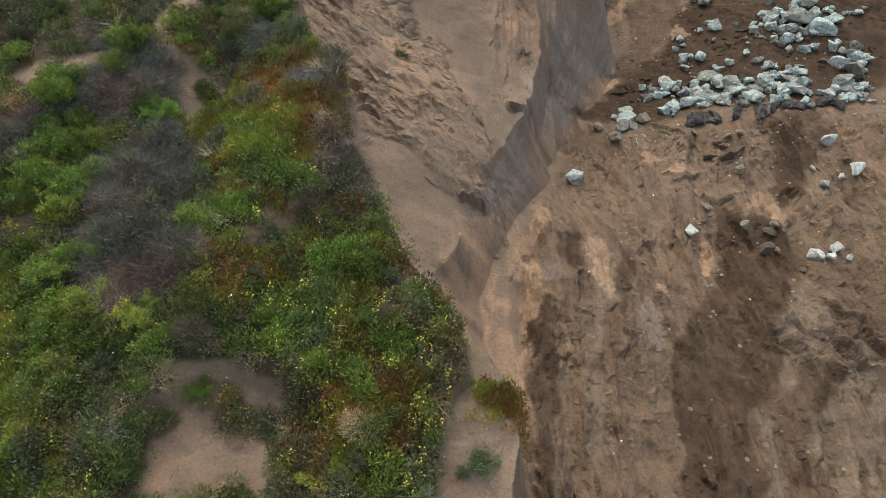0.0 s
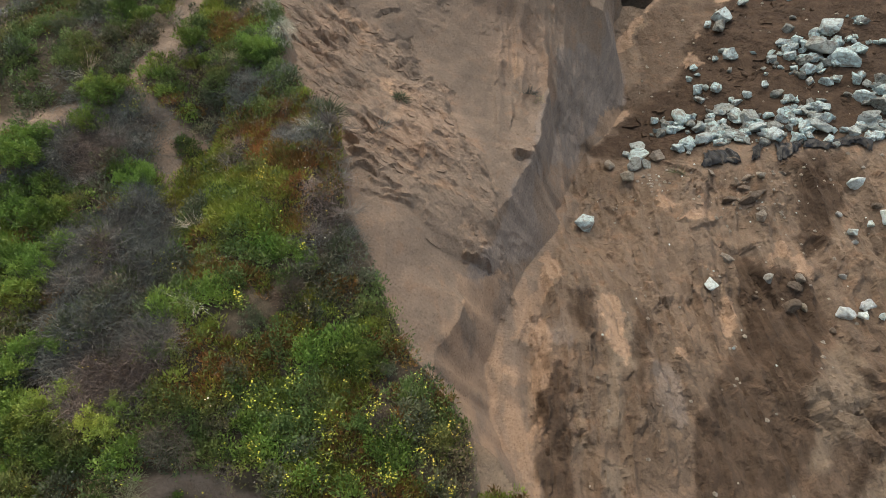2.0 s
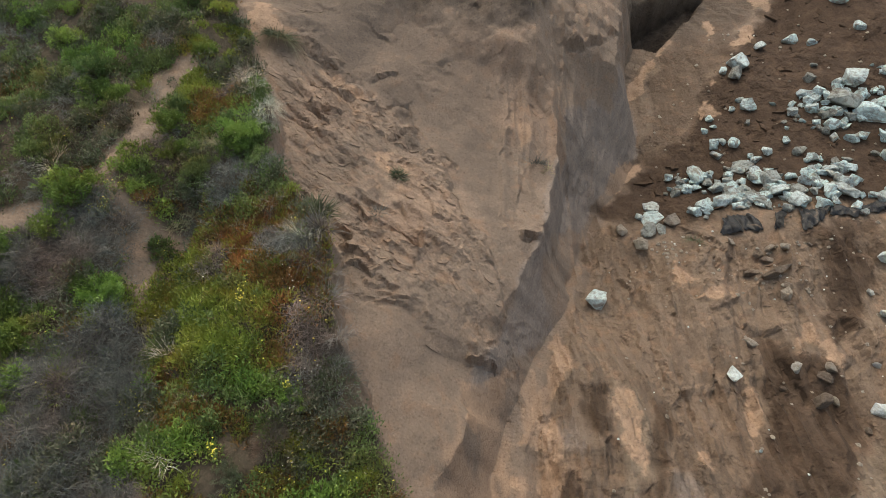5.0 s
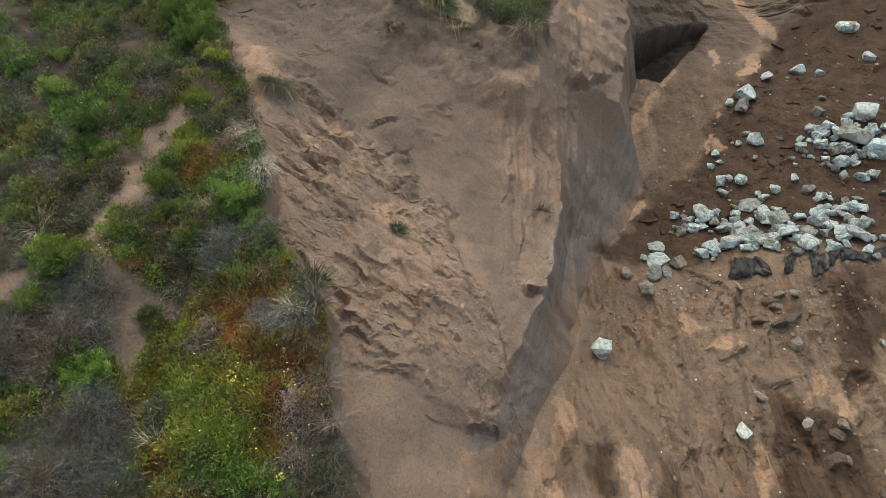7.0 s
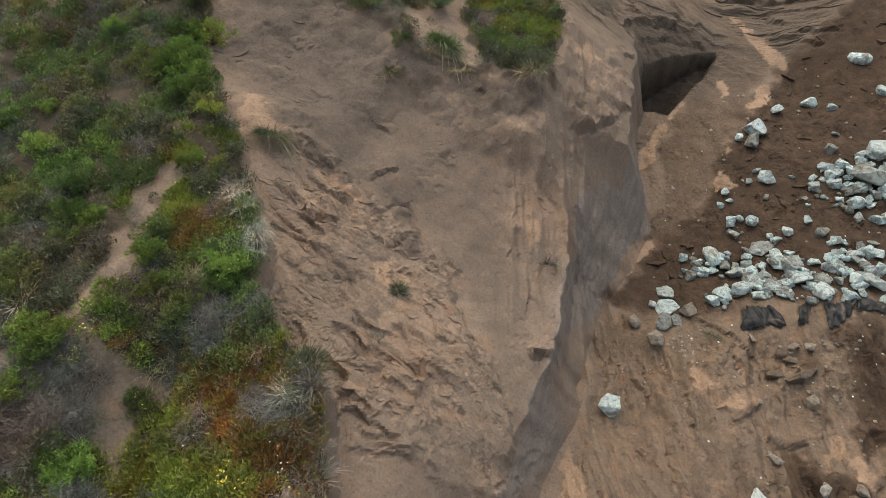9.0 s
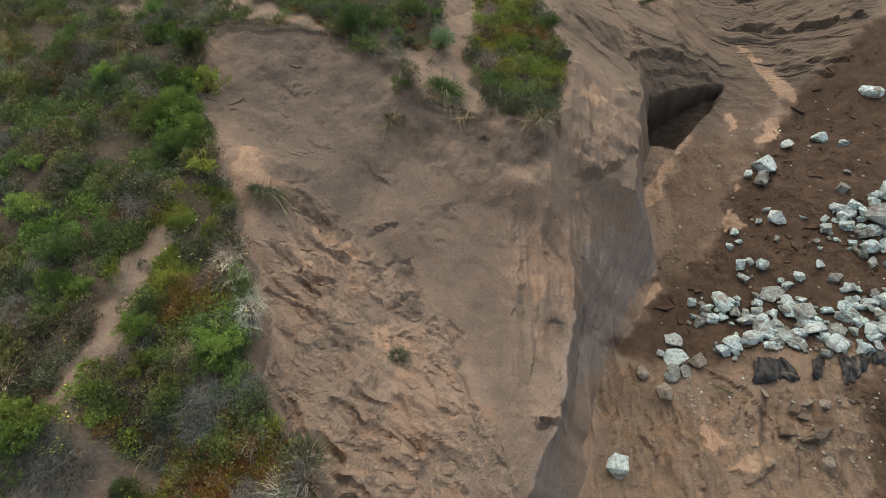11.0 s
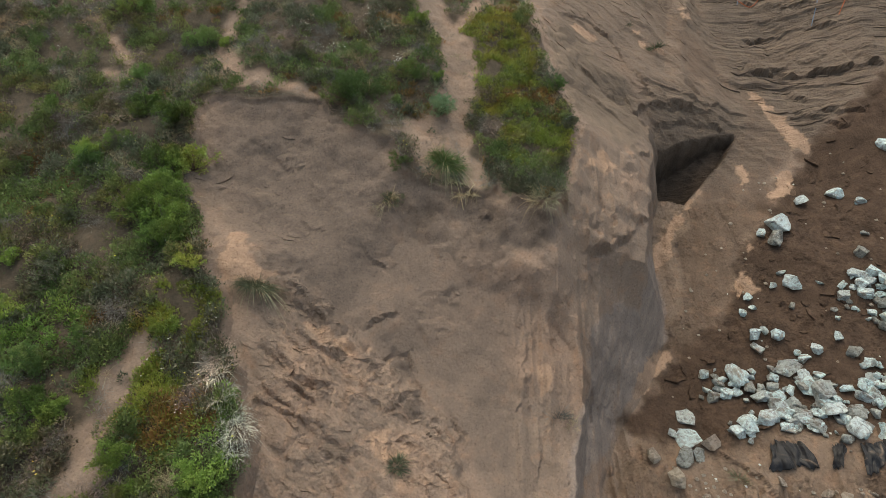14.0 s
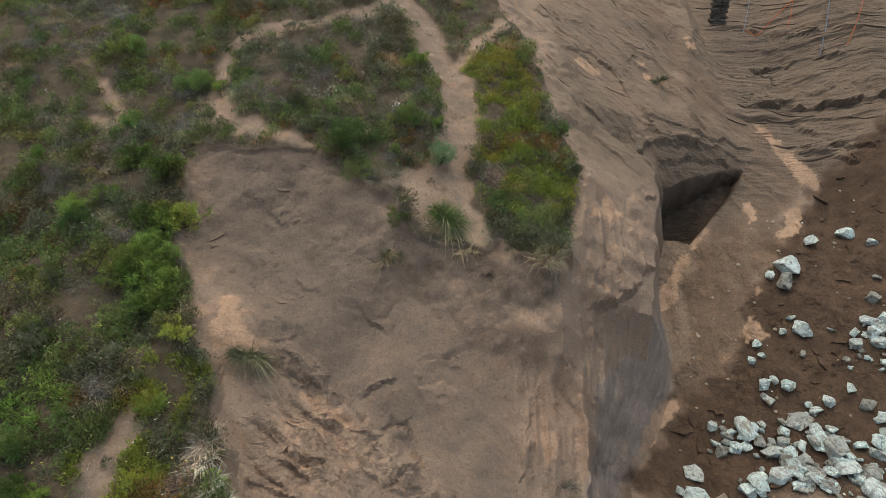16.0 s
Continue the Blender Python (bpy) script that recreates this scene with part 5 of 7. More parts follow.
def pebbles():
    """Loose chips and crumbs of stone on the bare earth."""
    rnd = np.random.RandomState(8)
    spots = []
    for _ in range(330):
        u, v = rnd.uniform(2.4, 12.5), rnd.uniform(9.0, 27.0)
        if u > np.interp(v, [9, 16, 20, 24, 27], [2.2, 3.2, 5.2, 6.5, 9.2]):
            spots.append((u, v))
    spots += [(5.1 + rnd.normal() * 0.35, 17.6 + rnd.normal() * 0.3) for _ in range(30)]
    spots += [(7.4 + rnd.normal() * 0.7, 16.9 + rnd.normal() * 0.5) for _ in range(50)]
    for name, mat, pick, label in (("pale_pebbles", WHITE_ROCK, 0, "pale stone chips strewn over the bare earth"), ("brown_pebbles", EARTHY, 1, "brown clods and stone crumbs on the bare earth")):
        pts, faces = [], []
        for k, (u, v) in enumerate(spots):
            if (k % 5 == 0) != (pick == 0):
                continue
            x, y, z = place(u, v, float(ground_height(np.array([u]), np.array([v]))[0]))
            r = rnd.uniform(0.012, 0.034) * (1.9 if pick else 1.0)
            ring = [(x + r * math.cos(a) * rnd.uniform(0.7, 1.2), y + r * math.sin(a) * rnd.uniform(0.7, 1.2), z + 0.1 * r) for a in np.arange(5) * 1.2566]
            base = len(pts)
            pts += ring + [(x, y, z + r * rnd.uniform(0.7, 1.1)), (x, y, z - r)]
            for i in range(5):
                faces += [(base + i, base + (i + 1) % 5, base + 5), (base + (i + 1) % 5, base + i, base + 6)]
        mesh = bpy.data.meshes.new(name)
        mesh.from_pydata(pts, [], faces)
        mesh.materials.append(mat)
        tagged(new(name, mesh), label, "pebbles", kind="stuff")


pebbles()
# ---- plants: u, v and half widths ----
SHRUBS_HIGH = [(-5.05, 22.62, 0.46), (-5.45, 22.45, 0.42), (-5.15, 21.92, 0.52), (-5.62, 21.52, 0.50), (-5.10, 21.2, 0.46), (-5.16, 20.80, 0.48), (-4.40, 20.30, 0.28), (-7.15, 22.9, 0.32), (-6.51, 23.1, 0.30), (-5.45, 23.65, 0.42), (-6.2, 23.95, 0.40), (-7.58, 20.4, 0.25), (-7.24, 19.4, 0.35), (-5.76, 26.44, 0.49), (-0.86, 25.54, 0.35), (-0.29, 24.68, 0.39), (-0.30, 25.62, 0.18), (-0.85, 27.38, 0.34), (-2.13, 24.56, 0.59), (-5.15, 26.48, 0.19), (-4.56, 19.11, 0.26), (-3.39, 16.86, 0.38), (-6.88, 19.44, 0.18), (-6.93, 22.52, 0.30), (-8.42, 24.33, 0.23), (-5.81, 17.65, 0.24), (-6.70, 25.24, 0.31), (-7.45, 27.41, 0.47)]
SHRUBS_MIDDLE = [(-4.72, 17.1, 0.32), (-4.55, 16.6, 0.26), (-4.85, 15.85, 0.18), (-6.1, 15.85, 0.30), (-6.1, 17.8, 0.30), (-5.7, 17.86, 0.2), (-5.71, 15.67, 0.40), (-5.91, 15.03, 0.36), (-4.90, 13.93, 0.29)]
SHRUBS_LOW = [(-6.76, 14.3, 0.40), (-5.08, 14.15, 0.30), (-6.39, 13.6, 0.42), (-6.0, 13.1, 0.40), (-6.36, 12.5, 0.46), (-5.87, 12.0, 0.42), (-5.3, 11.2, 0.26), (-5.73, 10.9, 0.42), (-4.94, 10.4, 0.36), (-4.2, 10.2, 0.34), (-5.23, 9.9, 0.40), (-4.8, 9.8, 0.30), (-5.26, 8.37, 0.29), (-4.16, 10.17, 0.28), (-3.35, 9.32, 0.26), (-1.20, 11.05, 0.33), (-6.42, 14.38, 0.54), (-5.78, 15.47, 0.40), (-4.91, 13.96, 0.35), (-6.39, 13.23, 0.39), (-6.02, 13.42, 0.36), (-5.94, 12.34, 0.49), (-5.13, 11.19, 0.21), (-6.30, 11.41, 0.25), (-4.93, 10.10, 0.31), (-4.85, 9.22, 0.22), (-1.75, 8.20, 0.19), (-3.46, 16.62, 0.31), (0.56, 8.33, 0.25), (0.23, 8.30, 0.12), (-5.46, 9.55, 0.26), (-1.99, 12.44, 0.19), (-4.04, 9.21, 0.19)]
TUSSOCKS = [(-0.11, 23.07, 0.57), (1.81, 22.62, 0.51), (-3.40, 20.15, 0.48)]
DOMES = [(-3.38, 9.94, 0.42), (-0.74, 10.22, 0.25), (-2.19, 11.99, 0.31), (-1.04, 8.80, 0.35)]
BRUSH = [(-4.83, 12.30, 0.80, 1.33), (-4.56, 10.99, 0.82, 0.74), (-5.26, 15.05, 0.62, 0.72), (-3.8, 16.3, 0.40, 0.30), (-2.3, 14.9, 0.3, 0.25), (-1.78, 13.3, 0.2, 0.45), (-1.47, 12.84, 0.31, 0.37), (-4.00, 10.94, 0.50, 0.50), (-7.05, 13.75, 0.49, 0.39),
        (-5.91, 14.49, 0.71, 0.71), (-5.26, 14.95, 0.49, 0.49), (-3.61, 16.10, 0.39, 0.44), (-1.93, 15.29, 0.28, 0.37), (-1.75, 13.0, 0.25, 0.35), (-5.51, 12.88, 0.43, 0.43)]
BRUSH_HIGH = [(-3.59, 18.44, 0.21, 0.47), (-3.04, 17.59, 0.24, 0.48), (-4.51, 26.62, 0.65, 0.39), (-1.86, 23.13, 0.05, 0.05), (-1.02, 22.69, 0.45, 0.34)]
RUDDY = [(-3.10, 15.23, 0.66, 0.50), (-2.32, 14.76, 0.40, 0.47), (-4.74, 15.65, 0.26, 0.17), (-3.6, 15.25, 0.4, 0.25), (-1.92, 14.09, 0.30, 0.45), (-2.6, 14.75, 0.35, 0.28),
        (-3.18, 10.57, 0.32, 0.20), (-3.14, 12.23, 0.53, 0.18), (-2.33, 15.28, 0.62, 0.42), (-3.36, 15.72, 0.64, 0.27), (0.92, 9.19, 0.40, 0.28), (-3.97, 12.56, 0.55, 0.27), (-1.95, 13.4, 0.25, 0.4)]
RUDDY_HIGH = [(-4.06, 17.76, 0.49, 0.41), (1.83, 25.51, 0.52, 0.19)]
LUSH = [(-6.3, 9.6, 1.0, 1.3), (-6.2, 12.4, 0.7, 0.8), (-5.7, 8.2, 0.9, 0.6), (-3.93, 13.51, 1.07, 0.78), (-2.88, 13.64, 0.76, 0.57), (-1.90, 11.35, 0.85, 0.51), (-1.09, 9.19, 0.76, 0.91), (-1.81, 10.31, 0.89, 0.65), (-3.18, 11.16, 0.66, 0.50),
        (-3.42, 13.53, 0.88, 0.66), (-4.18, 14.54, 0.50, 0.42), (-2.77, 12.95, 0.84, 0.42)]
LUSH_HIGH = [(1.23, 26.26, 0.73, 1.33), (1.97, 24.07, 0.61, 0.61), (1.17, 27.89, 0.71, 0.57), (-4.77, 18.18, 0.42, 0.42), (-4.49, 19.41, 0.55, 0.36)]
YELLOW = [(-2.30, 10.53, 0.41), (-2.02, 10.18, 0.24), (-2.36, 9.83, 0.16), (-1.50, 9.79, 0.27), (-2.01, 9.41, 0.23), (-0.83, 10.38, 0.24), (-0.49, 9.88, 0.35), (-0.26, 9.44, 0.30), (-0.71, 9.42, 0.26), (-0.35, 10.16, 0.28), (0.13, 10.09, 0.24), (-1.09, 9.57, 0.23), (-1.73, 9.12, 0.19), (-0.18, 8.64, 0.29), (-0.60, 8.35, 0.29), (0.12, 9.27, 0.15), (-0.33, 9.04, 0.22), (-2.61, 10.43, 0.20), (-3.15, 9.34, 0.23), (-1.11, 10.96, 0.21), (-1.45, 10.22, 0.24), (-2.85, 11.79, 0.17), (-4.05, 12.41, 0.22), (-2.00, 12.55, 0.11), (-2.85, 13.67, 0.11), (-5.32, 15.41, 0.21), (-4.91, 8.48, 0.21), (-4.13, 8.19, 0.21)]
WHITE = [(-1.79, 27.36, 0.52), (-2.03, 26.83, 0.39), (-2.64, 26.47, 0.32), (-1.22, 25.90, 0.1), (-3.39, 26.87, 0.32), (0.21, 30.02, 0.53), (-1.99, 28.25, 0.34), (-2.97, 26.20, 0.25)]
SCRUB_HIGH = [(-1.11, 22.78, 0.35), (-0.92, 23.83, 0.26), (-0.55, 22.85, 0.3), (0.75, 22.95, 0.28), (1.17, 22.55, 0.36), (1.74, 23.08, 0.55), (-1.19, 22.16, 0.26), (2.49, 24.46, 0.35), (2.40, 25.58, 0.31), (-1.84, 23.93, 0.48), (-2.85, 24.53, 0.29), (-2.56, 25.18, 0.34), (-3.79, 24.75, 0.28), (-3.48, 25.80, 0.38), (-4.37, 25.31, 0.29), (-5.71, 18.94, 0.35), (-6.42, 18.68, 0.39), (-6.60, 19.78, 0.28), (-5.65, 20.66, 0.33), (-6.83, 21.44, 0.35), (-8.22, 22.55, 0.37), (-6.61, 23.15, 0.33), (-5.56, 23.49, 0.38), (-7.92, 25.51, 0.37), (-9.65, 26.72, 0.39), (-5.58, 17.53, 0.27), (-4.96, 19.56, 0.23), (-4.11, 18.77, 0.21)]
SCRUB_MIDDLE = [(-7.01, 18.23, 0.45), (-6.37, 18.47, 0.44), (-5.86, 17.32, 0.37), (-5.56, 18.79, 0.30), (-7.40, 19.50, 0.38), (-8.22, 20.06, 0.32), (-6.68, 20.26, 0.37), (-4.64, 17.58, 0.24), (-4.15, 16.45, 0.27), (-4.93, 15.30, 0.22), (-4.34, 15.40, 0.19), (-6.43, 16.47, 0.40), (-7.05, 17.29, 0.31)]
SCRUB_LOW = [(-3.86, 16.16, 0.44), (-7.25, 14.79, 0.34), (-7.93, 15.82, 0.32), (-3.43, 12.41, 0.23), (-2.65, 11.52, 0.25), (-3.70, 11.08, 0.24), (-1.64, 11.32, 0.22), (-2.73, 10.89, 0.21), (-3.79, 9.55, 0.23), (-4.43, 9.82, 0.23), (-5.73, 10.23, 0.27), (-5.19, 8.92, 0.26), (-4.44, 8.64, 0.21), (-4.04, 8.16, 0.24), (-2.89, 10.24, 0.21), (-1.14, 10.23, 0.24), (-1.57, 9.62, 0.20), (-0.63, 9.04, 0.22), (-1.16, 8.32, 0.23), (-2.26, 8.23, 0.19), (-0.32, 8.51, 0.21), (-2.84, 9.09, 0.16), (-2.44, 8.92, 0.16), (-2.93, 8.12, 0.20), (-1.65, 12.42, 0.21), (-0.79, 11.01, 0.22), (-6.62, 12.25, 0.30), (-7.33, 13.57, 0.29), (-5.00, 11.58, 0.22)]


# ---- plants ----
UP = np.array((0.0, 0.0, 1.0))
OUT = np.array((0.0, -math.sin(BETA), math.cos(BETA)))
RNG = np.random.RandomState(3)


def unit(a):
    return a / np.maximum(np.linalg.norm(a, axis=-1, keepdims=True), 1e-9)


def spot(u, v, lift=0.0):
    x, y, z = place(u, v, ground_height(u, v))
    return np.stack([x, y, z + lift], -1)


def leaves(pos, aim, length, width, bend=0.0):
    """Diamond leaves from pos along aim, as points and faces."""
    n = len(pos)
    aim = unit(aim)
    side = unit(np.cross(aim, RNG.normal(size=(n, 3))))
    over = np.cross(side, aim)
    length, width = np.broadcast_to(length, n)[:, None], np.broadcast_to(width, n)[:, None]
    mid = pos + aim * length * 0.45 + over * length * 0.12
    pts = np.stack([pos, mid - side * width * 0.5, pos + aim * length - over * length * bend, mid + side * width * 0.5], 1)
    return pts.reshape(-1, 3), np.arange(4 * n).reshape(n, 4)


def blades(pos, aim, length, width):
    """Small pointed leaves, one face each."""
    n = len(pos)
    aim = unit(aim)
    side = unit(np.cross(aim, RNG.normal(size=(n, 3)))) * np.broadcast_to(width, n)[:, None] * 0.55
    pts = np.stack([pos - side, pos + side, pos + aim * np.broadcast_to(length, n)[:, None]], 1)
    return pts.reshape(-1, 3), np.arange(3 * n).reshape(n, 3)


def stalks(pos, aim, length, width, droop, segments=2):
    """Ribbons that bow under their own weight, three-sided at the root."""
    n = len(pos)
    aim = unit(aim)
    length, width = np.broadcast_to(length, n)[:, None], np.broadcast_to(width, n)[:, None]
    side = unit(np.cross(aim, RNG.normal(size=(n, 3)))) * width * 0.5
    rows = []
    for k in range(segments + 1):
        t = k / segments
        c = pos + aim * length * t - UP * length * np.broadcast_to(droop, n)[:, None] * t * t
        taper = 1 - 0.75 * t
        rows += [c - side * taper, c + side * taper]
    pts = np.stack(rows, 1)
    base = np.arange(n)[:, None] * (2 * segments + 2)
    faces = np.concatenate([base + np.array([[2 * k, 2 * k + 1, 2 * k + 3, 2 * k + 2]]) for k in range(segments)], 0)
    return pts.reshape(-1, 3), faces


def discs(pos, aim, radius, sides=6):
    n = len(pos)
    aim = unit(aim)
    a = unit(np.cross(aim, RNG.normal(size=(n, 3))))
    b = np.cross(aim, a)
    radius = np.broadcast_to(radius, n)[:, None]
    pts = np.stack([pos + radius * (math.cos(2 * math.pi * k / sides) * a + math.sin(2 * math.pi * k / sides) * b) for k in range(sides)], 1)
    return pts.reshape(-1, 3), np.arange(sides * n).reshape(n, sides)


def joined(*pieces):
    pts, faces, start = [], [], 0
    for p, f in pieces:
        pts.append(p)
        faces.append(f + start)
        start += len(p)
    return np.concatenate(pts), np.concatenate(faces)


def mesh_of(name, pieces, mat, tones=None):
    """One mesh of many leaves; tones: one for each of the plants, which share the leaves evenly."""
    mesh = bpy.data.meshes.new(name)
    mesh.from_pydata(pieces[0], [], pieces[1])
    if tones is not None and len(tones):
        a = mesh.attributes.new("plant", "FLOAT", "POINT")
        a.data.foreach_set("value", np.repeat(tones, len(pieces[0]) // len(tones)).astype(np.float32))
    mesh.materials.append(mat)
    return mesh


HERB = leaf_material("herb_leaf", [(0.056, 0.08, 0.024), (0.088, 0.13, 0.034), (0.098, 0.12, 0.04), (0.138, 0.182, 0.05), (0.145, 0.122, 0.055)])
MAT_GREEN = leaf_material("iceplant_green", [(0.105, 0.125, 0.017), (0.165, 0.19, 0.028), (0.20, 0.21, 0.036), (0.135, 0.168, 0.024), (0.21, 0.145, 0.038)], 0.4)
MAT_RED = leaf_material("iceplant_red", [(0.17, 0.055, 0.025), (0.125, 0.09, 0.022), (0.20, 0.09, 0.028), (0.10, 0.10, 0.02), (0.15, 0.045, 0.03)], 0.4)
OLIVE = leaf_material("scrub_leaf", [(0.048, 0.05, 0.034), (0.088, 0.086, 0.056), (0.07, 0.086, 0.042), (0.13, 0.118, 0.082), (0.095, 0.076, 0.058)])
TWIG = leaf_material("dry_twig", [(0.058, 0.053, 0.05), (0.108, 0.099, 0.094), (0.20, 0.188, 0.18), (0.088, 0.078, 0.07)], 0.85, 0.0)
STRAW = leaf_material("straw", [(0.22, 0.18, 0.11), (0.30, 0.25, 0.16), (0.16, 0.13, 0.08)], 0.8, 0.1)
BRIGHT = leaf_material("shrub_leaf", [(0.055, 0.09, 0.016), (0.095, 0.15, 0.026), (0.14, 0.205, 0.036), (0.17, 0.235, 0.042), (0.215, 0.27, 0.055)], 0.45)
DEEP = leaf_material("deep_green_leaf", [(0.055, 0.095, 0.024), (0.085, 0.14, 0.034), (0.125, 0.18, 0.048)], 0.5)
SAGE = leaf_material("sage_leaf", [(0.07, 0.11, 0.06), (0.10, 0.15, 0.085), (0.12, 0.18, 0.09)], 0.6)
PETAL = leaf_material("yellow_petal", [(0.52, 0.46, 0.03), (0.60, 0.54, 0.06), (0.45, 0.45, 0.05)], 0.6, 0.2)
PALE_PETAL = leaf_material("white_petal", [(0.45, 0.43, 0.44), (0.52, 0.52, 0.49)], 0.6, 0.2)
BLEACHED = leaf_material("bleached_stalk", [(0.40, 0.36, 0.30), (0.52, 0.48, 0.41), (0.30, 0.26, 0.21)], 0.85, 0.0)
BARK = leaf_material("bark", [(0.09, 0.07, 0.055), (0.13, 0.105, 0.085)], 0.9, 0.0)


def field(u, v, patches, seed):
    """Nearness to the patches, ragged: 1 at their hearts, 0 well outside."""
    out = np.zeros_like(u)
    uu, vv = u + 0.22 * fbm(u * 1.8, v * 1.8, 3, seed), v + 0.22 * fbm(u * 1.8, v * 1.8, 3, seed + 3)
    for a, b, ra, rb in patches:
        out = np.maximum(out, np.exp(-0.8 * (((uu - a) / (ra + 0.05)) ** 2 + ((vv - b) / (rb + 0.05)) ** 2)))
    return out


def spread(centres, radius, height, count, lean=0.6):
    """Points in low domes round the centres, with the way that each points."""
    n = len(centres)
    radius, height = np.broadcast_to(radius, n), np.broadcast_to(height, n)
    c = np.repeat(centres, count, 0)
    r, hgt = np.repeat(radius, count)[:, None], np.repeat(height, count)[:, None]
    ang, q = RNG.rand(n * count) * 2 * math.pi, np.sqrt(RNG.rand(n * count))
    flat = np.stack([np.cos(ang) * q, np.sin(ang) * q, np.zeros(n * count)], -1)
    along = flat - OUT * (flat @ OUT)[:, None]
    lift = np.sqrt(np.maximum(0, 1 - q * q))[:, None] * (0.45 + 0.55 * RNG.rand(n * count, 1))
    aim = unit(0.7 * UP + lean * along + 0.35 * RNG.normal(size=(n * count, 3)))
    return c + along * r + UP * hgt * lift, aim


def ground_cover():
    n = 62000
    v = RNG.uniform(6.2, 34.0, n)
    left = -6.8 - (v - 8) * 0.27
    u = left + RNG.rand(n) * (3.0 - left)
    n = 74000
    u, v = np.concatenate([u, RNG.uniform(-14.0, 0.2, n - 62000)]), np.concatenate([v, RNG.uniform(3.2, 34.0, n - 62000)])
    d = turf_distance(u, v)
    worn = trodden(u, v)
    rich = np.maximum(field(u, v, RUDDY + RUDDY_HIGH, 1), field(u, v, LUSH + LUSH_HIGH, 2)) > 0.3
    wu, wv = u + 0.05 * fbm(u * 4, v * 4, 2, 3), v + 0.05 * fbm(u * 4 + 5, v * 4, 2, 6)
    one, two, three, heart = cells(wu * 2.5, wv * 2.5, 1)
    gap = sstep(0.42, 0.66, heart + 0.12 * RNG.normal(size=n))
    keep = (d < -0.04) & (rich | (RNG.rand(n) < 0.92 - 0.6 * gap)) & ((worn < 0.35 + 0.3 * RNG.rand(n)) | (RNG.rand(n) < 0.09)) & (RNG.rand(n) < 0.66 + 0.34 * sstep(30, 16, v))
    u, v, d, one, two, three, heart = (a[keep] for a in (u, v, d, one, two, three, heart))
    n = len(u)
    red = field(u, v, RUDDY + RUDDY_HIGH, 1)
    lush = field(u, v, LUSH + LUSH_HIGH, 2)
    dead = field(u, v, BRUSH + BRUSH_HIGH, 4)
    mosaic = fbm(u * 0.9, v * 0.9, 3, 5) + 1.3 * (one - 0.5) + 0.08 * RNG.normal(size=n)
    second = fbm(u * 0.75 + 7, v * 0.75, 3, 2) + 1.3 * (two - 0.5)
    third = fbm(u * 1.1, v * 1.1 + 4, 3, 6) + 1.2 * (three - 0.5)
    roll = np.where(RNG.rand(n) < 0.72, (7.3 * one + 3.1 * two) % 1.0, RNG.rand(n))
    kind = np.full(n, "olive", dtype="<U8")
    kind[mosaic > np.where((v > 21) & (u < -4), -0.3, 0.0)] = "herb"
    kind[(second > 0.4) & (roll < 0.7)] = "twig"
    kind[(second < -0.62) & (RNG.rand(n) < 0.55)] = "red"
    kind[(third > 0.62) & (roll < 0.5)] = "straw"
    kind[(third < -0.5) & (roll < 0.9)] = "none"
    kind[(fbm(u * 1.0 + 2, v * 1.0, 3, 1) + 0.8 * (three - 0.5) > 0.6) & (roll < 0.5) & (u < -3.2) & (v < 22)] = "bush"
    kind[(lush > 0.35) & (roll < 0.93)] = "mat"
    kind[(lush > 0.35) & (roll < 0.05 + 0.22 * (mosaic > 0.1) * (v < 12.6))] = "herb"
    kind[(lush > 0.35) & (v < 13.2) & (second < -0.5) & (RNG.rand(n) < 0.6)] = "red"
    kind[(lush > 0.35) & (v < 12.8) & (one > 0.6) & (roll > 0.35)] = "bush"
    kind[(lush > 0.35) & (third < -0.8)] = "none"
    loose = 0.6 * RNG.rand(n) + 0.4 * roll
    kind[(red > 0.40) & (loose < 0.56)] = "red"
    kind[(red > 0.40) & (loose > 0.56) & (loose < 0.8)] = "mat"
    kind[(dead > 0.42) & (roll < 0.78)] = "twig"
    path = trodden(u, v) > 0.55
    kind[path] = np.where(roll[path] < 0.45, "twig", np.where(roll[path] < 0.6, "straw", np.where(roll[path] < 0.7, "olive", "none")))
    # every cell is a plant, a low dome of its own height
    dome = np.clip(1 - (heart / 0.7) ** 2, 0, 1) * (0.03 + np.where(v > 16, 0.20, 0.30) * ((5.7 * two + 2.3 * three) % 1.0) ** 2)
    flat = np.isin(kind, ("mat", "red", "straw"))
    at = spot(u, v, -0.01) + UP * (np.where(flat, 0.22, 0.8) * np.where(path, 0.0, dome))[:, None]
    tone = (one + 0.12 * RNG.rand(n)) % 1.0

    def of(name):
        return at[kind == name]
    made = []
    clumps = {name: tone[kind == of_kind] for name, of_kind in (("green_herbs", "herb"), ("low_scrub", "olive"), ("leafy_growth", "bush"), ("green_iceplant", "mat"), ("red_iceplant", "red"), ("dry_brush", "twig"), ("dry_grass", "straw"))}
    c = of("herb")
    p, aim = spread(c, RNG.uniform(0.06, 0.19, len(c)), RNG.uniform(0.05, 0.16, len(c)) + 0.2 * RNG.rand(len(c)) ** 3, 44)
    made.append(("green_herbs", "low leafy green herbs over the sandy slope", "herbs", blades(p, aim, RNG.uniform(0.028, 0.062, len(p)), RNG.uniform(0.013, 0.026, len(p))), HERB))
    c = of("olive")
    p, aim = spread(c, RNG.uniform(0.07, 0.2, len(c)), RNG.uniform(0.05, 0.18, len(c)) + 0.22 * RNG.rand(len(c)) ** 3, 42, 0.9)
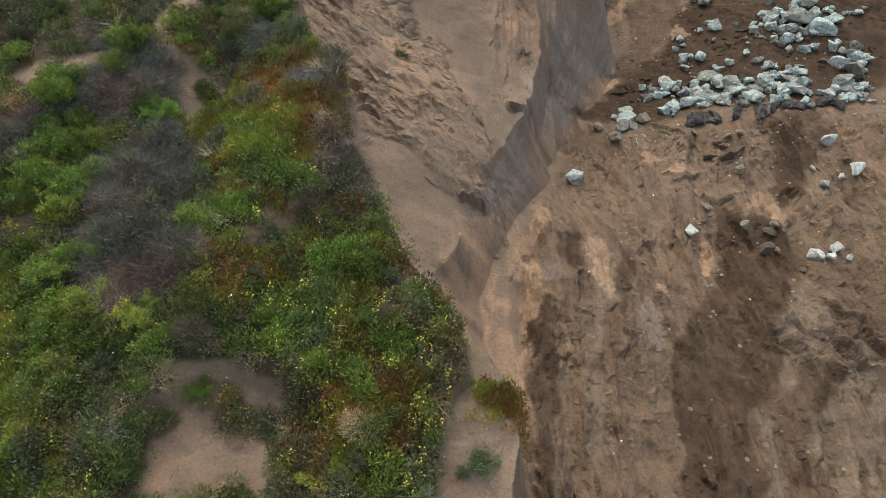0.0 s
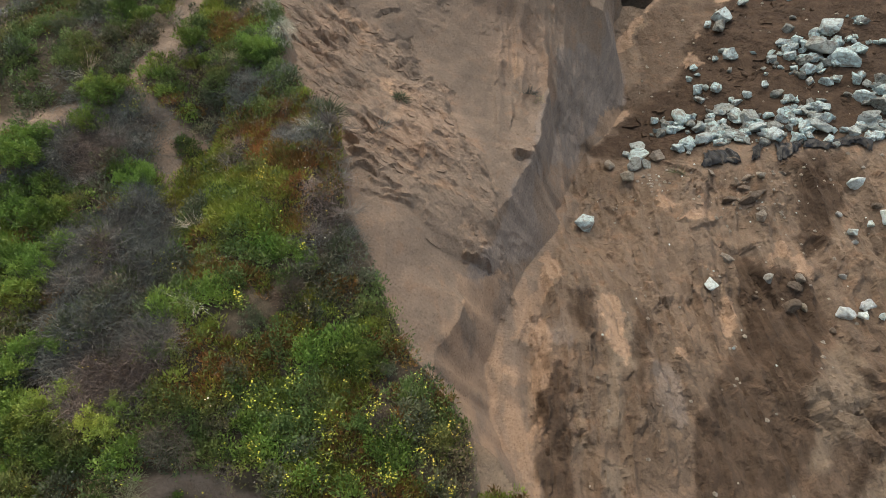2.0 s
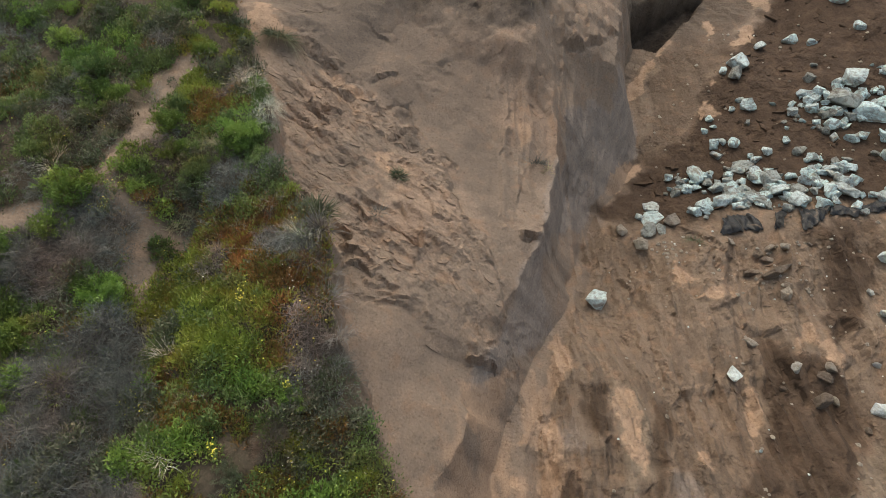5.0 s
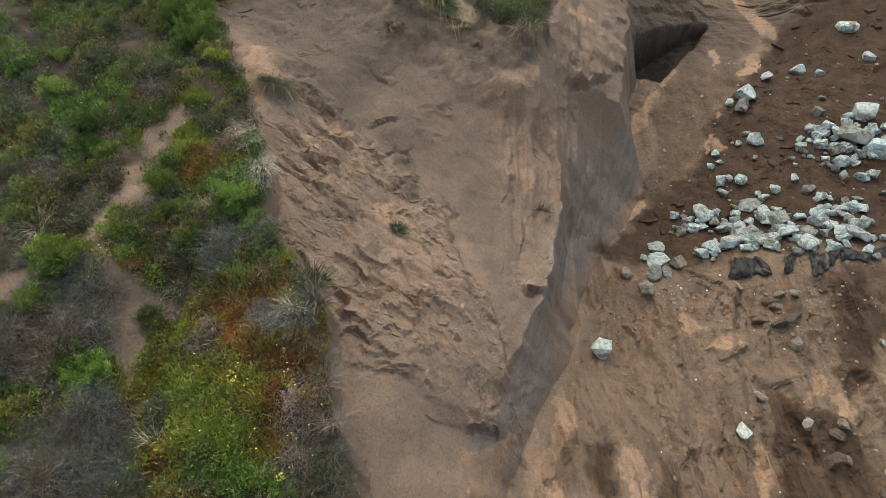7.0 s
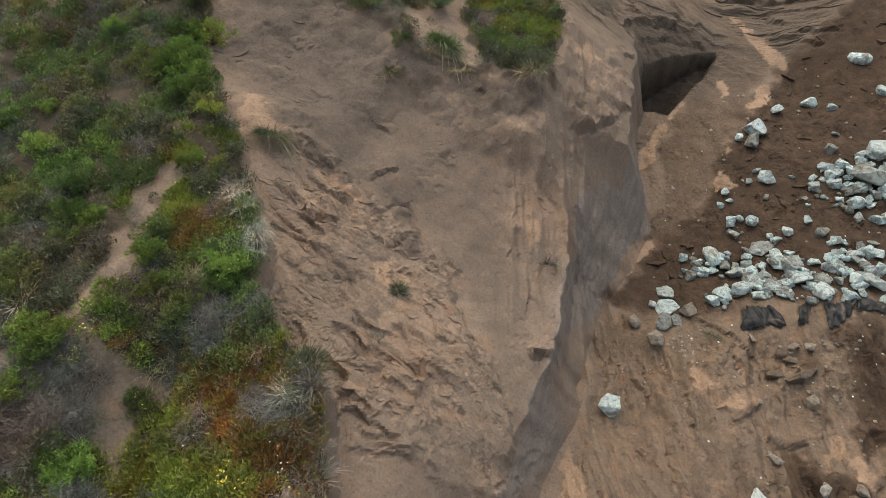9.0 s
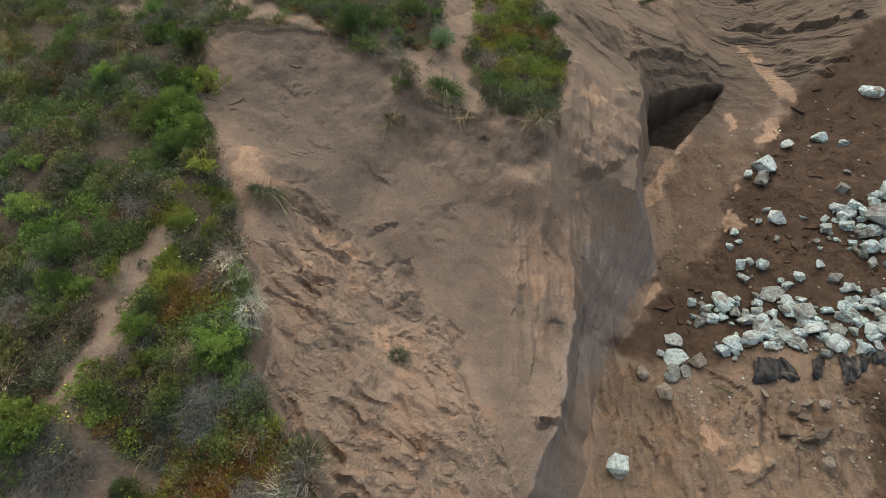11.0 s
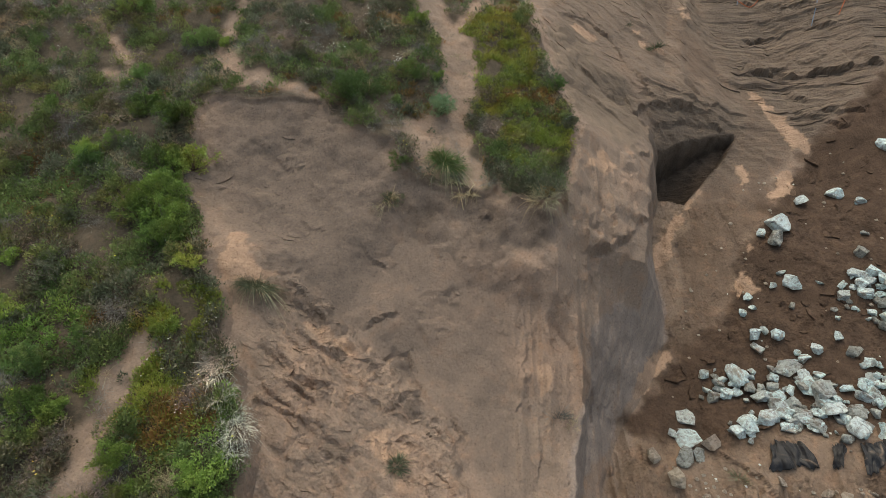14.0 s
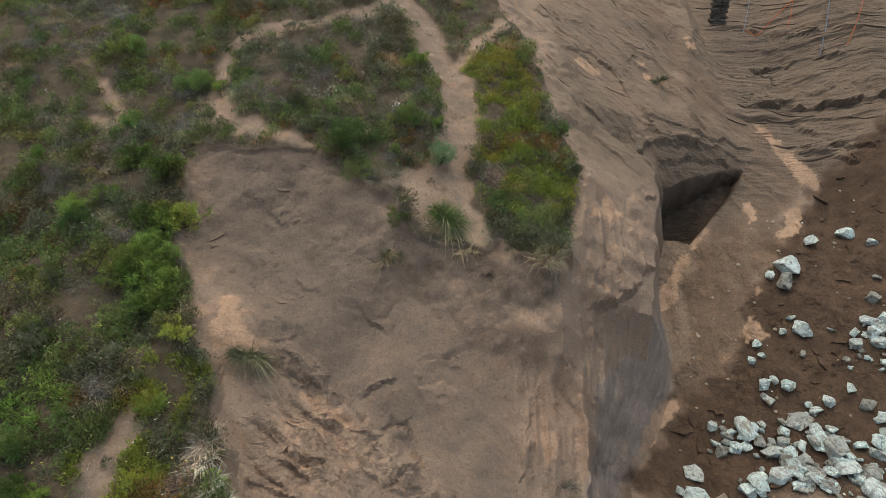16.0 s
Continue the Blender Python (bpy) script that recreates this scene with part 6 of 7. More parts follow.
    made.append(("low_scrub", "dull olive-brown coastal scrub, small-leaved and patchy", "scrub", blades(p, aim, RNG.uniform(0.03, 0.07, len(p)), RNG.uniform(0.013, 0.028, len(p))), OLIVE))
    c = of("bush")
    p, aim = spread(c, RNG.uniform(0.10, 0.18, len(c)), RNG.uniform(0.08, 0.24, len(c)), 40, 0.8)
    made.append(("leafy_growth", "fresh yellow-green leafy growth over the slope", "herbs", leaves(p, aim, RNG.uniform(0.035, 0.07, len(p)), RNG.uniform(0.016, 0.03, len(p))), BRIGHT))
    c = of("mat")
    p, aim = spread(c, RNG.uniform(0.09, 0.17, len(c)), RNG.uniform(0.03, 0.09, len(c)), 38, 0.5)
    made.append(("green_iceplant", "dense green mat of succulent iceplant", "iceplant", blades(p, aim, RNG.uniform(0.04, 0.075, len(p)), RNG.uniform(0.015, 0.024, len(p))), MAT_GREEN))
    c = of("red")
    p, aim = spread(c, RNG.uniform(0.08, 0.15, len(c)), RNG.uniform(0.03, 0.09, len(c)), 38, 0.5)
    made.append(("red_iceplant", "rust-red and orange mat of succulent iceplant", "iceplant", blades(p, aim, RNG.uniform(0.04, 0.075, len(p)), RNG.uniform(0.015, 0.024, len(p))), MAT_RED))
    c = of("twig")
    p, aim = spread(c, RNG.uniform(0.05, 0.16, len(c)), 0.05, 26, 1.0)
    made.append(("dry_brush", "grey leafless dead brush tangled over the slope", "dead brush", stalks(p, aim + 0.5 * RNG.normal(size=aim.shape), RNG.uniform(0.06, 0.2, len(p)), RNG.uniform(0.003, 0.007, len(p)), RNG.uniform(0.1, 0.6, len(p))), TWIG))
    c = of("straw")
    p, aim = spread(c, 0.06, 0.02, 22, 0.7)
    made.append(("dry_grass", "straw-coloured dry grass tufts", "grass", stalks(p, aim, RNG.uniform(0.12, 0.3, len(p)), RNG.uniform(0.005, 0.009, len(p)), RNG.uniform(0.2, 0.8, len(p))), STRAW))
    # dead brush stands taller and thicker at its hearts
    pick = (dead > 0.5) & (RNG.rand(n) < 0.75) & (u < -3.6) & (v < 15.8)
    c = at[pick]
    p, aim = spread(c, 0.18, 0.16, 34, 0.8)
    made.append(("dead_brush", "tall tangle of grey leafless branches", "dead brush", stalks(p, aim + 0.4 * RNG.normal(size=aim.shape), RNG.uniform(0.10, 0.30, len(p)), RNG.uniform(0.003, 0.008, len(p)), RNG.uniform(0.1, 0.5, len(p)), 2), TWIG))
    # flowers
    heads = []
    for a, b, r in YELLOW:
        m = int(14 + 150 * r)
        g = RNG.normal(size=(m, 2)) * r * 0.16 + (RNG.normal(size=(5, 2)) * r * 0.5)[RNG.randint(0, 5, m)]
        heads.append(np.stack([a + g[:, 0], b + g[:, 1]], -1))
    loose = RNG.rand(n) < 0.007 + 0.012 * (v < 12)
    heads.append(np.repeat(np.stack([u[loose], v[loose]], -1), 4, 0) + RNG.normal(size=(4 * loose.sum(), 2)) * 0.07)
    heads = np.concatenate(heads)
    heads = heads[turf_distance(heads[:, 0], heads[:, 1]) < 0.05]
    p = spot(heads[:, 0], heads[:, 1], 0) + UP * RNG.uniform(0.10, 0.24, (len(heads), 1))
    stems = stalks(p - UP * 0.2, np.broadcast_to(UP, p.shape) + 0.1 * RNG.normal(size=p.shape), 0.2, 0.006, 0.0, 1)
    made.append(("yellow_flowers", "small yellow daisies scattered over the green slope", "flowers", discs(p, UP - 0.25 * OUT + 0.45 * RNG.normal(size=p.shape), RNG.uniform(0.008, 0.014, len(p))), PETAL))
    made.append(("flower_stems", "thin green stems and leaves of the yellow daisies", "herbs", joined(stems, leaves(np.repeat(p, 3, 0) - UP * RNG.uniform(0.02, 0.16, (3 * len(p), 1)), RNG.normal(size=(3 * len(p), 3)) + 0.6 * UP, RNG.uniform(0.03, 0.06, 3 * len(p)), 0.018)), HERB))
    heads = np.concatenate([np.array([a, b]) + RNG.normal(size=(int(20 + 160 * r), 2)) * r * 0.6 for a, b, r in WHITE])
    loose = RNG.rand(n) < 0.003
    heads = np.concatenate([heads, np.repeat(np.stack([u[loose], v[loose]], -1), 5, 0) + RNG.normal(size=(5 * loose.sum(), 2)) * 0.08])
    p = spot(heads[:, 0], heads[:, 1], 0) + UP * RNG.uniform(0.08, 0.22, (len(heads), 1))
    made.append(("white_flowers", "clusters of tiny white and mauve flowers", "flowers", discs(p, UP + 0.4 * RNG.normal(size=p.shape), RNG.uniform(0.007, 0.014, len(p)), 5), PALE_PETAL))
    for name, label, category, pieces, mat in made:
        tagged(new(name, mesh_of(name, pieces, mat, clumps.get(name))), label, category, kind="stuff")


ground_cover()


def shrub_meshes(seed, count, leaf, twigs, mat, squash=0.75):
    """A bushy crown of lobes one metre in half width, and the branches that carry it."""
    rng = np.random.RandomState(seed)
    lobes = rng.randint(7, 11)
    ang = rng.rand(lobes) * 2 * math.pi
    out = np.sqrt(rng.rand(lobes)) * 0.68
    size = rng.uniform(0.30, 0.52, lobes)
    centre = np.stack([np.cos(ang) * out, np.sin(ang) * out, squash * (0.35 + 0.75 * (1 - out) * rng.uniform(0.5, 1.1, lobes))], -1)
    tufts = max(30, count // 34)
    which = rng.randint(0, lobes, tufts)
    way = unit(rng.normal(size=(tufts, 3)) + np.array((0, 0, 0.45)))
    tip = centre[which] + way * (size[which] * rng.uniform(0.7, 1.18, tufts))[:, None]
    tip[:, 2] = np.maximum(tip[:, 2], 0.06)
    of = rng.randint(0, tufts, count)
    inner = (rng.rand(count) < 0.22)[:, None]
    p = tip[of] + rng.normal(size=(count, 3)) * leaf * 0.62
    p = np.where(inner, p * rng.uniform(0.45, 0.85, (count, 1)), p)
    p[:, 2] = np.maximum(p[:, 2], 0.02)
    aim = unit(way[of] * 0.6 + 0.75 * rng.normal(size=(count, 3)) + np.array((0, 0, 0.6)))
    crown = mesh_of("crown", leaves(p, aim, leaf * rng.uniform(0.7, 1.3, count), leaf * rng.uniform(0.3, 0.5, count)), mat)
    ends = tip[rng.randint(0, tufts, twigs)]
    base = rng.normal(size=(twigs, 3)) * np.array((0.08, 0.08, 0))
    go = ends - base
    stem = mesh_of("stem", stalks(base - np.array((0, 0, 0.12)), go, np.linalg.norm(go, axis=1) * 1.02, leaf * 0.35, -0.05 + 0 * go[:, 0], 3), BARK)
    return crown, stem


def shrub_thing(u, v, r, pair, label, category="shrub", group="", name="shrub", turn=0.0):
    x, y, z = place(u, v, float(ground_height(np.array([u]), np.array([v]))[0]))
    base = new(name)
    base.matrix_basis = pose(x, y, z - 0.03, 0, 0, turn) @ Matrix.Diagonal((r, r, r, 1))
    tagged(base, label, category, group)
    part("crown", pair[0], None, base)
    part("stem", pair[1], None, base)
    return base


def shrubs():
    rnd = random.Random(9)
    kinds = {}
    for tag, mat in (("bright", BRIGHT), ("deep", DEEP), ("sage", SAGE)):
        kinds[tag] = {"small": [shrub_meshes(s, 1300, 0.17, 40, mat) for s in (1, 2, 3)],
                      "middle": [shrub_meshes(s, 2800, 0.115, 80, mat) for s in (4, 5, 6)],
                      "large": [shrub_meshes(s, 6000, 0.075, 140, mat) for s in (7, 8)]}
    words = {"bright": "fresh yellow-green leafy shrub on the sandy slope", "deep": "dense dark green rounded shrub on the slope", "sage": "low blue-green rounded shrub beside the foot trail"}
    deep_at, sage_at = {(-2.13, 24.56), (-0.86, 25.54), (-5.76, 26.44), (-7.45, 27.41), (-6.93, 22.52), (-6.7, 25.24)}, {(-0.29, 24.68), (0.56, 8.33), (0.23, 8.3)}
    for u, v, r in SHRUBS_HIGH + SHRUBS_MIDDLE + SHRUBS_LOW:
        tag = "deep" if (u, v) in deep_at else "sage" if (u, v) in sage_at else "bright"
        size = "small" if r < 0.26 else "middle" if r < 0.48 else "large"
        shrub_thing(u, v, r * 1.05, rnd.choice(kinds[tag][size]), words[tag], group=tag + " shrubs", turn=rnd.uniform(0, 360))
    scrub = [shrub_meshes(s, 2400, 0.095, 60, mat, 0.55) for s, mat in ((11, OLIVE), (12, HERB), (13, OLIVE), (14, DEEP), (15, HERB))]
    for u, v, r in SCRUB_HIGH + SCRUB_MIDDLE + SCRUB_LOW:
        if trodden(np.array([u, u + 0.6 * r, u - 0.6 * r, u, u]), np.array([v, v, v, v + 0.6 * r, v - 0.6 * r])).max() > 0.6:
            continue
        which = rnd.randrange(5)
        shrub_thing(u, v, r, scrub[which], ("low olive-green scrub bush on the slope", "low leafy green bush on the slope", "low olive-green scrub bush on the slope", "low dark green bush on the slope", "low leafy green bush on the slope")[which], "bush", "low bushes", "bush", rnd.uniform(0, 360))
    for u, v, r in DOMES[:3]:
        crown = mesh_of("twig_dome", stalks(*spread(np.zeros((90, 3)), 0.85, 0.75, 26, 1.0), 0.32, 0.014, 0.15, 2), BARK)
        base = new("dead_shrub")
        x, y, z = place(u, v, float(ground_height(np.array([u]), np.array([v]))[0]))
        base.matrix_basis = pose(x, y, z - 0.03, 0, 0, rnd.uniform(0, 360)) @ Matrix.Diagonal((r, r, r, 1))
        tagged(base, "dome-shaped dead shrub of fine dark grey twigs", "dead shrub", "dead shrubs")
        part("thicket", crown, None, base)
    u, v, r = DOMES[3]
    crown = mesh_of("plumage", stalks(*spread(np.zeros((60, 3)), 0.8, 0.5, 24, 0.9), 0.32, 0.016, 0.25, 2), STRAW)
    base = new("dry_bush")
    x, y, z = place(u, v, float(ground_height(np.array([u]), np.array([v]))[0]))
    base.matrix_basis = pose(x, y, z, 0, 0, 40) @ Matrix.Diagonal((r, r, r, 1))
    tagged(base, "straw-coloured seeding bush among green plants", "bush")
    part("plumage", crown, None, base)


shrubs()


def tussocks():
    rnd = random.Random(4)
    for k, (u, v, r) in enumerate(TUSSOCKS):
        n = 1000
        r = 1.15 * r
        blades = mesh_of("foliage", stalks(*spread(np.zeros((1, 3)), 0.5, 0.12, n, 0.9), RNG.uniform(0.3, 0.75, n), 0.016, RNG.uniform(0.3, 1.0, n), 4), DEEP if k == 0 else OLIVE)
        dead = mesh_of("dry_foliage", stalks(*spread(np.zeros((1, 3)), 0.25, 0.02, 110, 1.6), RNG.uniform(0.6, 1.2, 110), 0.025, RNG.uniform(0.7, 1.2, 110), 4), STRAW)
        x, y, z = place(u, v, float(ground_height(np.array([u]), np.array([v]))[0]))
        base = new("tussock")
        base.matrix_basis = pose(x, y, z, 0, 0, rnd.uniform(0, 360)) @ Matrix.Diagonal((r, r, r, 1))
        tagged(base, "grassy tussock with long arching blades at the scarp's rim", "tussock", "tussocks")
        part("foliage", blades, None, base)
        part("dry_foliage", dead, None, base, "dry straw-coloured lower blades")


tussocks()


# ---- black sheeting, cables, roots and sprigs ----
def sheeting_material():
    m, nt, b = material("black_sheeting", 0.42)
    pos = node(nt, "NewGeometry").outputs["Position"]
    dust = noise_of(nt, pos, 3.5, 6.0, 0.65, 0.8)
    nt.links.new(ramp(nt, dust, (0.45, (0.012, 0.012, 0.014)), (0.6, (0.03, 0.028, 0.026)), (0.72, (0.17, 0.12, 0.085))), b.inputs["Base Color"])
    folds = noise_of(nt, node(nt, "Mapping", {"Vector": pos, "Scale": (1.0, 0.35, 0.35)}).outputs["Vector"], 9.0, 4.0, 0.5, 0.6)
    nt.links.new(node(nt, "Bump", {"Height": folds, "Strength": 0.8, "Distance": 0.06}).outputs["Normal"], b.inputs["Normal"])
    return m


SHEET = sheeting_material()


def sheeting(top, low, label, seed, group="black sheeting"):
    """A crumpled sheet draped from its top edge to its torn lower edge, over the berm."""
    rows, cols = 26, 90
    s, t = np.meshgrid(np.linspace(0, 1, cols), np.linspace(0, 1, rows))
    stops = np.linspace(0, 1, len(top))
    tu, tv = np.interp(s, stops, [a for a, b in top]), np.interp(s, stops, [b for a, b in top])
    stops = np.linspace(0, 1, len(low))
    lu, lv = np.interp(s, stops, [a for a, b in low]), np.interp(s, stops, [b for a, b in low])
    u, v = tu + (lu - tu) * t, tv + (lv - tv) * t + 0.05 * fbm(s * 14, t * 2, 3, seed)
    lift = 0.03 + 0.07 * np.abs(fbm(u * 4.2, v * 1.6, 3, seed)) + 0.05 * np.sin(t * math.pi)
    x, y, z = place(u, v, ground_height(u, v) + lift)
    points = np.stack([x, y, z], -1).reshape(-1, 3)
    index = np.arange(rows * cols).reshape(rows, cols)
    mesh = bpy.data.meshes.new("plastic_sheet")
    mesh.from_pydata(points, [], np.stack([index[:-1, :-1], index[1:, :-1], index[1:, 1:], index[:-1, 1:]], -1).reshape(-1, 4))
    mesh.polygons.foreach_set("use_smooth", np.ones(len(mesh.polygons), bool))
    mesh.materials.append(SHEET)
    ob = tagged(new("plastic_sheet", mesh), label, "plastic sheet", group)
    thick = ob.modifiers.new("thickness", "SOLIDIFY")
    thick.thickness = 0.012


sheeting([(6.74, 18.55), (6.95, 18.72), (7.18, 18.62), (7.36, 18.66)], [(6.54, 18.05), (6.9, 18.05), (7.2, 18.12), (7.52, 18.03)], "torn black plastic sheet, wrinkled, edging the boulder pile", 3)
sheeting([(7.86, 18.46), (7.98, 18.55), (8.09, 18.55)], [(7.72, 18.05), (7.8, 18.02), (7.9, 18.06)], "scrap of black plastic sheet half buried in sand", 5)
sheeting([(8.37, 18.45), (8.67, 18.52), (9.19, 18.66)], [(8.25, 17.90), (8.44, 17.88), (8.99, 18.36)], "black plastic sheet slumped below the boulders", 1)
sheeting([(9.15, 18.60), (9.7, 18.54), (10.18, 18.65), (10.47, 18.64), (10.75, 18.54)], [(9.0, 18.30), (9.6, 18.27), (9.98, 18.33), (10.4, 18.40), (10.6, 18.10)], "long strip of black plastic sheet along the berm", 2)


def plain(name, color, rough=0.5):
    m, nt, b = material(name, rough)
    grime = noise_of(nt, node(nt, "NewGeometry").outputs["Position"], 6.0, 4.0)
    nt.links.new(ramp(nt, grime, (0.35, tuple(0.7 * c for c in color)), (0.65, color)), b.inputs["Base Color"])
    return m


def cable(name, stops, mat, radius, label):
    """A cable hung along its stops (u, v, height over the ground)."""
    curve = bpy.data.curves.new(name, "CURVE")
    curve.dimensions, curve.bevel_depth, curve.bevel_resolution = "3D", radius, 2
    line_ = curve.splines.new("NURBS")
    line_.points.add(len(stops) - 1)
    line_.use_endpoint_u, line_.order_u = True, 3
    for p, (u, v, lift) in zip(line_.points, stops):
        x, y, z = place(u, v, float(ground_height(np.array([u]), np.array([v]))[0]))
        p.co = (x, y, z + lift, 1)
    curve.materials.append(mat)
    made = new("cable_line", curve)
    mesh = bpy.data.meshes.new_from_object(made.evaluated_get(bpy.context.evaluated_depsgraph_get()))
    bpy.data.objects.remove(made)
    tagged(new(name, mesh), label, "cable", "hanging cables")


ORANGE_SLEEVE, BLUE_SLEEVE, GREY_SLEEVE = plain("orange_sleeve", (0.42, 0.10, 0.03)), plain("blue_sleeve", (0.14, 0.19, 0.26)), plain("grey_sleeve", (0.2, 0.2, 0.2))
cable("cable", [(9.9, 33.4, 0.10), (10.15, 33.0, 0.05), (10.35, 33.0, 0.05), (10.8, 33.5, 0.08), (11.3, 33.9, 0.12), (12.2, 34.6, 0.2), (13.2, 35.6, 0.25)], ORANGE_SLEEVE, 0.014, "orange cable trailing loosely over the bluff")
cable("cable", [(13.62, 33.7, 0.12), (13.3, 33.1, 0.08), (12.9, 32.4, 0.06), (12.55, 31.8, 0.05)], ORANGE_SLEEVE, 0.013, "orange cable hanging down the bluff")
cable("cable", [(12.62, 34.0, 0.15), (12.4, 33.2, 0.08), (12.05, 32.3, 0.06), (11.8, 31.7, 0.04)], BLUE_SLEEVE, 0.014, "blue-grey cable hanging straight down the bluff")
cable("cable", [(10.7, 35.2, 0.12), (10.4, 34.4, 0.1), (10.05, 33.6, 0.06), (9.85, 33.1, 0.05)], BLUE_SLEEVE, 0.012, "blue-grey cable hanging straight down the bluff")
cable("cable", [(11.7, 34.3, 0.1), (11.5, 33.6, 0.06), (11.25, 33.2, 0.05), (11.1, 32.8, 0.05)], ORANGE_SLEEVE, 0.01, "short orange cable end hanging on the bluff")


def pier():
    """A stub of old masonry left standing in the bluff's face."""
    x, y, z = place(9.15, 33.7, float(ground_height(np.array([9.15]), np.array([33.7]))[0]))
    base = new("masonry_stub")
    base.matrix_basis = pose(x, y, z - 0.6, 0, 0, 8)
    tagged(base, "dark crumbling stub of old masonry in the bluff", "masonry")
    mat = rock_material("old_brick", (0.10, 0.085, 0.075), (0.06, 0.05, 0.045), (0.05, 0.04, 0.035))
    brick = bmesh.new()
    bmesh.ops.create_cube(brick, size=1.0, matrix=Matrix.Diagonal((0.24, 0.12, 0.075, 1)))
    bmesh.ops.bevel(brick, geom=brick.edges[:], offset=0.008, segments=1, affect="EDGES")
    mesh = bpy.data.meshes.new("brick")
    brick.to_mesh(mesh)
    brick.free()
    mesh.materials.append(mat)
    rnd = random.Random(2)
    for row in range(24):
        for col in range(2):
            for deep in range(2):
                ob = part("brick", mesh, None, base)
                ob.matrix_basis = pose((col - 0.5 + (row % 2) * 0.2) * 0.25 + rnd.uniform(-0.01, 0.01), deep * 0.13 + rnd.uniform(-0.02, 0.02), 0.04 + row * 0.085, rnd.uniform(-2, 2), rnd.uniform(-2, 2), rnd.uniform(-4, 4))


pier()


def hanging_roots():
    """Dry roots and runners that dangle from the turf's torn edge."""
    us, vs, lens = [], [], []
    for (a, b), (c, d) in zip(EDGE[5:40], EDGE[6:41]):
        m = int(14 * math.hypot(c - a, d - b) * (1.8 if b > 21 else 1.0))
        t = RNG.rand(m)
        us.append(a + (c - a) * t)
        vs.append(b + (d - b) * t)
    u, v = np.concatenate(us), np.concatenate(vs)
    for _ in range(4):
        u = u - 0.04 * (turf_distance(u, v) > -0.02) * np.sign(u + 1.0)
    p = spot(u, v, 0.0)
    n = len(p)
    aim = -OUT * 0.2 + np.stack([0.5 * np.ones(n), -0.9 * np.ones(n), 0.15 * np.ones(n)], -1) + 0.5 * RNG.normal(size=(n, 3))
    mesh = mesh_of("hanging_roots", stalks(p + 0.03 * OUT, aim, RNG.uniform(0.06, 0.32, n), RNG.uniform(0.004, 0.008, n), RNG.uniform(0.8, 1.8, n), 4), BARK)
    tagged(new("hanging_roots", mesh), "dry grey roots and runners dangling from the torn turf edge", "roots", kind="stuff")


hanging_roots()


def tuft(u, v, r, mat, n, label, name="sprig", droop=0.3, width=0.03):
    x, y, z = place(u, v, float(ground_height(np.array([u]), np.array([v]))[0]))
    ob = new(name, mesh_of(name, stalks(*spread(np.zeros((1, 3)), 0.55, 0.25, n, 1.2), RNG.uniform(0.25, 0.9, n), width, RNG.uniform(0.0, 2 * droop, n), 3), mat))
    ob.matrix_basis = pose(x, y, z, 0, 0, 360 * RNG.rand()) @ Matrix.Diagonal((r, r, r, 1))
    tagged(ob, label, "plant")


tuft(-0.93, 17.45, 0.24, OLIVE, 200, "green sprig rooted alone on the bare scarp", width=0.05)
tuft(-1.25, 16.3, 0.28, TWIG, 150, "dry grey tuft on the bare scarp")
tuft(1.95, 18.55, 0.34, TWIG, 190, "dry grey-brown tuft on the scarp's rib")
tuft(2.2, 18.4, 0.25, STRAW, 90, "dry straw tuft on the scarp's rib")
tuft(6.3, 30.1, 0.4, OLIVE, 170, "dull green tuft clinging to the bluff", width=0.045)
tuft(5.55, 30.9, 0.25, OLIVE, 90, "dull green tuft clinging to the bluff", width=0.045)
tuft(5.95, 17.9, 0.3, OLIVE, 120, "dull green weed on the berm of earth", width=0.045)
tuft(-1.28, 22.15, 0.4, STRAW, 130, "dry straw-coloured plant hanging at the scarp's rim", droop=0.7)
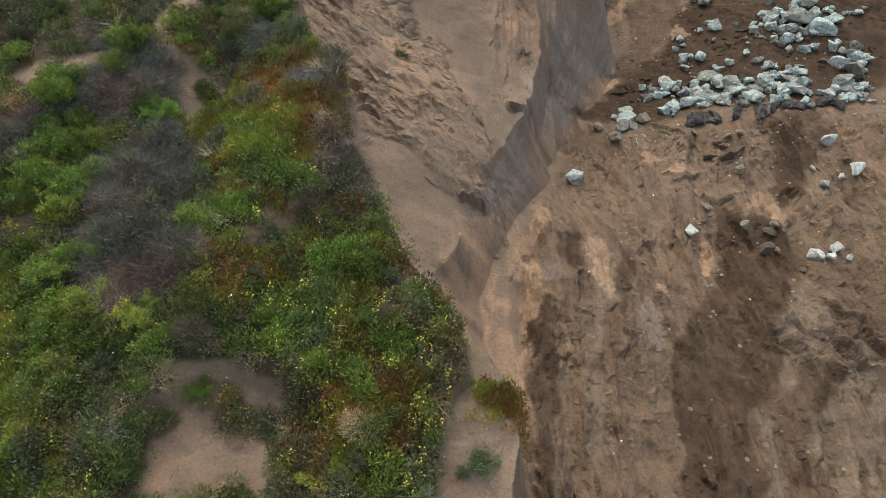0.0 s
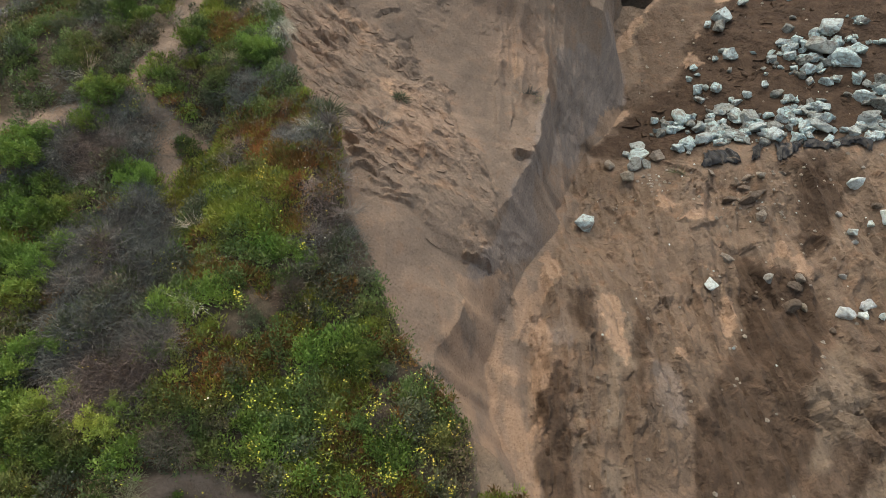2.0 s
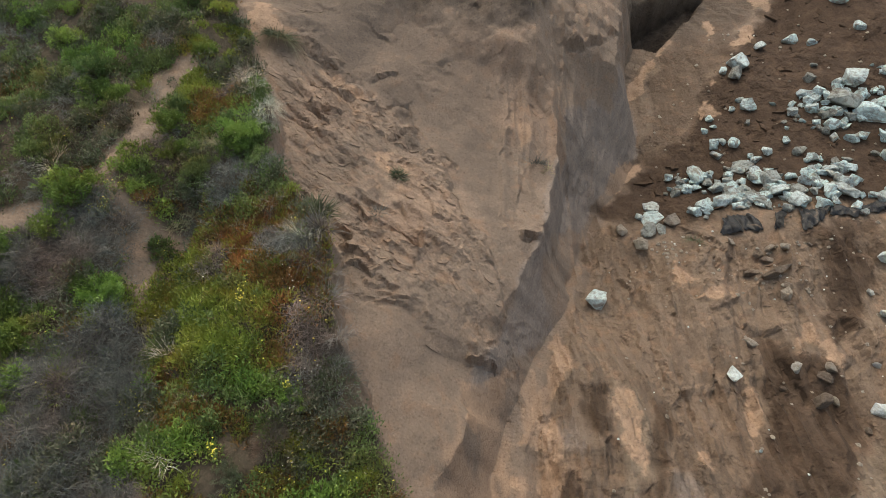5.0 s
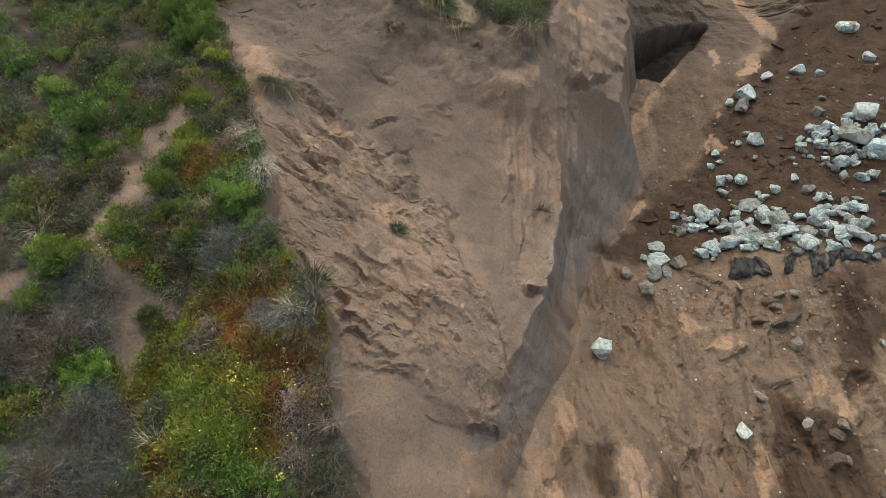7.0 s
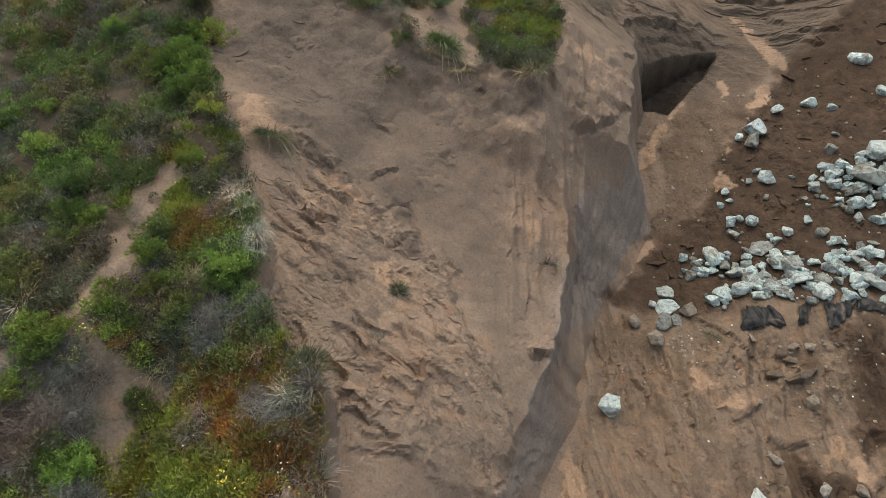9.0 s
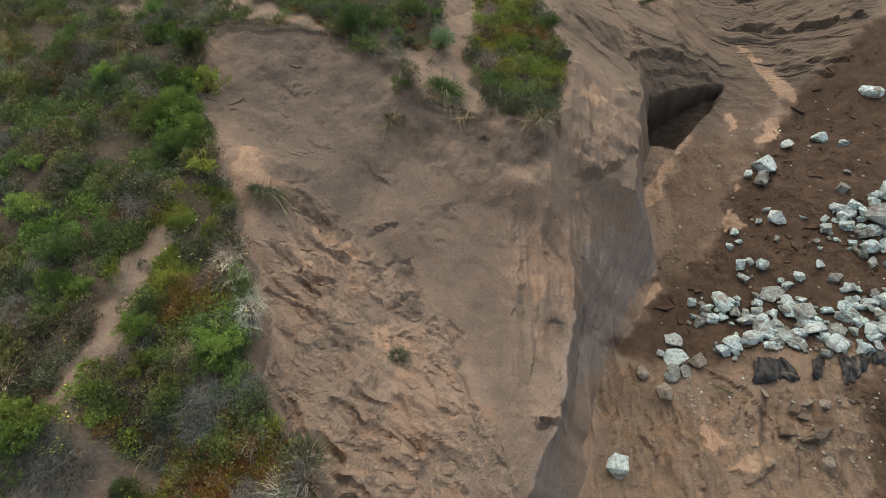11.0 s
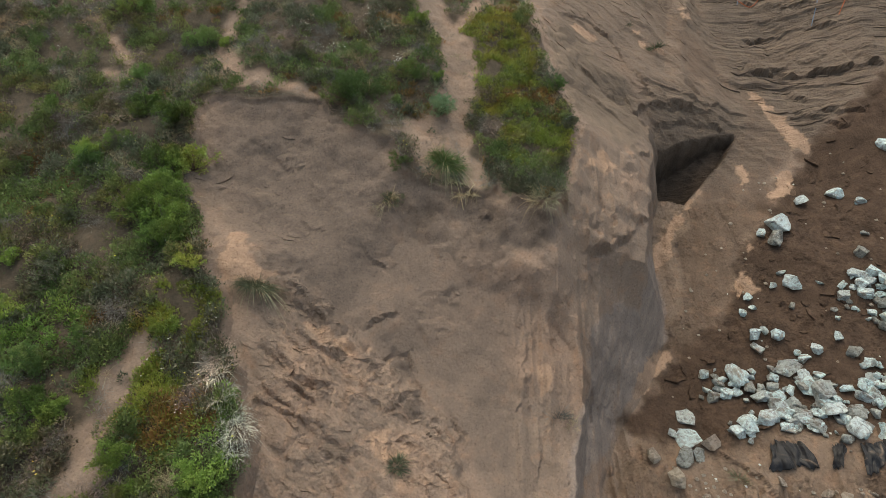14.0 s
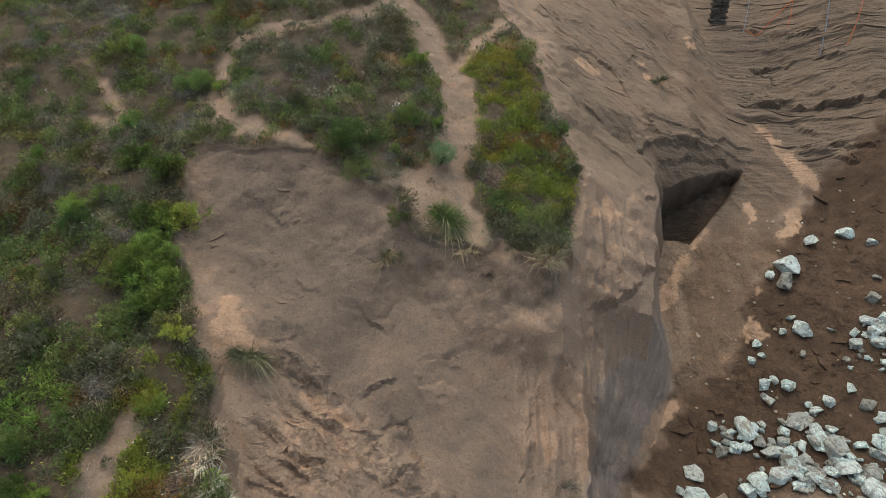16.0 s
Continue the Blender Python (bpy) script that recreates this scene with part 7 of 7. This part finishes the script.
tuft(0.3, 22.4, 0.42, STRAW, 150, "bleached dry tuft hanging under the rim", droop=0.8)
tuft(1.75, 22.1, 0.45, STRAW, 170, "bleached dry tuft hanging under the rim", droop=0.8)
for u, v, r in ((-3.68, 18.62, 0.42), (-3.58, 18.35, 0.40), (-3.40, 18.0, 0.36), (-3.22, 17.75, 0.34), (-3.08, 17.52, 0.34), (-3.12, 17.25, 0.3)):
    tuft(u, v, r, BLEACHED, 260, "bleached dead iceplant at the turf's edge", droop=0.8, width=0.014)
for u, v, r in ((-1.50, 13.35, 0.42), (-1.70, 13.85, 0.40), (-1.52, 12.95, 0.36), (-1.98, 14.45, 0.40), (-2.25, 14.85, 0.36), (-1.70, 14.2, 0.3), (-2.7, 15.6, 0.3)):
    tuft(u, v, r, TWIG, 260, "grey leafless brush hanging over the turf's torn edge", name="dead_brush_clump", droop=0.5, width=0.018)
for u, v, r in ((-6.36, 16.35, 0.42), (-2.15, 14.9, 0.36), (-3.47, 11.78, 0.40), (-3.75, 13.15, 0.34)):
    tuft(u, v, r, BLEACHED, 130, "pale bare-branched dead bush among green plants", name="dead_bush", droop=0.15, width=0.016)
tuft(-1.98, 15.35, 0.36, OLIVE, 300, "dark scrub hanging over the turf's edge", width=0.05)
tuft(-1.9, 15.05, 0.4, TWIG, 240, "grey scrub hanging over the turf's edge")


def ledge_mat():
    """Iceplant on the small ledge at the scarp's foot."""
    g = RNG.normal(size=(95, 2)) * np.array((0.20, 0.16)) + np.array((0.8, 9.25))
    p, aim = spread(spot(g[:, 0], g[:, 1], 0.0), 0.09, 0.07, 34, 0.5)
    half = len(p) // 2
    for name, mat, a, b, label in (("iceplant_clump", MAT_GREEN, 0, half, "green iceplant clump on the sandy ledge"), ("red_iceplant_clump", MAT_RED, half, len(p), "rust-red iceplant trailing from the sandy ledge")):
        q = p[a:b] + np.array((0.1, -0.05, 0)) * (a > 0)
        tagged(new(name, mesh_of(name, leaves(q, aim[a:b], RNG.uniform(0.045, 0.08, b - a), 0.02), mat)), label, "iceplant")


ledge_mat()
